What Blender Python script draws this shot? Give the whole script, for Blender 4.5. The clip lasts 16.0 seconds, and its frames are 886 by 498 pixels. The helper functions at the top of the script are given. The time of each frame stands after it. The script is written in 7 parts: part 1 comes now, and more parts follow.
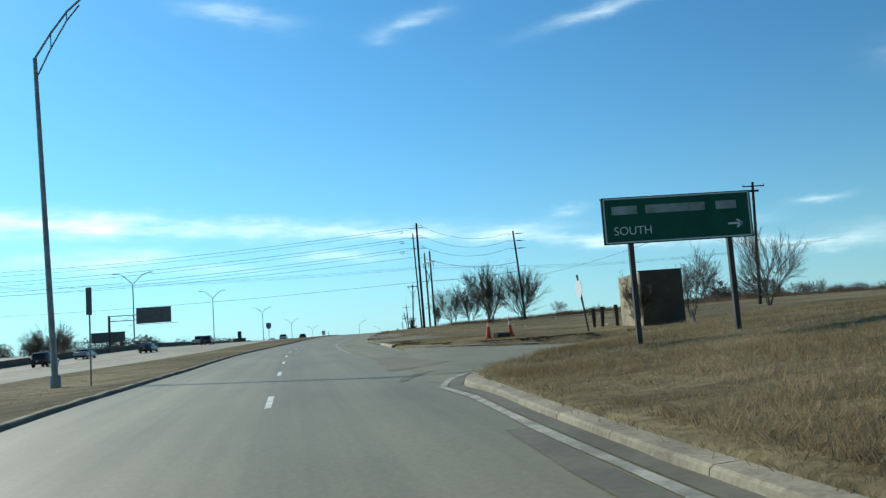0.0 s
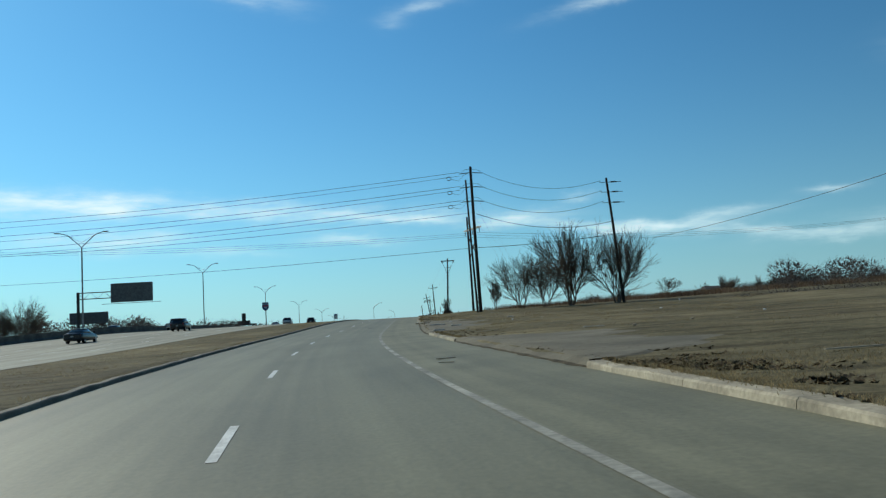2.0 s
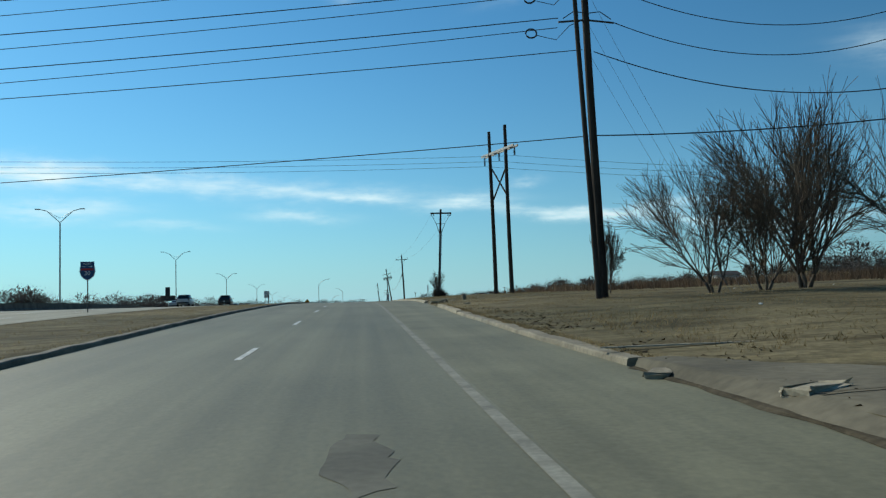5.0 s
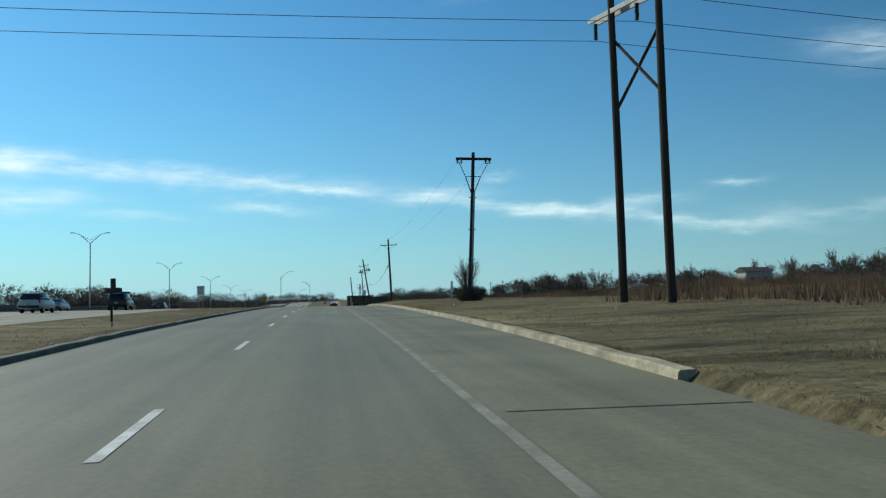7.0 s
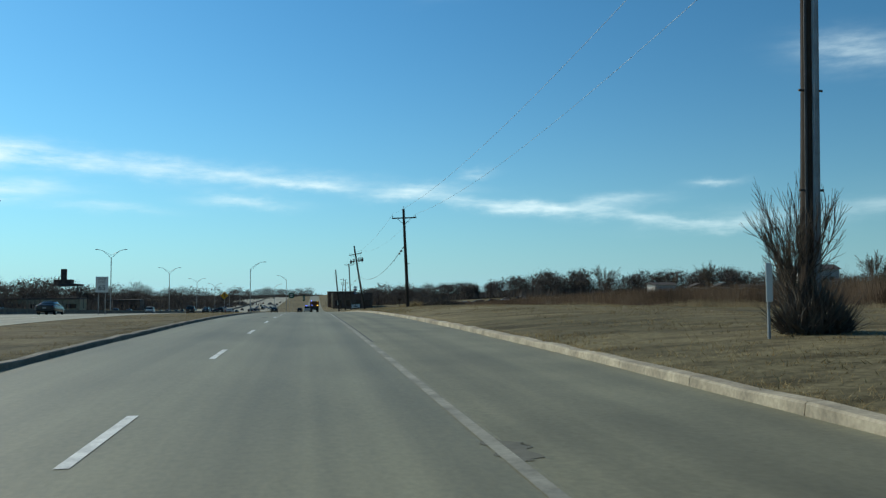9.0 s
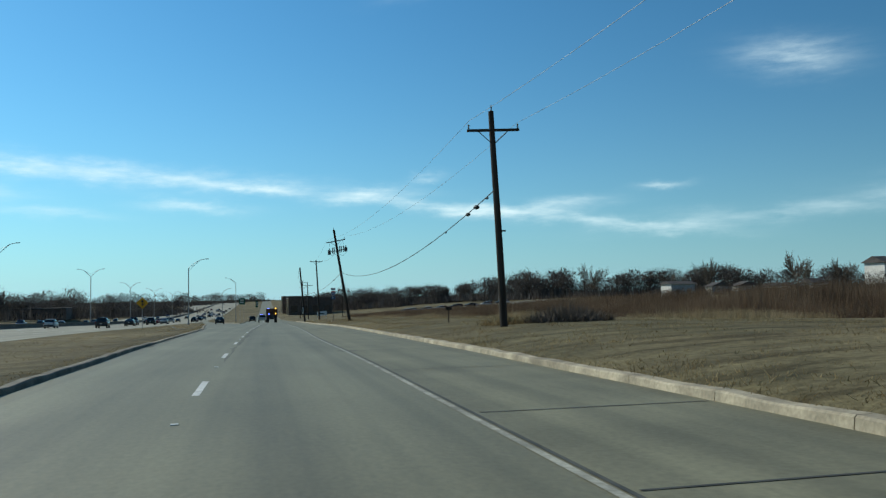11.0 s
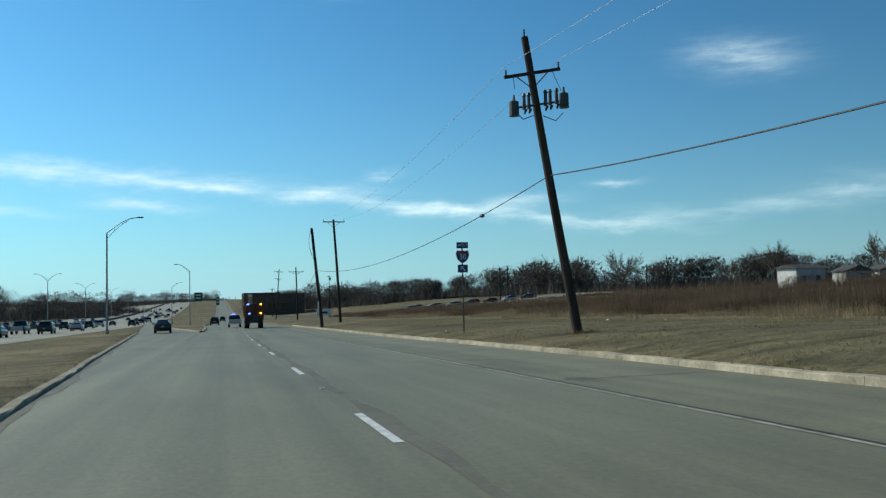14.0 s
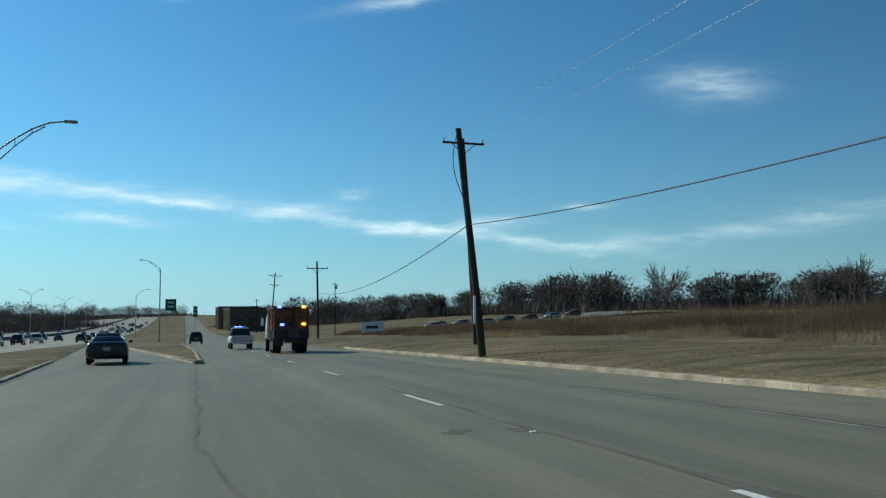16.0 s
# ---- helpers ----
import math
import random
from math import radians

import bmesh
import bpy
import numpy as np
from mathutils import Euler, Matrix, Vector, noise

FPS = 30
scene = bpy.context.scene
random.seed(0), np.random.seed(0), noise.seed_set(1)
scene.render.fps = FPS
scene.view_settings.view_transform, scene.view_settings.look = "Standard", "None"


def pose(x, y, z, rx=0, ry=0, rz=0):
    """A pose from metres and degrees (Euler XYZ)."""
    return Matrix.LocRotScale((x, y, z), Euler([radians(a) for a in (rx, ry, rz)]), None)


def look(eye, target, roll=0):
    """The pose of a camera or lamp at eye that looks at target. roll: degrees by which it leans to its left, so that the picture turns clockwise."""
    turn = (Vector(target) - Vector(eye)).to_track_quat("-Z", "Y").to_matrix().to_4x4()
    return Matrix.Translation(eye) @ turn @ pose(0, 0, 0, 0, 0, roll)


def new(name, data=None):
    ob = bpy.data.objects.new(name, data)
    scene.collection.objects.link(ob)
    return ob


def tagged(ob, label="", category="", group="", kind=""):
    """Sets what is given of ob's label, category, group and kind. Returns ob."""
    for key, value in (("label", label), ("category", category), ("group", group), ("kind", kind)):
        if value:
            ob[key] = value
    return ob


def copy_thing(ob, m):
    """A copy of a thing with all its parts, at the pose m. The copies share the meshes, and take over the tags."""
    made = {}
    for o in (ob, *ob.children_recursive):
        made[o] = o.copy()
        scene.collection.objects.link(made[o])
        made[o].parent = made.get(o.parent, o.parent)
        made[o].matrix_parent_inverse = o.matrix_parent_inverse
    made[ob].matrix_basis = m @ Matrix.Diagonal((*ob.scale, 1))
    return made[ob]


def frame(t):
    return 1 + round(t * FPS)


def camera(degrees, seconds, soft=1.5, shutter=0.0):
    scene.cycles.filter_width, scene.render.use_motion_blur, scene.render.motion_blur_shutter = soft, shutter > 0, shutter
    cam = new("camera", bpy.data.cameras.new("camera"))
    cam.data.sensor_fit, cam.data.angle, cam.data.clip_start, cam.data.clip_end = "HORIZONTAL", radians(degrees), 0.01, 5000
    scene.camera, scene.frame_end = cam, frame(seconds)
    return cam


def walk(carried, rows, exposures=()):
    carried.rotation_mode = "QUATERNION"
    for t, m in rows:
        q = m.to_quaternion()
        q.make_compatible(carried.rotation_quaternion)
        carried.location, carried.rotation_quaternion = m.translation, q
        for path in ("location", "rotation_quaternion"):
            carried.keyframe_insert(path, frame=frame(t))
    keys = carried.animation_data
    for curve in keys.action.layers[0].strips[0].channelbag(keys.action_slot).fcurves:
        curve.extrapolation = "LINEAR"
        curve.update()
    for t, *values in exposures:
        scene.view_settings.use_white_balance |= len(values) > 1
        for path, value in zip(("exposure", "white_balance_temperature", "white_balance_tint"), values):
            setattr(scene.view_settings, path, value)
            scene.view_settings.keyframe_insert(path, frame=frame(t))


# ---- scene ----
cam = camera(55.4, 16.0, soft=1.3)
PATH = [
    (0, (0.00, 0.00, 1.458), (0.743, 9.914, 2.532), -4.03),
    (0.5, (-1.17, 10.82, 1.741), (-0.362, 20.725, 2.862), -4.32),
    (1, (-2.28, 21.68, 2.027), (-1.445, 31.583, 3.173), -4.23),
    (1.5, (-3.31, 32.78, 2.271), (-2.572, 42.697, 3.308), -3.97),
    (2, (-4.19, 43.95, 2.429), (-3.564, 53.887, 3.333), -3.22),
    (2.5, (-5.01, 55.15, 2.647), (-4.417, 65.099, 3.498), -2.70),
    (3, (-5.67, 66.18, 2.885), (-4.980, 76.125, 3.708), -1.96),
    (3.5, (-6.10, 77.12, 3.107), (-5.240, 87.052, 3.884), -2.14),
    (4, (-6.35, 87.91, 3.289), (-5.347, 97.832, 3.998), -2.54),
    (4.5, (-6.42, 99.24, 3.512), (-5.284, 109.152, 4.182), -2.22),
    (5, (-6.35, 110.97, 3.811), (-5.091, 120.866, 4.463), -1.60),
    (5.5, (-6.18, 122.97, 4.160), (-4.809, 132.857, 4.803), -1.04),
    (6, (-5.94, 135.14, 4.518), (-4.477, 145.014, 5.153), -0.72),
    (6.5, (-5.68, 147.36, 4.861), (-4.135, 157.216, 5.476), -0.65),
    (7, (-5.44, 159.49, 5.160), (-3.822, 169.343, 5.737), -0.99),
    (7.5, (-5.27, 171.73, 5.410), (-3.604, 181.578, 5.972), -0.68),
    (8, (-5.01, 183.77, 5.625), (-3.236, 193.596, 6.168), -0.54),
    (8.5, (-4.72, 195.80, 5.763), (-2.947, 205.624, 6.292), -0.27),
    (9, (-4.46, 207.91, 5.811), (-2.603, 217.721, 6.343), -0.29),
    (9.5, (-4.25, 220.11, 5.861), (-2.253, 229.896, 6.407), -0.50),
    (10, (-4.11, 232.42, 5.913), (-1.944, 242.167, 6.476), -0.79),
    (10.5, (-4.04, 244.84, 5.940), (-1.723, 254.554, 6.512), -0.99),
    (11, (-4.05, 257.39, 5.910), (-1.639, 267.081, 6.477), -0.92),
    (11.5, (-4.17, 270.09, 5.796), (-1.736, 279.771, 6.335), -0.29),
    (12, (-4.28, 283.05, 5.605), (-1.768, 292.718, 6.120), -1.05),
    (12.5, (-4.34, 296.20, 5.402), (-1.722, 305.837, 5.964), -2.16),
    (13, (-4.33, 309.39, 5.169), (-1.587, 318.992, 5.714), -2.10),
    (13.5, (-4.34, 322.69, 4.922), (-1.502, 332.266, 5.462), -1.69),
    (14, (-4.40, 336.15, 4.676), (-1.475, 345.692, 5.212), -1.34),
    (14.5, (-4.55, 349.78, 4.392), (-1.516, 359.295, 4.947), -1.44),
    (15, (-4.64, 363.32, 4.084), (-1.404, 372.765, 4.697), -1.65),
    (15.5, (-4.73, 376.95, 3.766), (-1.365, 386.340, 4.423), -1.45),
    (16, (-4.87, 390.76, 3.405), (-1.606, 400.184, 4.175), -0.36),
]
walk(cam, [(t, look(eye, target, roll)) for t, eye, target, roll in PATH],
     [(0, -0.05, 6420, 3), (0.5, -0.46, 6420, 3), (1.5, -0.46, 6420, 3), (3, -0.47, 6420, 3), (10, -0.36, 6420, 3), (13, -0.34, 6420, 3), (14, -0.28, 6350, 3), (15.5, -0.25, 6300, 3), (16, -0.38, 6300, 3)])

# ---------------------------------------------------------------- light
SUN_ELEV, SUN_AZ = radians(33), radians(-42)      # azimuth from +y, negative to the left
world = bpy.data.worlds.new("sky")
scene.world = world
world.use_nodes = True


def sky_nodes():
    nt = world.node_tree
    nt.nodes.clear()
    out = nt.nodes.new("ShaderNodeOutputWorld")
    bg = nt.nodes.new("ShaderNodeBackground")
    sky = nt.nodes.new("ShaderNodeTexSky")
    sky.sky_type, sky.sun_disc = "NISHITA", False
    sky.sun_elevation, sky.sun_rotation = SUN_ELEV, SUN_AZ
    sky.altitude, sky.air_density, sky.dust_density, sky.ozone_density = 150, 1.0, 0.3, 2.5
    bg.inputs["Strength"].default_value = 0.148
    coord = nt.nodes.new("ShaderNodeTexCoord")
    sep = nt.nodes.new("ShaderNodeSeparateXYZ")
    nt.links.new(coord.outputs["Generated"], sep.inputs[0])

    def math_node(op, a, b=None, clamp=False):
        n = nt.nodes.new("ShaderNodeMath")
        n.operation, n.use_clamp = op, clamp
        for k, v in ((0, a), (1, b)):
            if v is None:
                continue
            if isinstance(v, (int, float)):
                n.inputs[k].default_value = v
            else:
                nt.links.new(v, n.inputs[k])
        return n.outputs[0]

    # direction as azimuth (to the right of +y) and elevation, radians
    az = math_node("ARCTAN2", sep.outputs[0], sep.outputs[1])
    el = math_node("ARCSINE", sep.outputs[2])
    comb = nt.nodes.new("ShaderNodeCombineXYZ")
    nt.links.new(az, comb.inputs[0])
    nt.links.new(el, comb.inputs[1])
    # wisps: noise stretched along the horizon
    mp = nt.nodes.new("ShaderNodeMapping")
    mp.inputs["Scale"].default_value = (9, 46, 1)
    mp.inputs["Rotation"].default_value = (0, 0, radians(4))
    nt.links.new(comb.outputs[0], mp.inputs[0])
    nz = nt.nodes.new("ShaderNodeTexNoise")
    nz.inputs["Scale"].default_value, nz.inputs["Detail"].default_value, nz.inputs["Roughness"].default_value = 1.6, 6, 0.6
    nt.links.new(mp.outputs[0], nz.inputs["Vector"])
    # a second, finer noise bends and frays the edges
    wp = nt.nodes.new("ShaderNodeMapping")
    wp.inputs["Scale"].default_value = (14, 34, 1)
    nt.links.new(comb.outputs[0], wp.inputs[0])
    fray = nt.nodes.new("ShaderNodeTexNoise")
    fray.inputs["Scale"].default_value, fray.inputs["Detail"].default_value, fray.inputs["Roughness"].default_value = 1.0, 5, 0.62
    nt.links.new(wp.outputs[0], fray.inputs["Vector"])
    el_f = math_node("ADD", el, math_node("MULTIPLY", math_node("SUBTRACT", fray.outputs["Fac"], 0.5), 0.030))
    total = None
    # streaks of thin cloud: azimuth, elevation, half length, half height, tilt, strength (degrees)
    for a, e, la, le, tilt, k in CLOUDS:
        da = math_node("SUBTRACT", az, radians(a))
        de = math_node("SUBTRACT", math_node("SUBTRACT", el_f, radians(e)), math_node("MULTIPLY", da, math.tan(radians(tilt))))
        qa = math_node("POWER", math_node("ABSOLUTE", math_node("DIVIDE", da, radians(la))), 2)
        qe = math_node("POWER", math_node("ABSOLUTE", math_node("DIVIDE", de, radians(le))), 2)
        g = math_node("MULTIPLY", math_node("EXPONENT", math_node("MULTIPLY", math_node("ADD", qa, qe), -1)), k)
        total = g if total is None else math_node("ADD", total, g)
    lumps = math_node("MULTIPLY", math_node("SUBTRACT", nz.outputs["Fac"], 0.24), 2.2, True)
    amount = math_node("MULTIPLY", math_node("MULTIPLY", total, lumps), 0.9, True)
    mix = nt.nodes.new("ShaderNodeMixRGB")
    nt.links.new(amount, mix.inputs[0])
    tint = nt.nodes.new("ShaderNodeMixRGB")
    tint.blend_type = "MULTIPLY"
    tint.inputs[0].default_value = 1.0
    tint.inputs[2].default_value = SKY_TINT
    nt.links.new(sky.outputs[0], tint.inputs[1])
    # aureole: the sky brightens towards the sun
    dot = nt.nodes.new("ShaderNodeVectorMath")
    dot.operation = "DOT_PRODUCT"
    nt.links.new(coord.outputs["Generated"], dot.inputs[0])
    dot.inputs[1].default_value = (math.sin(SUN_AZ) * math.cos(SUN_ELEV), math.cos(SUN_AZ) * math.cos(SUN_ELEV), math.sin(SUN_ELEV))
    gain = math_node("ADD", math_node("MULTIPLY", dot.outputs["Value"], 0.38), 0.575)
    bright = nt.nodes.new("ShaderNodeVectorMath")
    bright.operation = "SCALE"
    nt.links.new(tint.outputs[0], bright.inputs[0])
    nt.links.new(gain, bright.inputs["Scale"])
    # pale haze towards the horizon
    haze = nt.nodes.new("ShaderNodeMixRGB")
    fall = math_node("MULTIPLY", math_node("EXPONENT", math_node("MULTIPLY", math_node("MAXIMUM", el, 0.0), -10.5)), 0.88, True)
    nt.links.new(fall, haze.inputs[0])
    nt.links.new(bright.outputs[0], haze.inputs[1])
    pale = nt.nodes.new("ShaderNodeVectorMath")
    pale.operation = "SCALE"
    pale.inputs[0].default_value = (4.6, 7.3, 8.5)
    nt.links.new(gain, pale.inputs["Scale"])
    nt.links.new(pale.outputs[0], haze.inputs[2])
    nt.links.new(haze.outputs[0], mix.inputs[1])
    mix.inputs[2].default_value = (7.6, 9.0, 9.5, 1)
    nt.links.new(mix.outputs[0], bg.inputs[0])
    nt.links.new(bg.outputs[0], out.inputs[0])


SKY_TINT = (0.42, 0.90, 1.12, 1)
CLOUDS = [
    (-9, 8.15, 13, 0.6, -3.2, 0.85), (-20, 8.8, 5, 0.75, -3, 0.85), (1.5, 7.35, 3.0, 0.35, -4, 0.7), (9.0, 7.0, 2.6, 0.45, 4, 0.9), (16, 5.85, 6, 0.38, -5.5, 1.0),
    (21.5, 6.0, 3.2, 0.42, 3, 0.7), (27, 4.6, 5, 0.35, -6, 0.6), (-18.5, 6.5, 4.5, 0.6, 0, 0.9), (-2.6, 6.15, 2.8, 0.4, -3, 0.75), (-11, 5.6, 3, 0.3, -2, 0.4),
    (36, 5.0, 8, 0.6, 3, 0.4), (37.0, 14.6, 3.0, 0.95, -6, 0.62), (28.7, 7.15, 1.4, 0.25, 2, 0.5), (13, 8.2, 1.1, 0.25, 5, 0.45), (43, 5.8, 2, 0.3, -3, 0.4),
    (-9, 22.0, 3.2, 0.6, -6, 0.5), (3.4, 21.4, 2.2, 0.5, 10, 0.42), (0.8, 20.3, 0.9, 0.5, 0, 0.25), (16.5, 20.9, 4.0, 0.45, 10, 0.55), (-30, 8.5, 8, 0.8, 0, 0.6), (52, 6.5, 8, 0.6, 0, 0.4),
]
sky_nodes()
sun = new("sun", bpy.data.lights.new("sun", "SUN"))
sun.data.energy, sun.data.angle, sun.data.color = 4.7, radians(0.6), (1.0, 0.93, 0.80)
sun.matrix_world = look((0, 0, 0), (-math.sin(SUN_AZ) * math.cos(SUN_ELEV), -math.cos(SUN_AZ) * math.cos(SUN_ELEV), -math.sin(SUN_ELEV)))
sun.location = (-60, 120, 90)
scene.view_settings.exposure = 0.0

# ---------------------------------------------------------------- the lie of the land
PROFILE = [(-60, -1.4), (0, -0.00), (22, 0.57), (44, 0.97), (66, 1.43), (88, 1.83), (111, 2.35), (135, 3.06), (159, 3.70), (184, 4.17), (208, 4.35), (232, 4.46), (257, 4.45), (283, 4.15), (309, 3.71), (336, 3.22), (363, 2.63), (391, 1.95), (430, 1.20), (470, 0.40), (551, -1.4), (650, -3.2), (780, -4.4), (920, -4.0),
           (1100, -1.8), (1400, 2.2), (1700, 4.0), (4500, 4.0)]
DASH_X = [(-60, 5.2), (0, -0.5), (18, -2.5), (31, -3.85), (42, -5.05), (54, -6.3), (67, -7.55), (79, -8.38), (91, -8.82), (103.5, -8.86), (116, -8.66), (156, -7.41),
          (168.5, -7.15), (181, -6.94), (193, -6.7), (217, -6.24), (274, -4.65), (286, -4.35), (298, -3.98), (310.5, -3.5), (323, -3.08), (335, -2.53), (347, -2.03), (359, -1.55),
          (371, -1.02), (384, -0.55), (395.5, 0.0), (407, 0.45), (421, 1.15), (433, 1.62), (450, 2.25), (625, 8.6), (4500, 150)]
LEFT_X = [(-60, -1.0), (0, -6.0), (17, -7.8), (27, -8.8), (71, -12.4), (94, -13.2), (130, -12.6), (177, -11.1), (274, -8.07), (300, -7.75), (312, -7.52), (323, -7.33), (335, -7.1), (350, -7.0),
          (358, -7.25), (364, -7.5), (381, -8.1), (416, -9.0), (443, -9.7), (520, -13), (640, -17), (4500, 90)]
EDGE_X = [(-60, 9.2), (0, 3.2), (17, 1.2), (54, -2.6), (61, -3.25), (69, -3.95), (85, -4.75), (94, -5.02), (100, -4.98), (114, -4.73), (153, -3.76), (164, -3.45), (179, -3.12), (202, -2.7), (214, -2.42),
          (263, -1.13), (270, -0.82), (282, -0.3), (302, 0.28), (315, 0.98), (343, 2.3), (351, 2.76), (385, 4.1), (395, 4.7), (420, 5.6), (450, 6.6), (625, 12.8), (4500, 154)]
RIGHT_X = [(-60, 9.6), (0, 3.05), (6, 2.42), (9, 2.12), (12.5, 1.75), (15.7, 1.5), (18, 1.5), (30, 1.4), (44, 0.8), (51.5, 0.2), (61, -0.42), (75, -1.5), (80, -1.85), (90, -2.3), (98, -2.45), (110, -2.15), (120, -1.85), (137, -1.7), (155, -0.9), (170, -0.15),
           (203, 0.95), (232, 2.0), (265, 2.6), (306, 4.5), (347, 6.6), (374, 7.8), (405, 8.8), (450, 10.0), (625, 16), (4500, 158)]
FWAY_X = [(-60, -16), (0, -19), (50, -22.5), (120, -23), (190, -18.5), (250, -17), (400, -18.0), (470, -16.5), (560, -15.5), (640, -16.5), (4500, 90.5)]
FW_WIDTH = 27.0


TABLES = {}


def along(table, y):
    if id(table) not in TABLES:
        TABLES[id(table)] = [p[0] for p in table]
    ys = TABLES[id(table)]
    if y <= ys[0]:
        return table[0][1]
    if y >= ys[-1]:
        return table[-1][1]
    lo, hi = 0, len(ys) - 1
    while hi - lo > 1:
        k = (lo + hi) // 2
        if ys[k] <= y:
            lo = k
        else:
            hi = k
    (a, u), (b, v) = table[lo], table[hi]
    return u + (v - u) * (y - a) / (b - a)


def smooth(table, y, span=9.0):
    return sum(along(table, y + d * span) * w for d, w in ((-1, 0.2), (-0.5, 0.2), (0, 0.2), (0.5, 0.2), (1, 0.2)))


def road_z(y):
    return smooth(PROFILE, y, 8.0) if y < 420 else smooth(PROFILE, y, 30.0)


def dash_x(y):
    return smooth(DASH_X, y)


def left_x(y):
    return smooth(LEFT_X, y)


def edge_x(y):
    return smooth(EDGE_X, y)


def right_x(y):
    return smooth(RIGHT_X, y, 8.0)


def fway_x(y):
    return smooth(FWAY_X, y)


BANK_NEAR = [(0, 0.12), (2, 0.2), (5, 0.55), (10, 1.05), (20, 1.5), (40, 2.0), (120, 2.6), (900, 5)]
BANK_FIELD = [(0, 0.12), (3, 0.2), (8, 0.42), (25, 0.62), (60, 1.45), (120, 1.9), (300, 2.2), (900, 4)]
BANK_FAR = [(0, 0.14), (2.5, 0.45), (6, 0.62), (12, 0.66), (25, 0.35), (45, 0.05), (120, 0.4), (300, 2.5), (900, 6)]


SIDE_NEAR = [(1.0, 18.6), (1.3, 17.8), (1.5, 17.2), (1.75, 18.6), (2.1, 19.5), (2.65, 20.6), (3.35, 21.9), (4.35, 23.3), (5.95, 24.4), (7.8, 25.4), (14, 27.4), (40, 30), (120, 36), (3000, 200)]
SIDE_FAR = [(0.5, 48.0), (1.1, 46.2), (2.0, 44.6), (3.6, 42.5), (5, 41.3), (8, 39.7), (12, 38.9), (15, 38.7), (40, 41), (120, 48), (3000, 220)]


def side_rise(x):
    return 0.02 * max(0, min(x, 130) - 14)


LINE_X = [(-20, 1.8), (0, 0.0), (11, -1.17), (22, -2.28), (33, -3.3), (44, -4.2), (55, -5.0), (66, -5.65), (77, -6.1), (88, -6.35), (160, -5.4)]
CROSSFALL = [(-60, 0.034), (20, 0.035), (45, 0.033), (60, 0.026), (80, 0.019), (100, 0.012), (130, 0.004), (150, 0)]


def crossfall(x, y):
    """How far the banked bend lifts (right) or drops (left) the ground; x and y are arrays. Nothing beyond y = 170."""
    def at(table):
        return np.interp(y, [p[0] for p in table], [p[1] for p in table])

    c, l, r = at(LINE_X), at(LEFT_X) - 0.5, at(RIGHT_X) + 0.5
    lift = at(CROSSFALL) * (np.clip(x, l, r) - c) * np.clip(1 - (x - r) / 8, 0, 1)
    return lift + np.interp(y, [110, 170], [0.018, 0]) * np.minimum(0, np.maximum(x, -60) - l)


def right_z(d, y):
    """Height of the verge and field over the road, d metres beyond the kerb."""
    a, b, c = along(BANK_NEAR, d), along(BANK_FIELD, d), along(BANK_FAR, d)
    f = min(1, max(0, (y - 24) / 14))
    v = a * (1 - f) + b * f
    f = min(1, max(0, (y - 195) / 70))
    v = v * (1 - f) + c * f
    x = d + right_x(y)
    n, m = along(SIDE_NEAR, x), along(SIDE_FAR, x)
    inside = min(1, max(0, min(y - n, m - y) + 0.35) / 0.35)
    return v * (1 - inside) + (side_rise(x) - 0.05) * inside


def ground_z(x, y):
    z = road_z(y)
    if x > right_x(y):
        d = x - right_x(y)
        if y > 300 and d > 20:
            # the field stays level while the road runs down into the valley
            w = min(1, (d - 20) / 90) * min(1, (y - 300) / 130)
            z = z * (1 - w) + (3.0 + 0.004 * min(d, 400)) * w
        z += 2.7 * min(1, max(0, (d - 42) / 55)) * min(1, max(0, (y - 250) / 60)) * min(1, max(0, (500 - y) / 80))
        z += right_z(d, y) + 0.10 * noise.noise((x * 0.11, y * 0.09, 3)) * min(1, (x - right_x(y)) / 5)
    elif x < fway_x(y) - 2 * FW_WIDTH - 2:
        d = fway_x(y) - 2 * FW_WIDTH - 2 - x
        w = min(1, d / 90) * min(1, max(0, (y - 300) / 130))
        z = z * (1 - w) + 3.0 * w + 0.6 * min(1, d / 30)
    return z


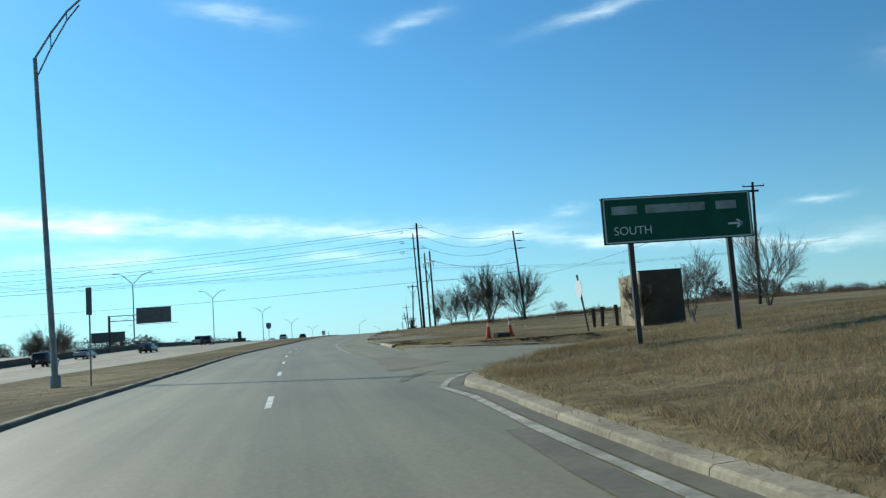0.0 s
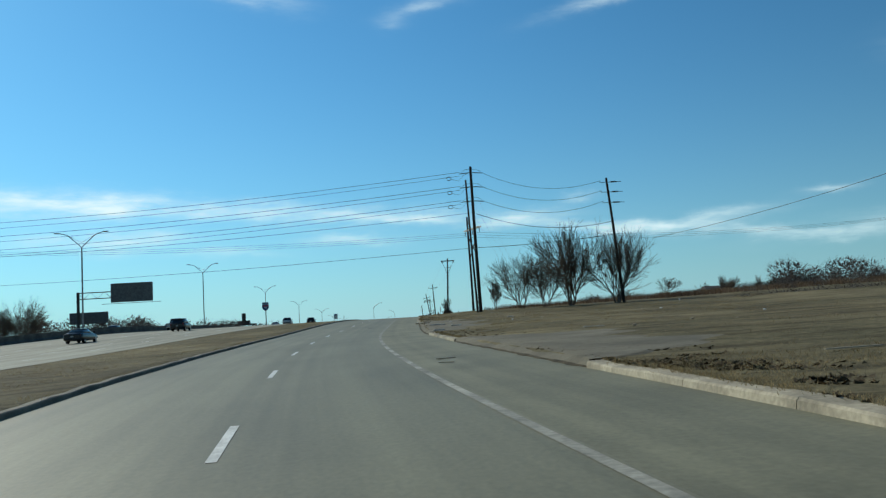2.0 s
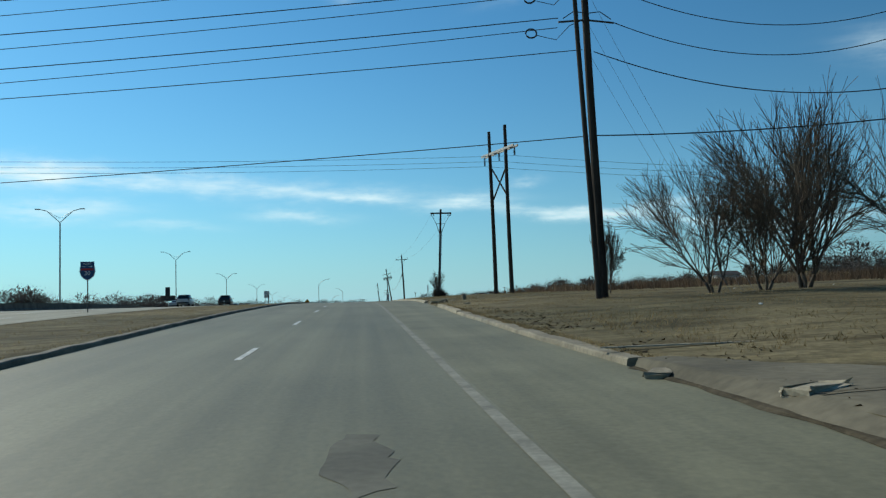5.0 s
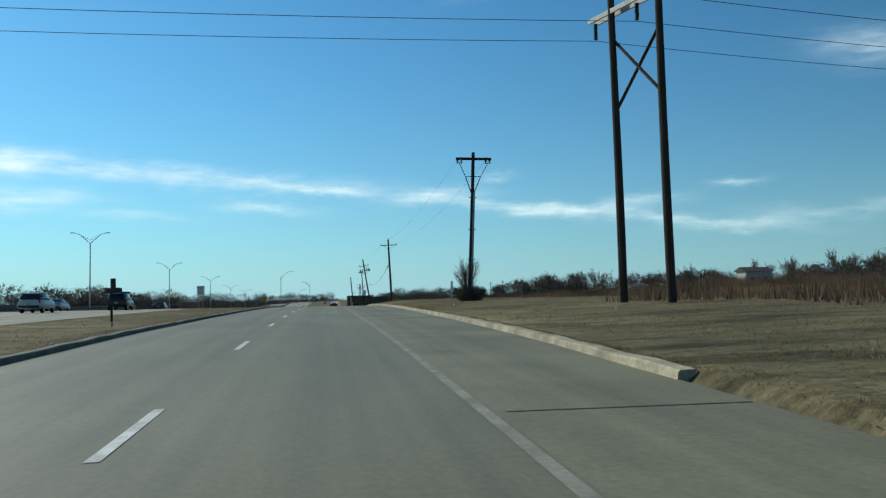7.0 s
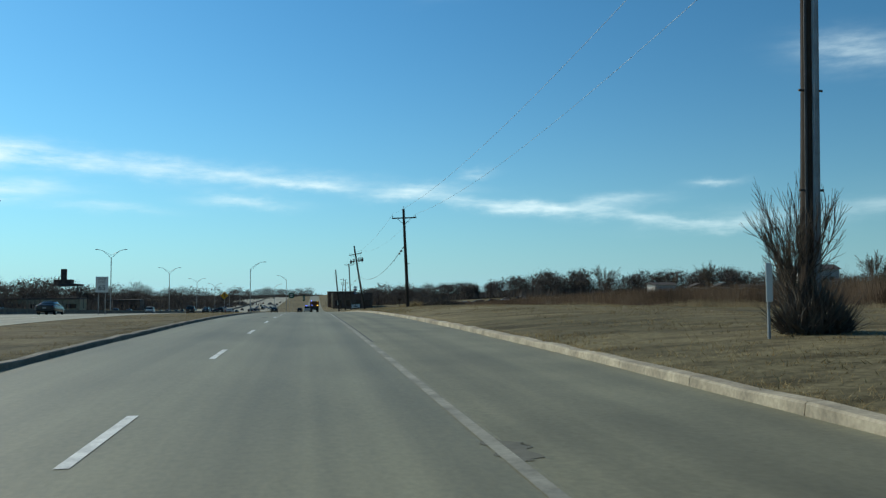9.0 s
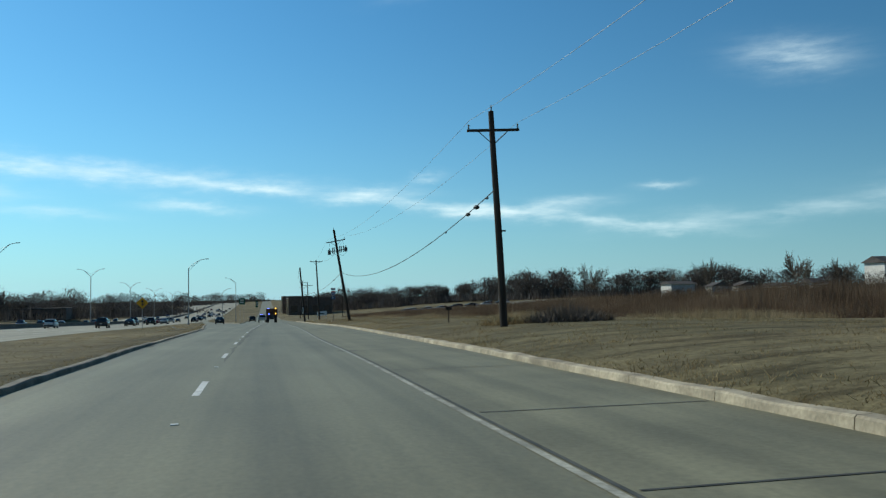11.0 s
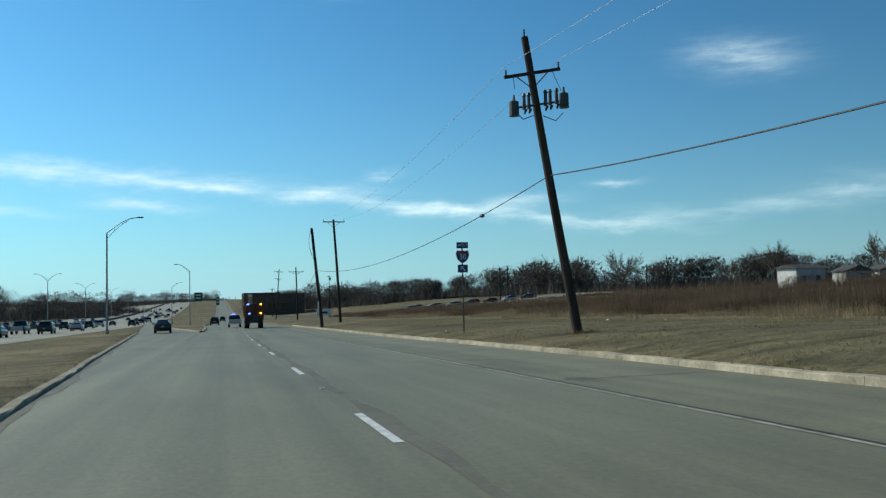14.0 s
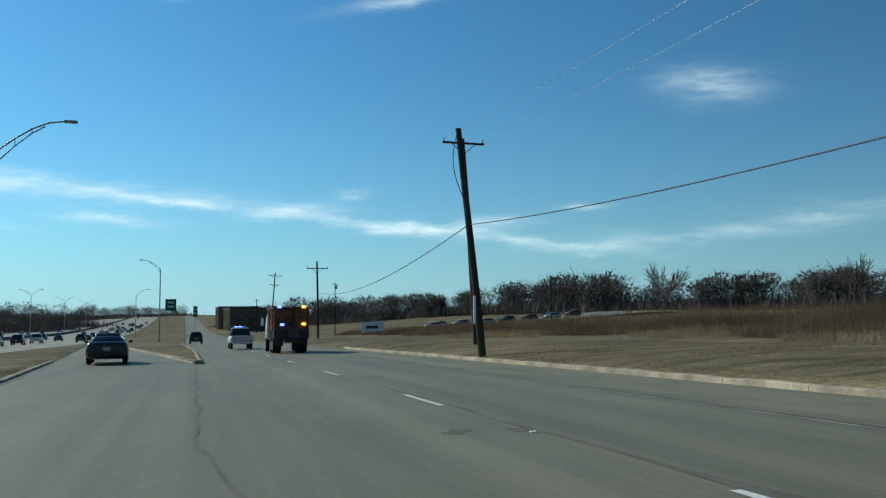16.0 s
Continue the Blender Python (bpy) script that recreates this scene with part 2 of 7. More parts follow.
# ---------------------------------------------------------------- materials
def material(name, base, rough=0.8, metal=0.0, scale=6.0, spread=0.25, second=None, fine=60.0, bump=0.0, bump_scale=None, stretch=(1, 1, 1), spec=0.3, per=0.0):
    """Base colour broken up by noise at two scales, with fine relief."""
    m = bpy.data.materials.new(name)
    m.use_nodes = True
    nt = m.node_tree
    b = nt.nodes["Principled BSDF"]
    b.inputs["Roughness"].default_value, b.inputs["Metallic"].default_value = rough, metal
    b.inputs["Specular IOR Level"].default_value = spec
    tc = nt.nodes.new("ShaderNodeTexCoord")
    mp = nt.nodes.new("ShaderNodeMapping")
    mp.inputs["Scale"].default_value = stretch
    nt.links.new(tc.outputs["Object"], mp.inputs[0])
    big = nt.nodes.new("ShaderNodeTexNoise")
    big.inputs["Scale"].default_value, big.inputs["Detail"].default_value = scale, 6
    small = nt.nodes.new("ShaderNodeTexNoise")
    small.inputs["Scale"].default_value, small.inputs["Detail"].default_value = fine, 3
    for n in (big, small):
        nt.links.new(mp.outputs[0], n.inputs["Vector"])
    ramp = nt.nodes.new("ShaderNodeValToRGB")
    dark = tuple(c * (1 - spread) for c in base)
    light = tuple(min(1, c * (1 + spread)) for c in base) if second is None else second
    ramp.color_ramp.elements[0].position, ramp.color_ramp.elements[1].position = 0.33, 0.67
    ramp.color_ramp.elements[0].color, ramp.color_ramp.elements[1].color = (*dark, 1), (*light, 1)
    nt.links.new(big.outputs["Fac"], ramp.inputs[0])
    mix = nt.nodes.new("ShaderNodeMixRGB")
    mix.blend_type = "MULTIPLY"
    mix.inputs[0].default_value = 1.0
    r2 = nt.nodes.new("ShaderNodeValToRGB")
    lo = 1 - spread * 0.8
    r2.color_ramp.elements[0].position, r2.color_ramp.elements[1].position = 0.3, 0.7
    r2.color_ramp.elements[0].color, r2.color_ramp.elements[1].color = (lo, lo, lo, 1), (1.08, 1.08, 1.08, 1)
    nt.links.new(small.outputs["Fac"], r2.inputs[0])
    nt.links.new(ramp.outputs[0], mix.inputs[1])
    nt.links.new(r2.outputs[0], mix.inputs[2])
    last = mix.outputs[0]
    if per:
        info = nt.nodes.new("ShaderNodeObjectInfo")
        hsv = nt.nodes.new("ShaderNodeHueSaturation")
        mr = nt.nodes.new("ShaderNodeMapRange")
        mr.inputs["To Min"].default_value, mr.inputs["To Max"].default_value = 1 - per, 1 + per
        nt.links.new(info.outputs["Random"], mr.inputs["Value"])
        nt.links.new(mr.outputs[0], hsv.inputs["Value"])
        nt.links.new(last, hsv.inputs["Color"])
        last = hsv.outputs[0]
    nt.links.new(last, b.inputs["Base Color"])
    if bump:
        bp = nt.nodes.new("ShaderNodeBump")
        bp.inputs["Strength"].default_value, bp.inputs["Distance"].default_value = bump, 0.02
        bn = small
        if bump_scale:
            bn = nt.nodes.new("ShaderNodeTexNoise")
            bn.inputs["Scale"].default_value, bn.inputs["Detail"].default_value = bump_scale, 5
            nt.links.new(mp.outputs[0], bn.inputs["Vector"])
        nt.links.new(bn.outputs["Fac"], bp.inputs["Height"])
        nt.links.new(bp.outputs[0], b.inputs["Normal"])
    return m


def plain(name, base, rough=0.5, metal=0.0, emit=0.0, spec=0.5):
    m = bpy.data.materials.new(name)
    m.use_nodes = True
    b = m.node_tree.nodes["Principled BSDF"]
    b.inputs["Base Color"].default_value = (*base, 1)
    b.inputs["Roughness"].default_value, b.inputs["Metallic"].default_value = rough, metal
    b.inputs["Specular IOR Level"].default_value = spec
    if emit:
        b.inputs["Emission Color"].default_value = (*base, 1)
        b.inputs["Emission Strength"].default_value = emit
    return m


ASPHALT = material("worn_concrete_road", (0.176, 0.165, 0.116), 0.62, scale=0.25, spread=0.10, fine=16, bump=0.10, bump_scale=60, stretch=(1, 0.5, 1))
SHOULDER = material("shoulder_concrete", (0.180, 0.170, 0.120), 0.7, scale=0.4, spread=0.14, fine=12, bump=0.12, bump_scale=50)
FWAY = material("freeway_concrete", (0.27, 0.26, 0.225), 0.85, scale=0.2, spread=0.14, fine=5, stretch=(1, 0.2, 1))
PAINT = material("worn_white_paint", (0.62, 0.62, 0.58), 0.7, scale=3, spread=0.22, fine=30)
KERB = material("kerb_concrete", (0.37, 0.32, 0.23), 0.9, scale=1.2, spread=0.32, fine=14, bump=0.4, per=0.14)
# darker kerb tone: the shade on the median kerb's road face, put into colour
KERB_DARK = material("shaded_kerb_concrete", (0.20, 0.18, 0.14), 0.9, scale=1.2, spread=0.3, fine=20, bump=0.3, per=0.1)
KERB_OLD = material("old_kerb_concrete", (0.29, 0.255, 0.185), 0.9, scale=1.2, spread=0.3, fine=16, bump=0.4, per=0.12)
PAINT_WORN = material("faded_white_paint", (0.34, 0.33, 0.27), 0.75, scale=2, spread=0.35, fine=20)
PAINT_EDGE = material("dulled_white_paint", (0.32, 0.305, 0.25), 0.75, scale=0.8, spread=0.4, fine=10)
PAINT_FAINT = material("nearly_gone_white_paint", (0.265, 0.255, 0.205), 0.8, scale=1.5, spread=0.25, fine=14)
STAINED = material("stained_concrete", (0.128, 0.12, 0.088), 0.8, scale=0.9, spread=0.2, fine=9)
STAIN = material("oil_stained_concrete", (0.140, 0.131, 0.096), 0.75, scale=0.9, spread=0.22, fine=9)
TAR = material("tar_joint", (0.075, 0.073, 0.06), 0.7, scale=2, spread=0.3)
def worn_along(m):
    """Wear that runs with the traffic: tyre tracks, oil drip bands, blotches and thin streaks over the lanes (UV: offset from the lane line, distance)."""
    nt = m.node_tree
    b = nt.nodes["Principled BSDF"]
    last = b.inputs["Base Color"].links[0].from_socket
    tc = nt.nodes.new("ShaderNodeTexCoord")
    for sx, sy, detail, lo, hi, p0, p1 in ((0.85, 0.006, 3, 0.82, 1.12, 0.36, 0.64), (3.0, 0.02, 3, 0.95, 1.04, 0.35, 0.65), (0.45, 0.10, 5, 0.86, 1.07, 0.30, 0.55), (14.0, 9.0, 2, 0.93, 1.06, 0.3, 0.7)):
        mp, n, r, x = (nt.nodes.new("ShaderNode" + k) for k in ("Mapping", "TexNoise", "ValToRGB", "MixRGB"))
        mp.inputs["Scale"].default_value = (sx, sy, 1)
        n.inputs["Scale"].default_value, n.inputs["Detail"].default_value, n.inputs["Roughness"].default_value = 1.0, detail, 0.6
        r.color_ramp.elements[0].position, r.color_ramp.elements[1].position = p0, p1
        r.color_ramp.elements[0].color, r.color_ramp.elements[1].color = (lo, lo, lo * 0.98, 1), (hi, hi, hi * 0.97, 1)
        x.blend_type = "MULTIPLY"
        x.inputs[0].default_value = 1.0
        nt.links.new(tc.outputs["UV"], mp.inputs[0])
        nt.links.new(mp.outputs[0], n.inputs["Vector"])
        nt.links.new(n.outputs["Fac"], r.inputs[0])
        nt.links.new(last, x.inputs[1])
        nt.links.new(r.outputs[0], x.inputs[2])
        last = x.outputs[0]
    nt.links.new(last, b.inputs["Base Color"])


for m in (ASPHALT, SHOULDER, FWAY):
    worn_along(m)


def grass_material():
    """Dry grass: tan, brown and olive patches at several scales, with fine relief."""
    m = bpy.data.materials.new("dry_winter_grass")
    m.use_nodes = True
    nt = m.node_tree
    b = nt.nodes["Principled BSDF"]
    b.inputs["Roughness"].default_value, b.inputs["Specular IOR Level"].default_value = 0.95, 0.1
    tc = nt.nodes.new("ShaderNodeTexCoord")

    def noise_at(scale, detail, stretch=(1, 1, 1)):
        mp, n = nt.nodes.new("ShaderNodeMapping"), nt.nodes.new("ShaderNodeTexNoise")
        mp.inputs["Scale"].default_value = stretch
        n.inputs["Scale"].default_value, n.inputs["Detail"].default_value, n.inputs["Roughness"].default_value = scale, detail, 0.6
        nt.links.new(tc.outputs["Object"], mp.inputs[0])
        nt.links.new(mp.outputs[0], n.inputs["Vector"])
        return n.outputs["Fac"]

    def ramp(fac, stops):
        r = nt.nodes.new("ShaderNodeValToRGB")
        while len(r.color_ramp.elements) < len(stops):
            r.color_ramp.elements.new(0.5)
        for e, (p, c) in zip(r.color_ramp.elements, stops):
            e.position, e.color = p, (*c, 1)
        nt.links.new(fac, r.inputs[0])
        return r.outputs[0]

    def mixed(kind, fac, a, c):
        x = nt.nodes.new("ShaderNodeMixRGB")
        x.blend_type = kind
        if isinstance(fac, float):
            x.inputs[0].default_value = fac
        else:
            nt.links.new(fac, x.inputs[0])
        nt.links.new(a, x.inputs[1])
        nt.links.new(c, x.inputs[2])
        return x.outputs[0]

    tan = ramp(noise_at(0.09, 5, (1, 0.7, 1)), [(0.32, (0.090, 0.075, 0.043)), (0.5, (0.166, 0.137, 0.077)), (0.68, (0.248, 0.207, 0.118))])
    olive = ramp(noise_at(0.5, 5), [(0.35, (0.088, 0.077, 0.043)), (0.65, (0.165, 0.142, 0.080))])
    where = ramp(noise_at(0.045, 3), [(0.46, (0, 0, 0)), (0.62, (1, 1, 1))])
    base = mixed("MIX", where, tan, olive)
    streak = ramp(noise_at(0.55, 4, (0.5, 1.6, 1)), [(0.36, (0.55, 0.53, 0.50)), (0.5, (1, 1, 1)), (0.7, (1.25, 1.22, 1.15))])
    fine = ramp(noise_at(5.0, 4), [(0.3, (0.62, 0.62, 0.62)), (0.7, (1.3, 1.3, 1.3))])
    out = mixed("MULTIPLY", 1.0, mixed("MULTIPLY", 1.0, base, streak), fine)
    nt.links.new(out, b.inputs["Base Color"])
    bp = nt.nodes.new("ShaderNodeBump")
    bp.inputs["Strength"].default_value, bp.inputs["Distance"].default_value = 0.9, 0.05
    nt.links.new(noise_at(7.0, 6), bp.inputs["Height"])
    nt.links.new(bp.outputs[0], b.inputs["Normal"])
    return m


GRASS = grass_material()
TUFT = material("dry_grass_tufts", (0.27, 0.205, 0.105), 0.95, scale=0.3, spread=0.3, second=(0.42, 0.33, 0.18), fine=4, spec=0.1)
WEED = material("brown_weeds", (0.140, 0.095, 0.064), 0.95, scale=0.10, spread=0.42, second=(0.250, 0.175, 0.115), fine=3, spec=0.1)
PALE_GRASS = material("pale_bunch_grass", (0.30, 0.23, 0.13), 0.95, scale=0.3, spread=0.25, second=(0.42, 0.33, 0.20), fine=4, spec=0.1)
BARK = material("bare_bark", (0.150, 0.124, 0.100), 0.95, scale=3, spread=0.3, fine=20, spec=0.1)
SHRUB = material("far_winter_trees", (0.105, 0.094, 0.086), 0.95, scale=0.2, spread=0.3, second=(0.165, 0.146, 0.130), fine=2, spec=0.1)
EVERGREEN = material("dark_evergreen", (0.05, 0.062, 0.032), 0.95, scale=0.5, spread=0.3, fine=4, spec=0.1)
POLE = material("creosoted_wood", (0.066, 0.052, 0.042), 0.9, scale=4, spread=0.35, fine=40, bump=0.4, stretch=(1, 1, 0.08), spec=0.15)
ARM_WHITE = material("weathered_white_arm", (0.55, 0.53, 0.48), 0.7, scale=3, spread=0.2)
STEEL = material("galvanised_steel", (0.33, 0.34, 0.34), 0.55, 0.5, scale=2, spread=0.2)
DARK_STEEL = material("dark_steel", (0.09, 0.085, 0.08), 0.6, 0.4, scale=2, spread=0.25)
CABLE = plain("cable_black", (0.035, 0.035, 0.04), 0.6)
GREEN = material("sign_green", (0.008, 0.10, 0.062), 0.5, scale=1.5, spread=0.15)
SIGN_WHITE = plain("sign_white", (0.72, 0.74, 0.72), 0.5)
SIGN_BACK = material("sign_aluminium_back", (0.16, 0.16, 0.16), 0.5, 0.5, scale=2, spread=0.2)
YELLOW = material("sign_yellow", (0.72, 0.36, 0.02), 0.5, scale=2, spread=0.1)
BLUE = plain("shield_blue", (0.02, 0.075, 0.19), 0.5)
RED = plain("shield_red", (0.45, 0.03, 0.03), 0.5)
BARRIER = material("barrier_concrete", (0.15, 0.135, 0.11), 0.9, scale=0.8, spread=0.25, fine=8)


# ---------------------------------------------------------------- building helpers
def mesh_of(name, bm, mat):
    me = bpy.data.meshes.new(name)
    bm.to_mesh(me)
    bm.free()
    if mat:
        me.materials.append(mat)
    return me


def part(name, bm, mat, parent=None, label="", at=None):
    ob = new(name, mesh_of(name, bm, mat))
    if parent is not None:
        ob.parent = parent
    if at is not None:
        ob.matrix_basis = at
    if label:
        ob["label"] = label
    return ob


def thing(name, m, label, category, group="", kind=""):
    ob = new(name)
    ob.empty_display_size = 0.3
    ob.matrix_basis = m
    return tagged(ob, label, category, group, kind)


def box(bm, size, at=(0, 0, 0), turn=None, bevel=0.0):
    m = Matrix.Translation(at) @ (turn or Matrix.Identity(4)) @ Matrix.Diagonal((*size, 1))
    r = bmesh.ops.create_cube(bm, size=1, matrix=m)
    if bevel:
        edges = list({e for v in r["verts"] for e in v.link_edges})
        bmesh.ops.bevel(bm, geom=edges, offset=bevel, segments=2, affect="EDGES", profile=0.5)
    return bm


def rod(bm, a, b, r0, r1=None, seg=8):
    a, b = Vector(a), Vector(b)
    r1 = r0 if r1 is None else r1
    d = b - a
    if d.length < 1e-6:
        return bm
    q = d.to_track_quat("Z", "Y").to_matrix().to_4x4()
    bmesh.ops.create_cone(bm, cap_ends=True, segments=seg, radius1=r0, radius2=r1, depth=d.length,
                          matrix=Matrix.Translation((a + b) / 2) @ q)
    return bm


def pipe(bm, pts, r, seg=6, r1=None):
    """A tube along points, open joints closed by rings."""
    pts = [Vector(p) for p in pts]
    n = len(pts)
    r1 = r if r1 is None else r1
    rings = []
    for i, p in enumerate(pts):
        d = (pts[min(i + 1, n - 1)] - pts[max(i - 1, 0)]).normalized()
        side = d.cross(Vector((0, 0, 1)))
        side = side.normalized() if side.length > 1e-3 else Vector((1, 0, 0))
        up = side.cross(d)
        rr = r + (r1 - r) * i / max(1, n - 1)
        rings.append([bm.verts.new(p + (side * math.cos(2 * math.pi * k / seg) + up * math.sin(2 * math.pi * k / seg)) * rr) for k in range(seg)])
    for a, b in zip(rings, rings[1:]):
        for k in range(seg):
            bm.faces.new((a[k], a[(k + 1) % seg], b[(k + 1) % seg], b[k]))
    bm.faces.new(rings[0][::-1])
    bm.faces.new(rings[-1])
    return bm


def strip_mesh(bm, ys, xa, xb, dz=0.0, thick=0.0, cols=1, z_of=None):
    """A band over the ground between two lines, x = xa(y) and x = xb(y)."""
    rows = []
    for y in ys:
        a, b = xa(y), xb(y)
        rows.append([bm.verts.new((a + (b - a) * k / cols, y, (z_of(a + (b - a) * k / cols, y) if z_of else road_z(y)) + dz)) for k in range(cols + 1)])
    uv = bm.loops.layers.uv.verify()
    for r, s in zip(rows, rows[1:]):
        for k in range(cols):
            f = bm.faces.new((r[k], r[k + 1], s[k + 1], s[k]))
            for loop in f.loops:
                c = loop.vert.co
                loop[uv].uv = (c.x - dash_x(c.y), c.y)
    return bm


def stations(a, b, step):
    n = max(1, round((b - a) / step))
    return [a + (b - a) * k / n for k in range(n + 1)]


YS = stations(-60, 12, 4) + stations(13, 54, 1) + stations(58, 470, 4) + stations(480, 800, 10) + stations(830, 1700, 30) + stations(1800, 4500, 300)

# ---------------------------------------------------------------- ground
def build_ground():
    bm = bmesh.new()
    rows = []
    for y in YS:
        l, r, f = left_x(y), right_x(y), fway_x(y)
        xs = [f - 2 * FW_WIDTH - 2 - d for d in (3000, 900, 300, 120, 60, 30, 12, 4, 0)]
        xs += [f - d for d in (49, 43, 37, 31, 25, 19, 12, 6)]
        xs += [f - 0.3, f + 0.3, f + (l - f) * 0.35, f + (l - f) * 0.7, l - 0.4]
        xs += [l - 0.1, r + 0.1]
        xs += [r + d for d in (0.35, 1, 2, 3.5, 5.5, 8, 11, 15, 20, 26, 34, 44, 60, 90, 140, 220, 400, 900, 3000)]
        row = []
        for k, x in enumerate(xs):
            if x < f - 0.31 + 0.02 and x >= f - 2 * FW_WIDTH - 2.1:
                z = road_z(y) - 0.05
            elif f < x < l - 0.2:
                z = road_z(y) + (0.02 if x < f + 0.5 else 0.0 if x < l - 1 else 0.11)
            elif l - 0.2 <= x <= r + 0.2:
                z = road_z(y) - 0.05
            else:
                z = ground_z(x, y)
            row.append(bm.verts.new((x, y, z)))
        rows.append(row)
    for a, b in zip(rows, rows[1:]):
        for k in range(len(a) - 1):
            bm.faces.new((a[k], a[k + 1], b[k + 1], b[k]))
    for f in bm.faces:
        f.smooth = True
    g = part("ground", bm, GRASS)
    tagged(g, "dry brown winter grass over gently rolling ground", "ground", kind="structure")


build_ground()


# ---------------------------------------------------------------- roads
def gore_left(y):
    if y > 640:
        return fway_x(y) + 1.5
    return float(np.interp(y, [432, 457, 500, 560, 640], [-2.9, -5.0, -8.6, -12.0, -15.0]))


def gore_right(y):
    return float(np.interp(y, [432, 457, 500, 560, 640], [-2.5, -1.6, -0.9, 1.4, 4.6])) if y < 640 else dash_x(y) - 4.3


def build_roads():
    bm = strip_mesh(bmesh.new(), [y for y in YS if y <= 434], lambda y: left_x(y), lambda y: edge_x(y), 0.0, cols=4)
    strip_mesh(bm, [y for y in YS if y >= 434 and y < 1750], lambda y: max(left_x(y), gore_right(y) - 0.1), lambda y: edge_x(y), 0.0, cols=2)
    tagged(part("road", bm, ASPHALT), "worn grey concrete two-lane frontage road", "road", kind="structure")
    bm = strip_mesh(bmesh.new(), [y for y in YS if 434 <= y <= 650], lambda y: min(left_x(y), gore_left(y) - 0.2), lambda y: gore_left(y) + 0.1, 0.004, cols=2)
    tagged(part("ramp", bm, ASPHALT), "worn grey concrete ramp curving down to the freeway", "ramp", kind="structure")
    bm = strip_mesh(bmesh.new(), YS, lambda y: edge_x(y) + 0.0, lambda y: max(edge_x(y) + 0.05, right_x(y) + 0.02), 0.0, cols=2)
    tagged(part("road_shoulder", bm, SHOULDER), "worn grey concrete shoulder beside the frontage road", "road shoulder", kind="structure")
    bm = strip_mesh(bmesh.new(), YS, lambda y: fway_x(y) - 2 * FW_WIDTH - 1, lambda y: fway_x(y), 0.02, cols=14)
    tagged(part("freeway", bm, FWAY), "pale concrete freeway with two wide carriageways", "freeway", kind="structure")


build_roads()


def crack_x(q):
    return float(np.interp(q, [393, 399.4, 402, 407, 426, 432], [-3.7, -4.12, -4.28, -4.02, -3.12, -2.75])) + 0.03 * math.sin(q * 1.9) + 0.02 * math.sin(q * 5.3)


def dashes():
    road = bpy.data.objects["road"]
    ys = [18.0 + 12.22 * k for k in range(-1, 9)] + [129.3, 142.8] + [156.3 + 12.12 * k for k in range(6)]
    ys += [228.3, 239.8, 251.3, 262.8] + [274.2 + 12.14 * k for k in range(40)]
    for y in ys:
        w = 0.065
        bm = strip_mesh(bmesh.new(), stations(y - 1.5, y + 1.5, 1.0), lambda q: dash_x(q) - w, lambda q: dash_x(q) + w, 0.006)
        part("lane_dash", bm, PAINT, road)
        if 260 < y < 400:
            bm = box(bmesh.new(), (0.1, 0.1, 0.016), (dash_x(y + 6.1), y + 6.1, road_z(y + 6.1) + 0.008), bevel=0.004)
            part("road_stud", bm, PAINT, road)
    bm = strip_mesh(bmesh.new(), stations(46, 92, 2), lambda q: edge_x(q) - 0.20, lambda q: edge_x(q) - 0.05, 0.006)
    part("edge_line", bm, PAINT_EDGE, road)
    bm = strip_mesh(bmesh.new(), stations(92, 262, 2), lambda q: edge_x(q) - 0.20, lambda q: edge_x(q) - 0.05, 0.006)
    part("edge_line", bm, PAINT_FAINT, road, "nearly worn-away white edge line")
    bm = strip_mesh(bmesh.new(), stations(262, 460, 2), lambda q: edge_x(q) - 0.16, lambda q: edge_x(q) - 0.06, 0.006)
    part("edge_line", bm, PAINT_WORN, road, "worn faded white edge line")
    bm = strip_mesh(bmesh.new(), stations(232, 460, 2), lambda q: edge_x(q) - 0.03, lambda q: edge_x(q) + 0.03, 0.007)
    part("joint", bm, TAR, road, "dark tar-filled joint beside the shoulder")
    bm = strip_mesh(bmesh.new(), stations(282, 412, 1), lambda q: dash_x(q) + 0.10 + 0.05 * math.sin(q * 0.9), lambda q: dash_x(q) + 0.12 + min(1, (q - 280) / 30, (414 - q) / 20) * (0.22 + 0.07 * math.sin(q * 0.53) + 0.05 * math.sin(q * 1.7)), 0.005)
    part("oil_band", bm, STAIN, road, "dark oily band running beside the lane dashes")
    bm = strip_mesh(bmesh.new(), stations(396, 432, 1), lambda q: crack_x(q) - 0.035, lambda q: crack_x(q) + 0.03 + 0.02 * math.sin(q * 2.1), 0.006)
    part("crack", bm, STAINED, road, "old sealed crack")
    bm = strip_mesh(bmesh.new(), stations(296, 440, 2), lambda q: left_x(q) + 0.02, lambda q: left_x(q) + 0.22 + 0.1 * math.sin(q * 0.6) + 0.06 * math.sin(q * 1.7), 0.005)
    part("gutter_dirt", bm, STAINED, road, "dark dirt gathered along the gutter")
    # expansion joints across the slabs
    for y in [168.7, 263.5, 268.6, 277, 287, 299, 312, 326, 339, 352, 360, 366, 379, 393]:
        bm = strip_mesh(bmesh.new(), [y, y + 0.05], lambda q: edge_x(y) + 0.1, lambda q: right_x(y) - 0.05, 0.006, cols=6)
        part("joint", bm, TAR, road)


dashes()


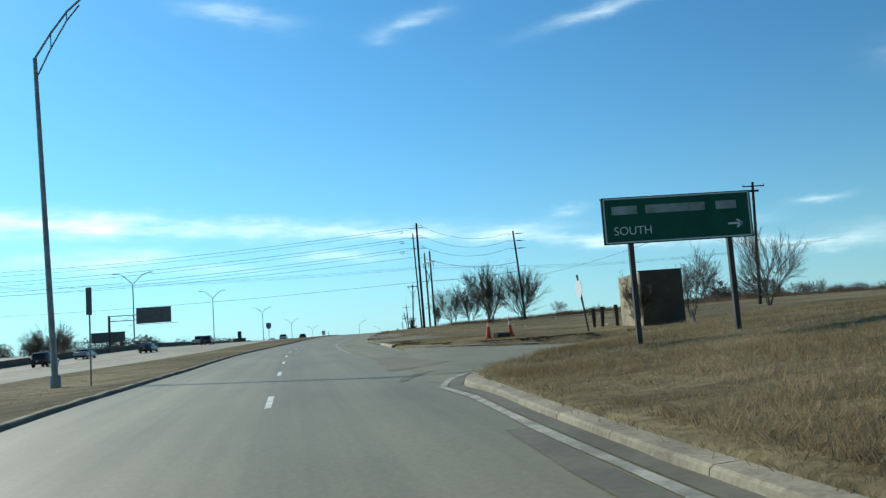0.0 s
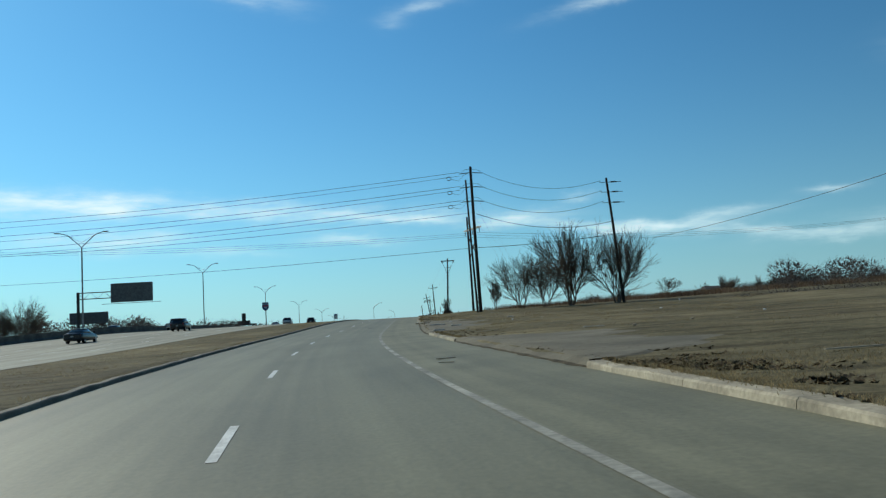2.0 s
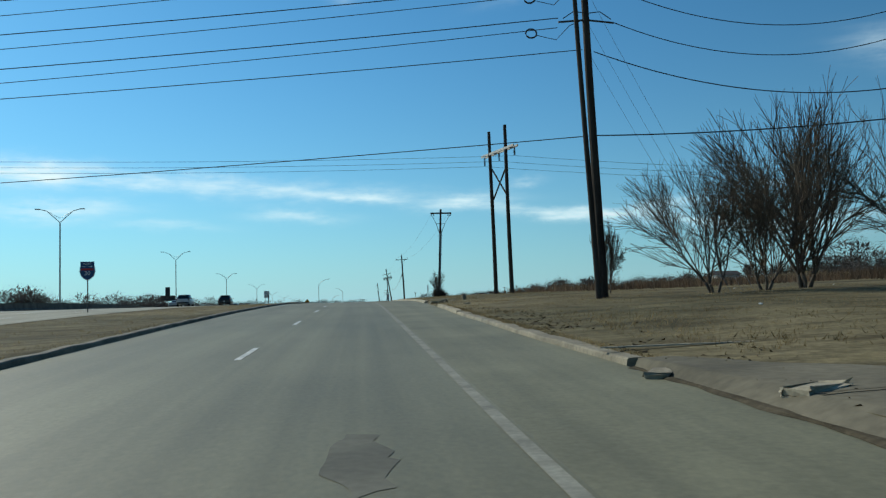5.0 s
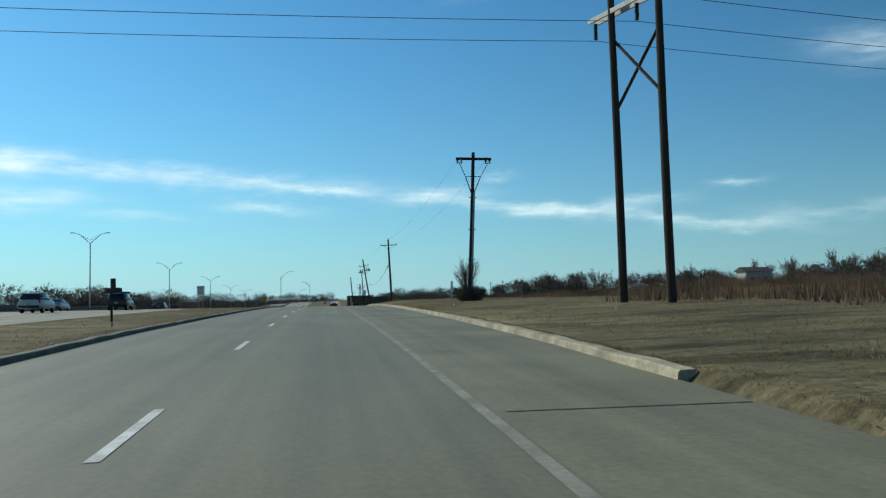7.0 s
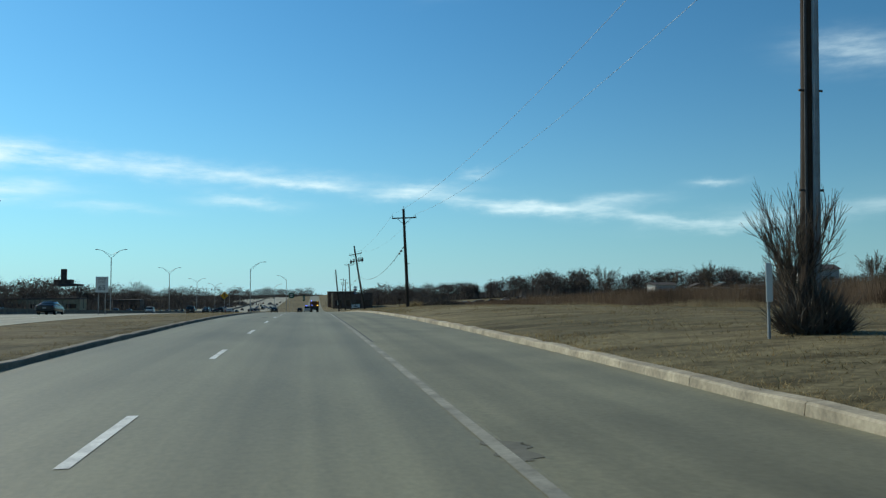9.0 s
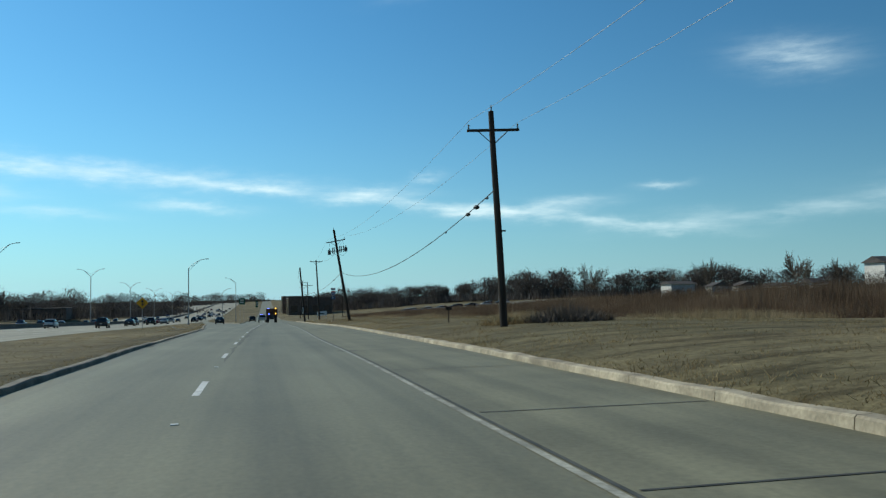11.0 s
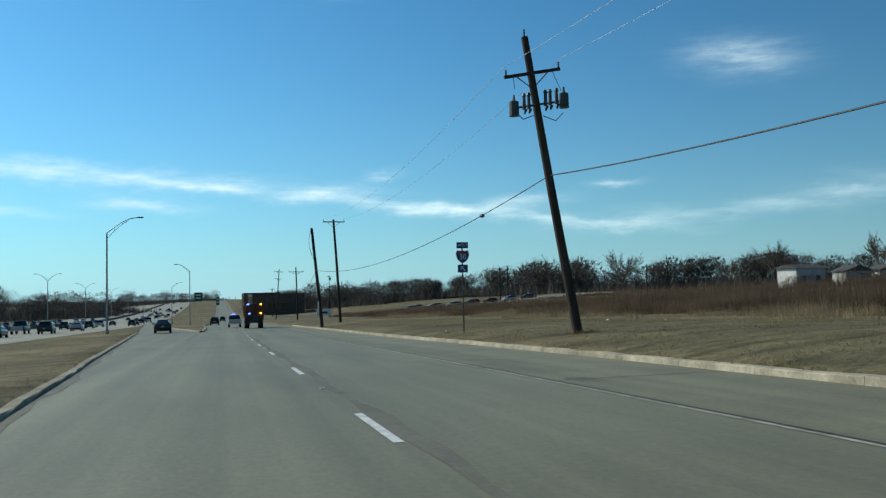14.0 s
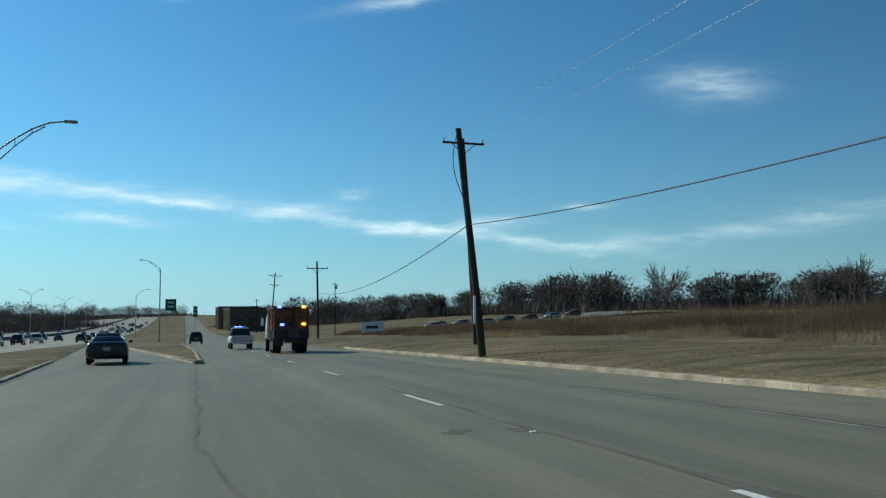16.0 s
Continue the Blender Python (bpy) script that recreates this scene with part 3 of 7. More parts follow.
def kerb_run(name, line, y0, y1, side, mat, label, height=0.15, width=0.3, joint=3.05):
    """A kerb of cast lengths along a line; side is +1 where the grass lies to the right."""
    top = thing(name, Matrix.Identity(4), label, "kerb", kind="structure")
    y = y0
    while y < y1 - 0.2:
        e = min(y + joint, y1)
        bm = bmesh.new()
        prof = [(0, -0.04), (0.02, height - 0.03), (0.05, height), (width, height + 0.005), (width + 0.01, -0.04)]
        rings = []
        for q in (y + 0.008, (y + e) / 2, e - 0.008):
            slip, sink = 0.025 * math.sin(q * 3.7 + side), 0.018 * math.sin(q * 2.3)
            rings.append([bm.verts.new((line(q) + side * dx + slip, q, road_z(q) + dz + (sink if dz > 0.05 else 0))) for dx, dz in prof])
        for a, b in zip(rings, rings[1:]):
            for k in range(len(prof) - 1):
                bm.faces.new((a[k], b[k], b[k + 1], a[k + 1]))
        bm.faces.new(rings[0])
        bm.faces.new(rings[-1][::-1])
        bmesh.ops.recalc_face_normals(bm, faces=bm.faces)
        part("kerb_stone", bm, mat, top)
        y = e


# left kerb turns from the sun; its dark colour carries that shade
kerb_run("kerb_left", left_x, -10, 300, -1, KERB_DARK, "dark concrete kerb along the grass median, shade put into its colour", height=0.12, width=0.25)
kerb_run("kerb_left", left_x, 300, 440, -1, KERB_OLD, "worn pale concrete kerb along the grass median", height=0.08, width=0.24)
kerb_run("kerb_right", right_x, 50, 60.6, 1, KERB, "weathered pale concrete kerb beside bare soil", height=0.12, width=0.36)
for a, b in ((79, 91), (124, 147)):
    kerb_run("kerb_right", right_x, a, b, 1, KERB_OLD, "low broken concrete kerb beside bare soil", height=0.11, width=0.36)
for a, b in ((147.1, 158.4), (171, 460)):
    kerb_run("kerb_right", right_x, a, b, 1, KERB, "weathered pale concrete kerb beside the verge")


def curved_kerb(name, line, label, mat, height=0.12, width=0.34, joint=1.9):
    """A kerb of cast lengths along a bent line of (x, y); the grass lies to the right of its direction."""
    top = thing(name, Matrix.Identity(4), label, "kerb", kind="structure")
    pts = [Vector((*p, 0)) for p in line]
    fine = []
    for i in range(len(pts) - 1):
        p0, p1, p2, p3 = pts[max(i - 1, 0)], pts[i], pts[i + 1], pts[min(i + 2, len(pts) - 1)]
        n = max(2, int((p2 - p1).length / 0.3))
        for k in range(n):
            f = k / n
            fine.append(0.5 * (2 * p1 + (p2 - p0) * f + (2 * p0 - 5 * p1 + 4 * p2 - p3) * f * f + (3 * p1 - p0 - 3 * p2 + p3) * f ** 3))
    fine.append(pts[-1])
    prof = ((0.0, -0.05), (0.025, height - 0.025), (0.06, height), (width, height + 0.008), (0.02 + width, -0.1))
    rings, run, start = [], 0.0, True

    def close(rows):
        bm = bmesh.new()
        rv = [[bm.verts.new(p) for p in r] for r in rows]
        for a, b in zip(rv, rv[1:]):
            for k in range(len(prof) - 1):
                bm.faces.new((a[k], b[k], b[k + 1], a[k + 1]))
        bm.faces.new(rv[0])
        bm.faces.new(rv[-1][::-1])
        bmesh.ops.recalc_face_normals(bm, faces=bm.faces)
        part("kerb_stone", bm, mat, top)

    def ring(i, slip):
        p = fine[i]
        t = (fine[min(i + 1, len(fine) - 1)] - fine[max(i - 1, 0)]).normalized()
        n = Vector((t.y, -t.x, 0))
        q = p + t * slip
        return [(q.x + n.x * o, q.y + n.y * o, road_z(q.y) + side_rise(q.x) + h) for o, h in prof]

    rows = [ring(0, 0)]
    for i in range(1, len(fine)):
        run += (fine[i] - fine[i - 1]).length
        rows.append(ring(i, -0.008 if run >= joint else 0))
        if run >= joint or i == len(fine) - 1:
            close(rows)
            rows, run = [ring(i, 0.008)], 0.0


def corner_kerb():
    """The kerb returns at the side street."""
    curved_kerb("kerb_return", [(right_x(y), y) for y in (-6, 0, 4, 8, 12, 15)] + [(1.5, 16.8)] + [(x, along(SIDE_NEAR, x)) for x in (1.75, 2.1, 2.7, 3.38, 4.4, 5.9, 7.6, 14, 26, 46)],
                "worn concrete kerb curving round the near corner", KERB_OLD, 0.09, 0.40)
    curved_kerb("kerb_return", [(x, along(SIDE_FAR, x)) for x in (46, 26, 14, 8, 4, 2.0, 1.1, 0.8)] + [(0.82, 50)], "low broken concrete kerb at the far corner of the side street", KERB_OLD, 0.10, 0.45)


def side_street():
    xs = [0.9, 1.5, 2, 3, 4.5, 6, 8, 11, 14, 20, 30, 40, 60, 90, 120]
    bm = bmesh.new()
    rows = []
    for x in xs:
        n, m = along(SIDE_NEAR, x) - 0.02, along(SIDE_FAR, x) + 0.02
        rows.append([bm.verts.new((x, n + (m - n) * k / 12, road_z(n + (m - n) * k / 12) + side_rise(x) + 0.005)) for k in range(13)])
    for a, b in zip(rows, rows[1:]):
        for k in range(12):
            bm.faces.new((a[k], b[k], b[k + 1], a[k + 1]))
    tagged(part("side_street", bm, SHOULDER), "worn grey concrete side street climbing away between grass banks", "street", kind="structure")
    # pale gutter band round the near corner
    bm = bmesh.new()
    pts = [(right_x(y) - 0.36, y) for y in stations(-6, 14.5, 1.5)] + [(1.06, 16.8), (1.21, 17.9), (1.33, 18.5), (1.47, 19.1), (1.85, 20.1), (2.1, 20.5), (2.34, 20.9), (2.7, 21.4), (3.1, 21.9)]
    prev = None
    for i, (x, y) in enumerate(pts):
        q, p = pts[min(i + 1, len(pts) - 1)], pts[max(i - 1, 0)]
        t = Vector((q[0] - p[0], q[1] - p[1], 0)).normalized()
        n = Vector((-t.y, t.x, 0))
        row = [bm.verts.new((x + n.x * o, y + n.y * o, road_z(y) + side_rise(x) + 0.012)) for o in (-0.075, 0.075 + 0.02 * math.sin(i * 1.9))]
        if prev:
            bm.faces.new((prev[0], prev[1], row[1], row[0]))
        prev = row
    part("gutter_edge", bm, PAINT_WORN, bpy.data.objects["side_street"], "worn pale line along the gutter")
    bm = bmesh.new()
    prev = None
    for i, (x, y) in enumerate(pts):
        q, p = pts[min(i + 1, len(pts) - 1)], pts[max(i - 1, 0)]
        t = Vector((q[0] - p[0], q[1] - p[1], 0)).normalized()
        n = Vector((-t.y, t.x, 0))
        row = [bm.verts.new((x + n.x * o, y + n.y * o, road_z(y) + side_rise(x) + 0.010)) for o in (-0.37 + 0.03 * math.sin(i * 2.3), -0.11)]
        if prev:
            bm.faces.new((prev[0], prev[1], row[1], row[0]))
        prev = row
    part("gutter_dirt", bm, STAINED, bpy.data.objects["side_street"], "dark stained gutter between line and kerb")
    bm = bmesh.new()
    prev = None
    for i, (x, y) in enumerate(pts[:12]):
        row = [bm.verts.new((x + o, y, road_z(y) + 0.008)) for o in (-0.42 + 0.05 * math.sin(i * 1.3), -0.10)]
        if prev:
            bm.faces.new((prev[0], prev[1], row[1], row[0]))
        prev = row
    part("gutter_dirt", bm, STAIN, bpy.data.objects["side_street"], "darkened strip of concrete beside the line")


corner_kerb()
side_street()


def patch(name, outline, mat, label, lift=0.004, owner="road"):
    """A stain, patch or slab of uneven outline lying on the road."""
    bm = bmesh.new()
    pts = []
    n = len(outline)
    for i in range(n):
        a, b = outline[i], outline[(i + 1) % n]
        for k in range(5):
            f = k / 5
            x, y = a[0] + (b[0] - a[0]) * f, a[1] + (b[1] - a[1]) * f
            pts.append((x + 0.06 * math.sin(7 * x + 3 * y + k), y + 0.12 * math.sin(5 * y + 9 * x), 0))
    vs = [bm.verts.new((x, y, road_z(y) + side_rise(x) + lift)) for x, y, _ in pts]
    bmesh.ops.triangulate(bm, faces=[bm.faces.new(vs)])
    part(name, bm, mat, bpy.data.objects[owner], label)


PATCHED = material("patched_concrete", (0.155, 0.145, 0.106), 0.85, scale=0.9, spread=0.15, fine=9)
patch("road_patch", [(-0.6, 35.0), (-0.2, 29), (0.08, 24.0), (1.1, 25.0), (2.0, 26.3), (1.2, 30), (0.3, 35)], PATCHED, "darker worn patch of concrete at the side street mouth", 0.009, "side_street")
patch("skid_mark", [(0.30, 19.6), (0.42, 19.7), (0.62, 20.8), (0.95, 21.5), (1.28, 22.4), (1.0, 22.2), (0.5, 21.3), (0.3, 20.6)], STAIN, "dark curved skid mark", 0.010, "side_street")
for x, y, w, l in ((1.75, 312.2, 0.62, 0.55), (-0.7, 402.2, 0.28, 0.16), (0.2, 402.0, 0.16, 0.22), (-5.6, 262, 0.25, 1.6), (-0.2, 287, 0.3, 0.8), (-2.4, 215.5, 0.22, 0.5), (-6.2, 118, 0.3, 1.3), (3.4, 352, 0.35, 0.7), (-1.0, 393.5, 0.4, 0.3)):
    patch("oil_stain", [(x + w * math.cos(a), y + l * math.sin(a)) for a in (0, 0.9, 1.8, 2.7, 3.6, 4.5, 5.4)], STAIN, "small dark oil stain", 0.0045)


OLD_APRON = material("dirt_covered_concrete", (0.162, 0.142, 0.098), 0.95, scale=0.45, spread=0.28, fine=6, bump=0.5, bump_scale=8)


APRONS = ((60.7, 78.9, 5.4), (91.1, 123.6, 4.8))


def driveway(y0, y1, deep):
    """An abandoned concrete apron through a gap in the kerb, with a ragged far edge, and the line of dirt where it meets the road."""
    bm = bmesh.new()
    rows = []
    for y in stations(y0, y1, 0.8):
        r = right_x(y) + 0.02
        f = (y - y0) / (y1 - y0)
        wide = 0.6 + deep * math.sin(math.pi * f) ** 0.6 * (0.8 + 0.2 * math.sin(y * 0.7) + 0.12 * math.sin(y * 2.3))
        rows.append([bm.verts.new((r + wide * k / 9, y, (road_z(y) + 0.014 if k == 0 else ground_z(r + wide * k / 9, y) + 0.035 - 0.05 * (k == 9)))) for k in range(10)])
    for a, b in zip(rows, rows[1:]):
        for k in range(9):
            bm.faces.new((a[k], a[k + 1], b[k + 1], b[k])).smooth = True
    d = tagged(part("driveway", bm, OLD_APRON), "abandoned dirt-covered concrete driveway apron in the verge", "driveway", kind="structure")
    bm = bmesh.new()
    prev = None
    for y in stations(y0, y1, 0.35):
        x = right_x(y) + 0.10 * noise.noise((y * 0.6, 1, 0))
        w = max(0.012, 0.05 + 0.16 * noise.noise((y * 0.9, 4, 0)))
        row = [bm.verts.new((x + o * w, y, road_z(y) + h)) for o, h in ((-1, 0.006), (-0.1, 0.03), (1, 0.035))]
        if prev:
            for k in range(2):
                bm.faces.new((prev[k], prev[k + 1], row[k + 1], row[k]))
        prev = row
    part("dirt_lip", bm, DARK_DIRT, d, "dark line of dirt and dead weeds along the road edge")
    # shallow cracks in the old slab
    for n in range(5):
        y = y0 + (n + 0.8) * (y1 - y0) / 5.6
        bm = bmesh.new()
        prev = None
        for k in range(9):
            x = right_x(y) + 0.4 + k * 0.33
            q = y + 0.25 * noise.noise((x * 0.9, n * 3.1, 0)) + 0.1 * k
            row = [bm.verts.new((x, q + o, ground_z(x, q) + 0.055)) for o in (-0.02, 0.03)]
            if prev:
                bm.faces.new((prev[0], row[0], row[1], prev[1]))
            prev = row
        part("crack", bm, DARK_DIRT, d, "dirt-filled crack in the old slab")


PAPER = material("grimy_white_paper", (0.40, 0.38, 0.33), 0.8, scale=6, spread=0.3, fine=40)
DARK_DIRT = material("dark_gutter_dirt", (0.085, 0.070, 0.046), 0.95, scale=2.0, spread=0.35, fine=12, bump=0.6, bump_scale=14, spec=0.1)
for a, b, c in APRONS:
    driveway(a, b, c)


def gore():
    """Grass island where the ramp leaves the frontage road."""
    a, b = gore_left, gore_right
    ys = stations(432, 640, 4) + [y for y in YS if 650 < y < 1750]
    bm = strip_mesh(bmesh.new(), ys, a, b, 0.14, cols=4)
    tagged(part("median_island", bm, GRASS), "grass gore island between ramp and frontage road", "island", kind="structure")
    for line, side in ((a, 1), (b, -1)):
        kerb_run("kerb_gore", line, 432, 520, side, KERB, "pale concrete kerb round the grass gore island", width=0.22)


gore()


def barrier(name, off, y0, y1, label):
    top = thing(name, Matrix.Identity(4), label, "barrier", kind="structure")
    y = y0
    while y < y1:
        step = 9.0 if y < 460 else 30.0
        bm = bmesh.new()
        prof = [(-0.30, 0), (-0.28, 0.1), (-0.12, 0.35), (-0.08, 0.98), (0.08, 0.98), (0.12, 0.35), (0.28, 0.1), (0.30, 0)]
        rings = [[bm.verts.new((fway_x(q) + off + dx, q, road_z(q) + dz)) for dx, dz in prof] for q in (y + 0.02, y + step - 0.02)]
        for k in range(7):
            bm.faces.new((rings[0][k], rings[0][k + 1], rings[1][k + 1], rings[1][k]))
        bm.faces.new(rings[0])
        bm.faces.new(rings[1][::-1])
        bmesh.ops.recalc_face_normals(bm, faces=bm.faces)
        part("barrier_segment", bm, BARRIER, top)
        y += step


barrier("barrier_median", -FW_WIDTH - 0.5, -40, 1300, "dark weathered concrete median barrier on the freeway")


def freeway_lines():
    bm = bmesh.new()
    for off in (-4.2, -7.9, -11.6, -15.3, -19.0, -32, -36, -40, -44):
        y = 0.0
        while y < 1000:
            strip_mesh(bm, [y, y + 3], lambda q: fway_x(q) + off - 0.07, lambda q: fway_x(q) + off + 0.07, 0.028)
            y += 12.19
    ob = part("freeway_dashes", bm, PAINT)
    tagged(ob, "white painted lane dashes on the freeway", "road marking", kind="stuff")


freeway_lines()


# ---------------------------------------------------------------- utility poles and lines
TRANSFORMER = material("transformer_paint", (0.085, 0.088, 0.085), 0.5, 0.2, scale=2, spread=0.25)


def pole_shaft(top, foot, head, r0, r1, name="shaft", mat=None):
    """Tapered wooden shaft, with a slight wander."""
    foot, head = Vector(foot), Vector(head)
    pts = []
    for k in range(9):
        f = k / 8
        p = foot.lerp(head, f)
        pts.append(p + Vector((0.02 * math.sin(f * 5 + foot.y), 0.02 * math.sin(f * 4 + foot.x), 0)))
    bm = pipe(bmesh.new(), pts, r0, 12, r1)
    return part(name, bm, mat or POLE, top)


def insulator(at, down=True, n=5, r=0.07):
    bm = bmesh.new()
    s = -1 if down else 1
    p = Vector(at)
    rod(bm, p, p + Vector((0, 0, s * n * 0.075)), 0.018, seg=6)
    for k in range(n):
        rod(bm, p + Vector((0, 0, s * (0.03 + k * 0.075))), p + Vector((0, 0, s * (0.065 + k * 0.075))), r, r * 0.6, seg=10)
    return bm


def crossarm(top, centre, width, direction=(1, 0, 0), tilt=0.0, brace=0.7, thick=0.1, pins=(-1, 1), mat=None):
    c, d = Vector(centre), Vector(direction).normalized()
    d = (d + Vector((0, 0, tilt))).normalized()
    yaw = math.atan2(d.y, d.x)
    turn = Matrix.Rotation(yaw, 4, "Z") @ Matrix.Rotation(-math.asin(d.z), 4, "Y")
    front = c + Vector((0, -0.16, 0))
    part("crossarm", box(bmesh.new(), (width, thick, thick * 1.25), front, turn, bevel=0.012), mat or POLE, top)
    for s in (-1, 1):
        if brace:
            bm = rod(bmesh.new(), front + d * (s * width * 0.28) + Vector((0, 0.02, -0.05)), c + Vector((0, -0.13, -brace)), 0.022, seg=6)
            part("brace", bm, DARK_STEEL, top)
    for q in pins:
        p = front + d * (q * width * 0.47) + Vector((0, 0, thick * 0.6))
        part("insulator", insulator(p, False, 3, 0.055), DARK_STEEL, top)
    return front, d


def lean(foot, head, z):
    f = (z - foot[2]) / (head[2] - foot[2])
    return Vector(foot).lerp(Vector(head), f)


def utility_pole(foot, head, label, r0=0.17, r1=0.12):
    foot = (foot[0], foot[1], ground_z(foot[0], foot[1]) - 0.15)
    top = thing("utility_pole", Matrix.Identity(4), label, "utility pole", "utility poles along the road")
    pole_shaft(top, foot, head, r0, r1)
    return top, foot


# tall pole with a slimmer pole strapped beside it
POLE_A = ((7.05, 152.4, 3.8), (6.9, 153.4, 23.1))
topA, fA = utility_pole(*POLE_A, "tall creosoted wooden pole leaning slightly with dead-end insulators", 0.24, 0.17)
pole_shaft(topA, (fA[0] - 0.45, fA[1] - 0.6, fA[2]), (POLE_A[1][0] - 0.8, POLE_A[1][1] - 0.9, 21.2), 0.15, 0.11, "helper_shaft")
A_LEVELS = (22.3, 20.4, 18.5)
for z in A_LEVELS:
    c = lean(fA, POLE_A[1], z)
    for s in (-1, 1):
        bm = pipe(bmesh.new(), [c + Vector((s * 0.1, -0.1, 0.35)), c + Vector((s * 0.7, -0.2, 0.4)), c + Vector((s * 1.3, -0.2, 0.0))], 0.025, 6)
        part("jumper", bm, CABLE, topA)
        bm = rod(bmesh.new(), c + Vector((s * 0.15, 0, 0)), c + Vector((s * 1.5, 0, -0.12)), 0.055, seg=8)
        part("strain_insulator", bm, DARK_STEEL, topA)
    bm = pipe(bmesh.new(), [c + Vector((-2.9 + 0.3 * math.cos(a), 0.3, -0.65 + 0.24 * math.sin(a))) for a in np.linspace(0, 6.28, 11)], 0.045, 6)
    part("switch_loop", bm, CABLE, topA, "dark hanging cutout loop")
    bm = pipe(bmesh.new(), [c + Vector((-2.6, 0.3, -0.75)), c + Vector((-1.6, 0.2, -1.0)), c + Vector((-0.9, 0, -0.3)), c + Vector((-0.2, 0, 0))], 0.02, 5)
    part("jumper", bm, CABLE, topA)

POLE_B = ((25.1, 149.6, 3.8), (24.2, 150.6, 20.3))
topB, fB = utility_pole(*POLE_B, "dark wooden pole with short standoff arms beside bare trees", 0.2, 0.14)
B_LEVELS = (19.7, 18.4, 17.0)
for z in B_LEVELS:
    c = lean(fB, POLE_B[1], z)
    part("standoff_arm", rod(bmesh.new(), c + Vector((-0.9, 0, 0.03)), c + Vector((1.9, 0, 0.05)), 0.035, seg=6), DARK_STEEL, topB)
    part("insulator", rod(bmesh.new(), c + Vector((0.5, 0, 0.06)), c + Vector((1.3, 0, 0.06)), 0.1, 0.08, 8), DARK_STEEL, topB)
    part("insulator", insulator(c + Vector((-0.9, 0, 0)), False, 3, 0.06), DARK_STEEL, topB)

# two-legged pole with a pale crossarm
H_L, H_R = (10.72, 201.0), (11.72, 197.4)
topH = thing("h_frame_pole", Matrix.Identity(4), "two-legged dark wooden transmission pole with pale crossarm and X brace", "utility pole", "utility poles along the road")
for n, (x, y) in enumerate((H_L, H_R)):
    pole_shaft(topH, (x + 0.05, y, ground_z(x, y) - 0.2), (x - 0.18, y, 22.5), 0.23, 0.17)
hd = (Vector((*H_R, 0)) - Vector((*H_L, 0)))
hu = hd.normalized()
armz = 20.0
hyaw = math.atan2(hu.y, hu.x)
mid = Vector((*H_L, armz)) + hd / 2
for off in (-0.25, 0.25):
    side = Vector((-hu.y, hu.x, 0)) * off
    part("crossarm", box(bmesh.new(), (hd.length + 4.0, 0.1, 0.26), mid + side, Matrix.Rotation(hyaw, 4, "Z"), bevel=0.015), ARM_WHITE, topH, "weathered pale crossarm")
H_TIPS = []
for q in (-1, 0, 1):
    p = mid + hu * (q * (hd.length / 2 + 1.7)) + Vector((0, 0, -0.12))
    part("insulator", insulator(p, True, 12, 0.12), DARK_STEEL, topH)
    H_TIPS.append(p + Vector((0, 0, -0.95)))
for a, b in (((H_L, 18.4), (H_R, 14.8)), ((H_L, 14.8), (H_R, 18.4))):
    part("brace", rod(bmesh.new(), (*a[0], a[1]), (*b[0], b[1]), 0.085, seg=8), POLE, topH)

# pole with a heavy double crossarm and V braces
POLE_C = ((7.5, 225.6, 4.8), (8.15, 226.2, 16.9))
topC, fC = utility_pole(*POLE_C, "dark wooden pole with heavy crossarm rising from a shrub", 0.19, 0.13)
cC, dC = crossarm(topC, lean(fC, POLE_C[1], 16.35), 2.9, brace=0, thick=0.16, pins=())
for s in (-1, 1):
    base = lean(fC, POLE_C[1], 13.25)
    tip = cC + dC * (s * 1.25) + Vector((0, 0, -0.2))
    elbow = lean(fC, POLE_C[1], 14.9) + Vector((s * 0.62, -0.1, 0))
    part("brace", rod(bmesh.new(), base + Vector((0, -0.12, 0)), elbow, 0.04, seg=6), DARK_STEEL, topC)
    part("strut", rod(bmesh.new(), elbow, tip, 0.03, seg=6), DARK_STEEL, topC)
    for q in (0.72, 0.95):
        part("insulator", insulator(cC + dC * (s * 1.4 * q) + Vector((0, 0, -0.1)), True, 4, 0.1), DARK_STEEL, topC)
part("brace", rod(bmesh.new(), lean(fC, POLE_C[1], 14.9) + Vector((-0.62, -0.1, 0)), lean(fC, POLE_C[1], 14.9) + Vector((0.62, -0.1, 0)), 0.03, seg=6), DARK_STEEL, topC)
for z in (13.2, 10.6, 8.2):
    c = lean(fC, POLE_C[1], z)
    part("step_bracket", rod(bmesh.new(), c + Vector((-0.28, -0.1, 0)), c + Vector((0.34, -0.1, 0)), 0.03, seg=6), DARK_STEEL, topC)
bm = pipe(bmesh.new(), [lean(fC, POLE_C[1], z) + Vector((0.1, -0.19, 0)) for z in (4.9, 8, 11, 13.6)], 0.085, 8)
part("conduit", bm, STEEL, topC, "grey riser conduit")
bm = pipe(bmesh.new(), [lean(fC, POLE_C[1], z) + Vector((-0.13, -0.15, 0)) for z in (4.9, 8, 11, 13.0)], 0.035, 6)
part("conduit", bm, DARK_STEEL, topC)

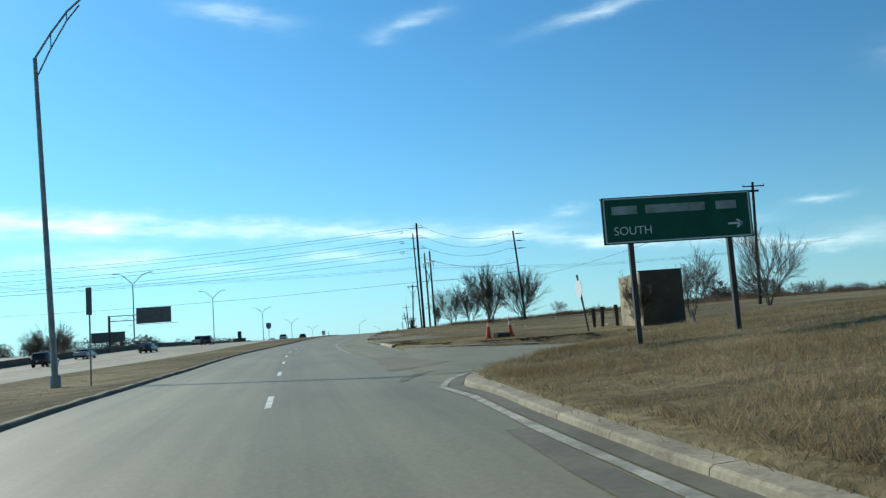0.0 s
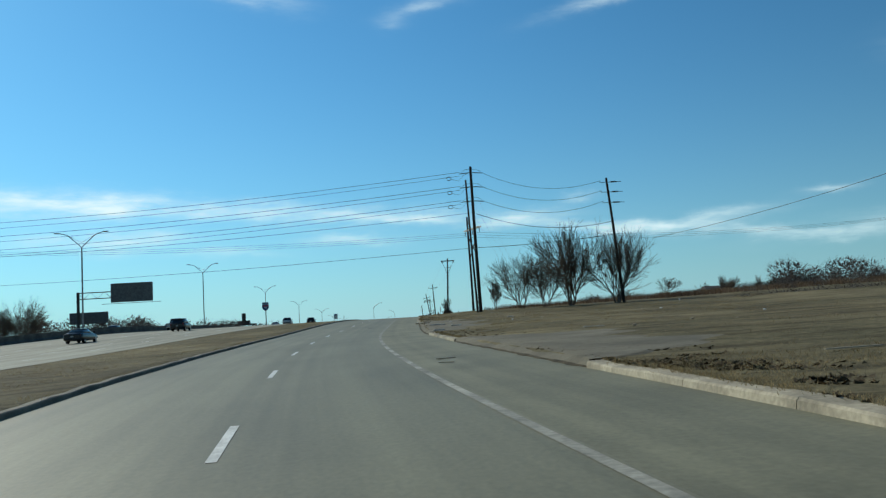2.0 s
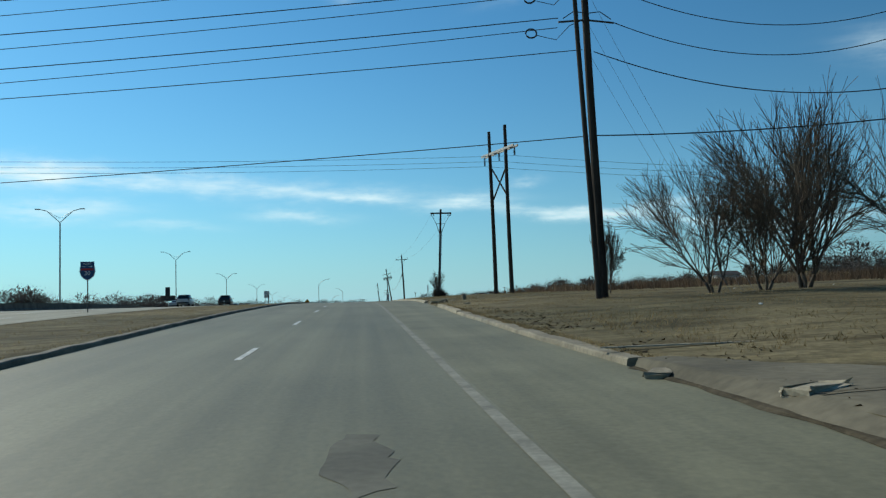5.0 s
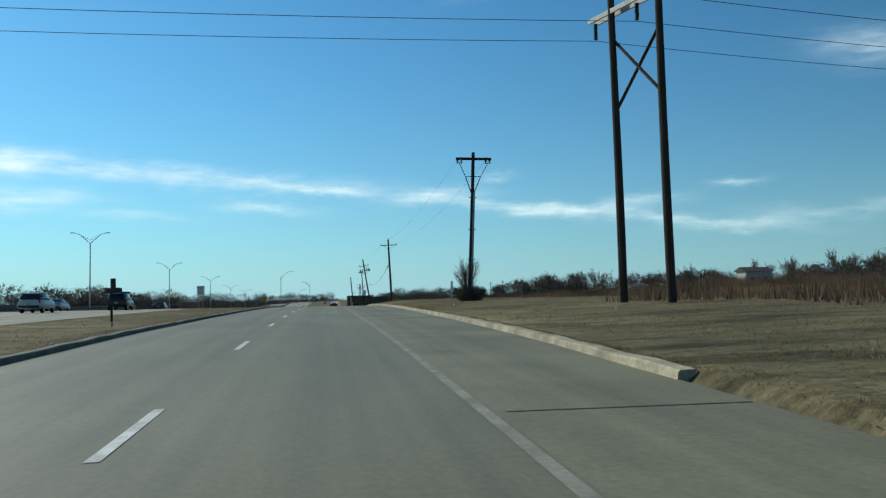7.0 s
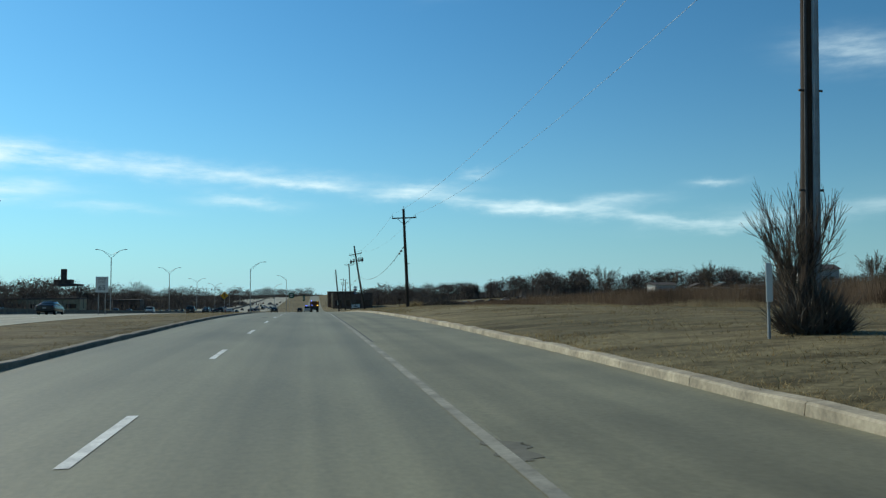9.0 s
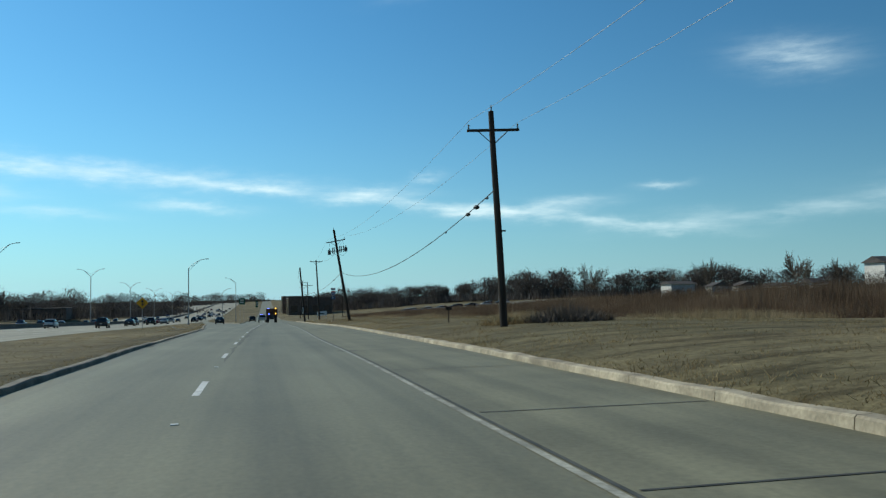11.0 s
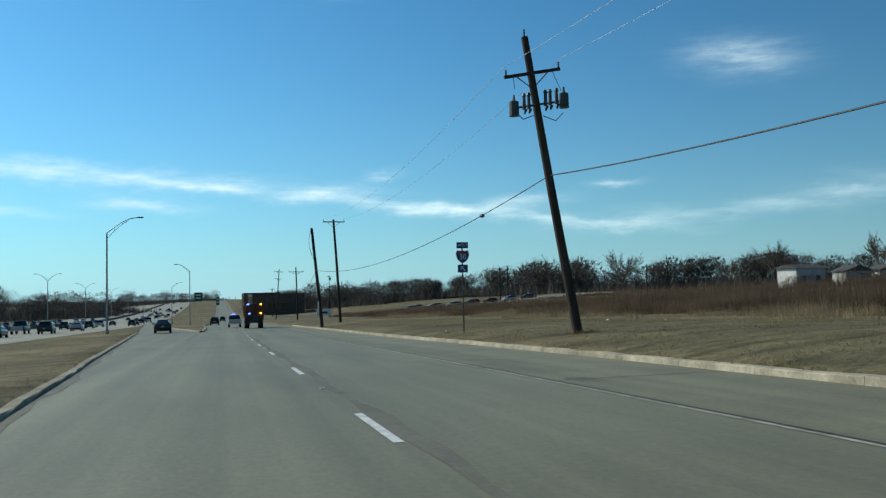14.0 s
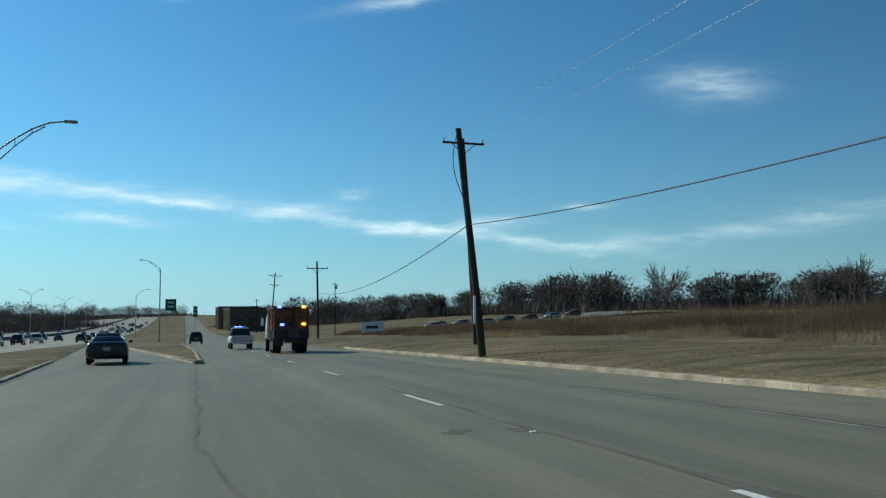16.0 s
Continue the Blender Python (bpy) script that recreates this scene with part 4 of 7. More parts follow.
POLE_D = ((8.34, 295.5, 4.9), (7.94, 295.6, 14.74))
topD, fD = utility_pole(*POLE_D, "dark wooden pole with plain crossarm and drooping cable", 0.19, 0.13)
crossarm(topD, lean(fD, POLE_D[1], 13.8), 2.6, tilt=0.05, pins=(-1, 1))
part("insulator", insulator(POLE_D[1], False, 4, 0.05), DARK_STEEL, topD)
part("step_bracket", rod(bmesh.new(), lean(fD, POLE_D[1], 9.0), lean(fD, POLE_D[1], 9.0) + Vector((0.35, -0.1, 0)), 0.04, seg=6), DARK_STEEL, topD)

POLE_E = ((10.58, 366.9, 3.43), (8.58, 366.8, 14.84))
topE, fE = utility_pole(*POLE_E, "leaning dark wooden pole carrying a bank of transformers", 0.2, 0.14)
cE, dE = crossarm(topE, lean(fE, POLE_E[1], 13.35), 2.45, tilt=0.2, pins=(-1, 1), brace=0.62)
part("insulator", insulator(POLE_E[1], False, 4, 0.05), DARK_STEEL, topE)
bank = lean(fE, POLE_E[1], 12.2)
for s, kind in ((-1.05, 1), (-0.62, 0), (-0.42, 0), (0.3, 0), (0.5, 0), (0.78, 0), (1.1, 1)):
    p = bank + Vector((s, -0.25, s * 0.2))
    bm = bmesh.new()
    if kind:
        rod(bm, p + Vector((0, 0, -0.42)), p + Vector((0, 0, 0.15)), 0.2, 0.19, 14)
        rod(bm, p + Vector((0, 0, 0.15)), p + Vector((0, 0, 0.2)), 0.17, 0.08, 12)
        rod(bm, p + Vector((0, 0, 0.2)), p + Vector((0, 0, 0.42)), 0.06, 0.04, 8)
        part("transformer", bm, TRANSFORMER, topE, "grey cylindrical pole transformer")
    else:
        rod(bm, p + Vector((0, 0, -0.22)), p + Vector((0, 0, 0.3)), 0.075, 0.06, 10)
        rod(bm, p + Vector((0, 0, 0.3)), p + Vector((0, 0, 0.42)), 0.1, 0.05, 8)
        rod(bm, p + Vector((0, 0, -0.4)), p + Vector((0.08, 0, -0.22)), 0.04, 0.06, 8)
        part("cutout_fuse", bm, TRANSFORMER if s < 0 else DARK_STEEL, topE)
part("equipment_arm", rod(bmesh.new(), bank + Vector((-1.15, -0.08, -0.3)), bank + Vector((1.15, -0.08, 0.12)), 0.045, seg=6), DARK_STEEL, topE)
for s in (-1, 1):
    bm = pipe(bmesh.new(), [bank + Vector((s * 1.05, -0.25, -0.4)), bank + Vector((s * 0.7, -0.3, -0.75)), bank + Vector((s * 0.2, -0.2, -0.55))], 0.02, 5)
    part("jumper", bm, CABLE, topE)
    bm = pipe(bmesh.new(), [cE + dE * (s * 0.85), bank + Vector((s * 1.0, -0.25, 0.45))], 0.012, 5)
    part("jumper", bm, CABLE, topE)

POLE_F = ((9.73, 427.4, 1.9), (8.86, 428.0, 12.22))
topF, fF = utility_pole(*POLE_F, "bare leaning wooden pole with a hanging service loop", 0.19, 0.14)
bm = pipe(bmesh.new(), [lean(fF, POLE_F[1], z) + Vector((-0.15 - 0.35 * math.sin((12 - z) / 3.2 * 3.14), -0.1, 0)) for z in np.linspace(12, 8.8, 9)], 0.02, 5)
part("service_loop", bm, CABLE, topF)
bm = box(bmesh.new(), (0.12, 0.08, 1.3), lean(fF, POLE_F[1], 3.6) + Vector((-0.18, -0.12, 0)), bevel=0.02)
part("riser_guard", bm, SIGN_WHITE, topF, "white plastic cable guard")
POLE_G = ((13.7, 438.3, 1.9), (13.07, 438.8, 14.16))
topG, fG = utility_pole(*POLE_G, "dark wooden pole with a plain crossarm", 0.18, 0.13)
crossarm(topG, lean(fG, POLE_G[1], 13.85), 2.7, pins=(-1, 0, 1))
POLE_H = ((17.3, 508.2, 0), (17.1, 508.2, 10.9))
topP, fP = utility_pole(*POLE_H, "dark wooden pole with a plain crossarm far along the road", 0.16, 0.12)
crossarm(topP, (17.1, 508.2, 9.9), 3.0, pins=(-1, 1))
POLE_I = ((20.6, 583.5, -1.5), (21.7, 583.5, 13.0))
topI, fI = utility_pole(*POLE_I, "leaning wooden pole with two crossarms far along the road", 0.17, 0.12)
crossarm(topI, lean(fI, POLE_I[1], 12.3), 3.0, tilt=-0.08, pins=(-1, 1))
crossarm(topI, lean(fI, POLE_I[1], 10.2), 2.0, tilt=-0.08, pins=(-1, 1))
POLE_T = ((42.9, 94, 3), (43.6, 94, 17.2))
topT, fT = utility_pole(*POLE_T, "dark wooden pole with a crossarm behind the masonry enclosure", 0.2, 0.14)
crossarm(topT, (43.55, 94, 16.7), 2.6, pins=(-1, 1), brace=0)
for k, (x, y, h) in enumerate(((87, 576, 12.6), (125.5, 556, 12.1), (30, 690, 9))):
    tp, fp = utility_pole((x, y, 0), (x, y, h), "distant dark wooden utility pole before the treeline", 0.17, 0.12)
    crossarm(tp, (x, y, h - 0.6), 2.4, pins=())


def wire(name, a, b, sag, r, label, n=24, mat=None):
    a, b = Vector(a), Vector(b)
    pts = [a.lerp(b, k / n) - Vector((0, 0, 4 * sag * (k / n) * (1 - k / n))) for k in range(n + 1)]
    ob = part(name, pipe(bmesh.new(), pts, r, 5), mat or CABLE)
    return tagged(ob, label, "cable", "overhead cables")


for z in A_LEVELS:
    c = lean(fA, POLE_A[1], z)
    wire("power_cable", c + Vector((-1.5, 0, 0.1)), (-112, 172, z - 0.8), 1.8, 0.028, "dark overhead power cable crossing the freeway")
    wire("power_cable", c + Vector((-1.5, 0.2, -0.35)), (-112, 175, z - 1.4), 1.8, 0.022, "dark overhead power cable crossing the freeway")
for z, zb in zip(A_LEVELS, B_LEVELS):
    wire("power_cable", lean(fA, POLE_A[1], z) + Vector((1.5, 0, -0.1)), lean(fB, POLE_B[1], zb) + Vector((-0.9, 0, 0.25)), 1.5, 0.025, "dark sagging cable between two wooden poles")
wire("power_cable", lean(fA, POLE_A[1], 16.8) + Vector((0.3, 0, 0)), lean(fB, POLE_B[1], 14.6), 1.3, 0.03, "dark sagging cable between two wooden poles")
wire("power_cable", lean(fA, POLE_A[1], 16.9) + Vector((-0.3, 0, 0)), (-112, 178, 17.6), 1.6, 0.025, "dark overhead power cable crossing the freeway")
wire("telephone_cable", lean(fA, POLE_A[1], 12.3), (-112, 198, 14.3), 1.0, 0.026, "thick dark telephone cable crossing the freeway")
wire("telephone_cable", lean(fA, POLE_A[1], 12.3), lean(fB, POLE_B[1], 12.9), 0.25, 0.035, "thick dark telephone cable between two poles")
wire("telephone_cable", (27.1, 142.5, 11.45), (43.4, 94.2, 15.2), 0.9, 0.026, "thick dark cable running to a pole with a crossarm")
wire("telephone_cable", lean(fB, POLE_B[1], 12.9), (27.1, 142.5, 11.45), 0.1, 0.015, "thin dark cable beside bare trees")
for p in H_TIPS:
    wire("power_cable", p, (-115, p.y + 1, p.z + 3.2), 1.6, 0.017, "dark transmission cable crossing the road")
    wire("power_cable", p, (110, p.y - 2, p.z + 0.5), 2.2, 0.017, "dark transmission cable over the field")
for z, gx in ((20.4, 14.2), (18.5, 13.6), (16.8, 13.0)):
    wire("guy_wire", lean(fA, POLE_A[1], z), (gx, 150.6, ground_z(gx, 150.6)), 0.15, 0.008, "thin steel guy wire bracing a tall pole", mat=STEEL)
# the drooping cable from pole to pole
cD, cE2, cG2 = lean(fD, POLE_D[1], 11.0), lean(fE, POLE_E[1], 9.3), lean(fG, POLE_G[1], 8.4)
wire("telephone_cable", cD, cE2, 1.85, 0.026, "thick dark cable drooping from pole to pole", 40)
for f, r in ((0.022, 0.09), (0.05, 0.15), (0.075, 0.13), (0.15, 0.07)):
    p = Vector(cD).lerp(Vector(cE2), f) - Vector((0, 0, 4 * 1.85 * f * (1 - f) + 0.05))
    bm = bmesh.new()
    bmesh.ops.create_icosphere(bm, subdivisions=2, radius=r, matrix=Matrix.Translation(p) @ Matrix.Diagonal((1, 1.8, 0.8, 1)))
    tagged(part("splice_case", bm, CABLE), "black splice case hanging on the drooping cable", "splice case", "overhead cables")
wire("telephone_cable", cE2, lean(fF, POLE_F[1], 7.6), 1.35, 0.021, "thick dark cable drooping from pole to pole", 30)
wire("telephone_cable", lean(fF, POLE_F[1], 7.6), (17.1, 508, 6.6), 1.4, 0.025, "thick dark cable drooping from pole to pole", 30)
p = Vector(cE2).lerp(lean(fF, POLE_F[1], 7.6), 0.13) - Vector((0, 0, 0.63))
bm = bmesh.new()
bmesh.ops.create_icosphere(bm, subdivisions=2, radius=0.12, matrix=Matrix.Translation(p) @ Matrix.Diagonal((1, 1.8, 0.8, 1)))
tagged(part("splice_case", bm, CABLE), "black splice case hanging on the drooping cable", "splice case", "overhead cables")
for s in (-1.2, 1.2):
    wire("power_cable", lean(fD, POLE_D[1], 13.9) + Vector((s, -0.16, 0.3)), lean(fE, POLE_E[1], 13.45) + Vector((s, -0.16, 0.3 + 0.2 * s)), 1.2, 0.009, "thin overhead power wire", mat=STEEL)
    wire("power_cable", lean(fE, POLE_E[1], 13.45) + Vector((s, -0.16, 0.3 + 0.2 * s)), lean(fG, POLE_G[1], 13.9) + Vector((s, -0.16, 0.3)), 1.2, 0.009, "thin overhead power wire", mat=STEEL)
    wire("power_cable", lean(fC, POLE_C[1], 16.5) + Vector((s, -0.1, 0)), lean(fD, POLE_D[1], 13.9) + Vector((s, -0.16, 0.3)), 1.2, 0.009, "thin overhead power wire", mat=STEEL)


# ---------------------------------------------------------------- street lamps
def lamp_head(bm, at, d):
    at, d = Vector(at), Vector(d).normalized()
    yaw = math.atan2(d.y, d.x)
    box(bm, (0.75, 0.3, 0.16), at + d * 0.3, Matrix.Rotation(yaw, 4, "Z"), bevel=0.05)
    return bm


def single_lamp(foot, height, reach, rise, label, r=0.13, lean_x=0.0):
    """Mast with one trussed arm that reaches along x."""
    foot = Vector(foot)
    t = thing("street_lamp", Matrix.Identity(4), label, "street lamp", "street lamps along the freeway")
    part("base", rod(bmesh.new(), foot + Vector((0, 0, -0.2)), foot + Vector((0, 0, 0.5)), r * 1.7, r * 1.6, 10), STEEL, t)
    part("mast", pipe(bmesh.new(), [foot + Vector((0, 0, 0.1)), foot + Vector((lean_x * 0.5, 0, height * 0.5)), foot + Vector((lean_x, 0, height))], r, 10, r * 0.65), STEEL, t)
    up = foot + Vector((lean_x, 0, height))
    curve = [up + Vector((reach * f, 0, rise * math.sin(f * 1.571))) for f in (0, 0.25, 0.5, 0.75, 1)]
    low = [up + Vector((reach * f, 0, -rise * 0.35 + rise * 1.3 * math.sin(f * 1.571))) for f in (0, 0.25, 0.5, 0.7)]
    part("arm", pipe(bmesh.new(), curve, 0.05, 8), STEEL, t)
    part("arm_stay", pipe(bmesh.new(), low, 0.035, 6), STEEL, t)
    for k in (1, 2):
        part("arm_web", rod(bmesh.new(), curve[k], low[k], 0.025, seg=6), STEEL, t)
    part("luminaire", lamp_head(bmesh.new(), curve[-1], (reach, 0, 0)), STEEL, t, "grey cobra-head luminaire")
    return t


def double_lamp(x, y, height=12.6):
    z = road_z(y)
    t = thing("street_lamp", Matrix.Identity(4), "tall grey double-armed street lamp on the median barrier", "street lamp", "street lamps along the freeway")
    part("mast", pipe(bmesh.new(), [(x, y, z), (x, y, z + height * 0.5), (x, y, z + height)], 0.14, 8, 0.1), STEEL, t)
    for s in (-1, 1):
        pts = [Vector((x, y, z + height)), Vector((x + s * 0.9, y, z + height + 0.85)), Vector((x + s * 2.0, y, z + height + 1.85)), Vector((x + s * 3.1, y, z + height + 2.15))]
        part("arm", pipe(bmesh.new(), pts, 0.06, 6), STEEL, t)
        part("arm_stay", rod(bmesh.new(), (x, y, z + height + 0.7), pts[2], 0.03, seg=5), STEEL, t)
        part("luminaire", lamp_head(bmesh.new(), pts[-1], (s, 0, 0)), STEEL, t)


for x, y in ((-48.0, 166.5), (-49.5, 250.2), (-47.5, 336), (-46.5, 429), (-43, 515), (-39, 612), (-36, 700), (-33, 790), (-30, 880)):
    double_lamp(fway_x(y) - FW_WIDTH - 0.5 if y > 450 else x, y, 12.6 if y < 200 else 13.9)
single_lamp((-14.5, 38.4, road_z(38.4) + 0.03), 14.9, 2.9, 3.0, "tall grey street lamp with trussed arm on the grass median", 0.14, -0.62)
single_lamp((-13.3, 444.1, road_z(444)), 12.0, 3.5, 1.9, "tall grey street lamp with trussed arm beside the ramp")
single_lamp((-3.3, 551.2, road_z(551)), 13.2, -2.9, 1.6, "tall grey street lamp with trussed arm on the gore island")
single_lamp((-9.0, 660, road_z(660)), 13, 3.2, 1.6, "tall grey street lamp far along the ramp")


# ---------------------------------------------------------------- signs
def lettering(name, text, size, m, mat, parent):
    cu = bpy.data.curves.new(name, "FONT")
    cu.body, cu.size, cu.align_x, cu.align_y, cu.extrude = text, size, "CENTER", "CENTER", 0.003
    ob = bpy.data.objects.new(name, cu)
    scene.collection.objects.link(ob)
    me = bpy.data.meshes.new_from_object(ob)
    bpy.data.objects.remove(ob)
    me.materials.append(mat)
    o = new(name, me)
    o.parent = parent
    o.matrix_basis = m
    return o


def panel(w, h, at, turn=None, depth=0.03, bevel=0.0):
    bm = bmesh.new()
    box(bm, (w, depth, h), at, turn, bevel=bevel or min(w, h) * 0.008)
    return bm


def sign_post(name, x, y, label, category="road sign", group=""):
    return thing(name, pose(x, y, ground_z(x, y)), label, category, group)


FACE = Matrix.Rotation(radians(90), 4, "X")       # lettering upright, facing -y


SIGN_DIM = material("worn_sign_lettering", (0.34, 0.40, 0.37), 0.5, scale=3, spread=0.3)


def big_green():
    t = thing("guide_sign", pose(5.25, 19.4, 0), "large green road guide sign on two steel posts in the grass", "road sign")
    tilt = Matrix.Rotation(radians(0), 4, "Y")
    part("sign_panel", panel(3.64, 1.12, (1.82, 0, 3.88), tilt, 0.05, 0.02), GREEN, t)
    for a, b, c, d in ((1.82, 4.40, 3.5, 0.03), (1.82, 3.36, 3.5, 0.03)):
        part("border", panel(c, d, (a, -0.03, b), tilt, 0.006), SIGN_WHITE, t)
    for x in (0.06, 3.58):
        part("border", panel(0.03, 1.05, (x, -0.03, 3.88), tilt, 0.006), SIGN_WHITE, t)
    # the road's name as plain bars of its size
    for x, w in ((0.55, 0.62), (1.78, 1.45), (3.02, 0.5)):
        part("name_bar", panel(w, 0.2, (x, -0.03, 4.12), tilt, 0.006), SIGN_DIM, t, "white bar of lettering")
    lettering("lettering", "SOUTH", 0.28, pose(0.72, -0.03, 3.62) @ FACE, SIGN_WHITE, t)
    part("arrow", panel(0.34, 0.05, (3.2, -0.03, 3.66), tilt, 0.006), SIGN_WHITE, t)
    for s in (-1, 1):
        part("arrow", panel(0.16, 0.05, (3.31, -0.03, 3.66 + s * 0.045), Matrix.Rotation(radians(35 * s), 4, "Y"), 0.006), SIGN_WHITE, t)
    for x in (0.66, 3.06):
        g = ground_z(5.25 + x, 19.4)
        part("post", box(bmesh.new(), (0.12, 0.12, 3.9 - g + 0.2), (x, 0.09, (3.9 + g - 0.2) / 2), bevel=0.01), DARK_STEEL, t, "dark steel I-beam post")
    part("top_rail", box(bmesh.new(), (3.9, 0.05, 0.05), (1.95, 0.06, 4.42), bevel=0.008), DARK_STEEL, t)


big_green()


def shield_bm(w, at):
    x, y, z = at
    out = [(-0.5, 0.38), (-0.46, 0.5), (-0.25, 0.44), (0, 0.5), (0.25, 0.44), (0.46, 0.5), (0.5, 0.38), (0.53, 0.1), (0.42, -0.22), (0.2, -0.42), (0, -0.52), (-0.2, -0.42), (-0.42, -0.22), (-0.53, 0.1)]
    bm = bmesh.new()
    a = [bm.verts.new((x + u * w, y - 0.012, z + v * w)) for u, v in out]
    b = [bm.verts.new((x + u * w, y + 0.012, z + v * w)) for u, v in out]
    bm.faces.new(a)
    bm.faces.new(b[::-1])
    n = len(out)
    for k in range(n):
        bm.faces.new((a[k], b[k], b[(k + 1) % n], a[(k + 1) % n]))
    bmesh.ops.recalc_face_normals(bm, faces=bm.faces)
    return bm


def route_sign(x, y, top_z, label, arrow=True, w=0.72):
    t = sign_post("route_sign", x, y, label)
    h = top_z - ground_z(x, y)
    part("post", rod(bmesh.new(), (0, 0.05, -0.15), (0, 0.05, h), 0.04, seg=8), DARK_STEEL, t)
    part("direction_plate", panel(w * 0.9, 0.33, (0, 0, h - 0.17)), BLUE, t, "blue plate above the shield")
    lettering("lettering", "WEST", 0.22, pose(0, -0.02, h - 0.17) @ FACE, SIGN_WHITE, t)
    part("shield_border", shield_bm(w * 0.98, (0, 0.004, h - 0.78)), SIGN_WHITE, t)
    part("shield", shield_bm(w * 0.9, (0, -0.014, h - 0.78)), BLUE, t, "blue interstate shield")
    part("shield_top", panel(w * 0.8, 0.13, (0, -0.03, h - 0.53), None, 0.008), RED, t, "red band across the shield")
    lettering("lettering", "30", 0.40, pose(0, -0.03, h - 0.80) @ FACE, SIGN_WHITE, t)
    if arrow:
        part("arrow_plate", panel(w * 0.78, 0.42, (0, 0, h - 1.42)), BLUE, t, "blue plate with white arrow")
        part("arrow", panel(0.32, 0.05, (0.02, -0.02, h - 1.43), Matrix.Rotation(radians(45), 4, "Y"), 0.006), SIGN_WHITE, t)
        for r, dx, dz in ((0, -0.03, 0.11), (90, -0.1, 0.04)):
            part("arrow", panel(0.16, 0.05, (dx, -0.02, h - 1.43 + dz), Matrix.Rotation(radians(r), 4, "Y"), 0.006), SIGN_WHITE, t)


route_sign(9.85, 379.1, 7.45, "blue interstate shield with arrow plate on a steel post")
route_sign(-23.0, 170.4, 7.35, "interstate route shield on a steel post in the median grass", False, 1.0)


def speed_sign(x, y, top_z):
    t = sign_post("speed_limit_sign", x, y, "white speed limit sign on a post beside the freeway")
    h = top_z - ground_z(x, y)
    for s in (-0.3, 0.3):
        part("post", rod(bmesh.new(), (s, 0.05, -0.15), (s, 0.05, h - 0.1), 0.04, seg=8), STEEL, t)
    part("sign_panel", panel(1.1, 1.45, (0, 0, h - 0.72), None, 0.03, 0.03), SIGN_WHITE, t)
    lettering("lettering", "SPEED", 0.26, pose(0, -0.02, h - 0.24) @ FACE, CABLE, t)
    lettering("lettering", "LIMIT", 0.26, pose(0, -0.02, h - 0.52) @ FACE, CABLE, t)
    lettering("lettering", "65", 0.68, pose(0, -0.02, h - 1.03) @ FACE, CABLE, t)


speed_sign(-20.8, 289.8, 7.55)


def diamond(x, y, z):
    t = sign_post("merge_sign", x, y, "yellow diamond merge warning sign on a post in the median grass")
    h = z - ground_z(x, y)
    part("post", rod(bmesh.new(), (0, 0.05, -0.15), (0, 0.05, h), 0.04, seg=8), STEEL, t)
    part("sign_panel", panel(1.06, 1.06, (0, 0, h), Matrix.Rotation(radians(45), 4, "Y"), 0.03, 0.04), YELLOW, t)
    for a, sx, sz, dx, dz in ((0, 0.11, 0.72, -0.02, 0), (40, 0.1, 0.42, 0.13, -0.16), (-35, 0.1, 0.3, 0.06, 0.28), (35, 0.1, 0.3, -0.1, 0.28)):
        part("arrow", panel(sx, sz, (dx, -0.02, h + dz), Matrix.Rotation(radians(a), 4, "Y"), 0.006), CABLE, t, "black merge arrow")


diamond(-15.3, 370.9, 5.75)


def small_sign(name, x, y, top_z, w, hgt, mat, label, back=False, posts=1):
    t = sign_post(name, x, y, label)
    h = top_z - ground_z(x, y)
    for s in ([0] if posts == 1 else [-w * 0.32, w * 0.32]):
        part("post", rod(bmesh.new(), (s, 0.05, -0.15), (s, 0.05, h), 0.035, seg=8), STEEL, t)
    part("sign_panel", panel(w, hgt, (0, 0, h - hgt / 2), None, 0.03, 0.02), mat, t)
    if mat is GREEN:
        for k in range(2):
            part("name_bar", panel(w * 0.6, hgt * 0.14, (0, -0.02, h - hgt * (0.3 + 0.35 * k)), None, 0.006), SIGN_WHITE, t, "white bar of lettering")
    return t


small_sign("exit_sign", -1.2, 560.6, 6.6, 2.0, 2.2, GREEN, "green exit sign on posts on the gore island", posts=2)
small_sign("guide_sign", 4.5, 585, 5.5, 0.9, 2.4, GREEN, "narrow green sign on the gore island")
small_sign("street_sign", -12.25, 36.2, 4.95, 0.24, 1.15, SIGN_BACK, "tall narrow sign on a thin post on the grass median")
small_sign("marker_post", -12.9, 194.2, road_z(194.2) + 0.9, 0.09, 0.7, POLE, "thin dark marker post in the median grass")
small_sign("marker_post", 5.9, 224.6, 6.45, 0.16, 0.85, SIGN_WHITE, "white cable marker post beside a shrub")


board_post = thing("board_marker", pose(9.6, 311.0, ground_z(9.6, 311.0)), "short dark post carrying a small board in the verge", "marker")
part("post", box(bmesh.new(), (0.07, 0.07, 1.0), (0, 0.04, 0.42), bevel=0.01), POLE, board_post)
part("board", panel(0.42, 0.22, (0, -0.02, 0.92), Matrix.Rotation(radians(3), 4, "Y"), 0.03, 0.01), POLE, board_post)


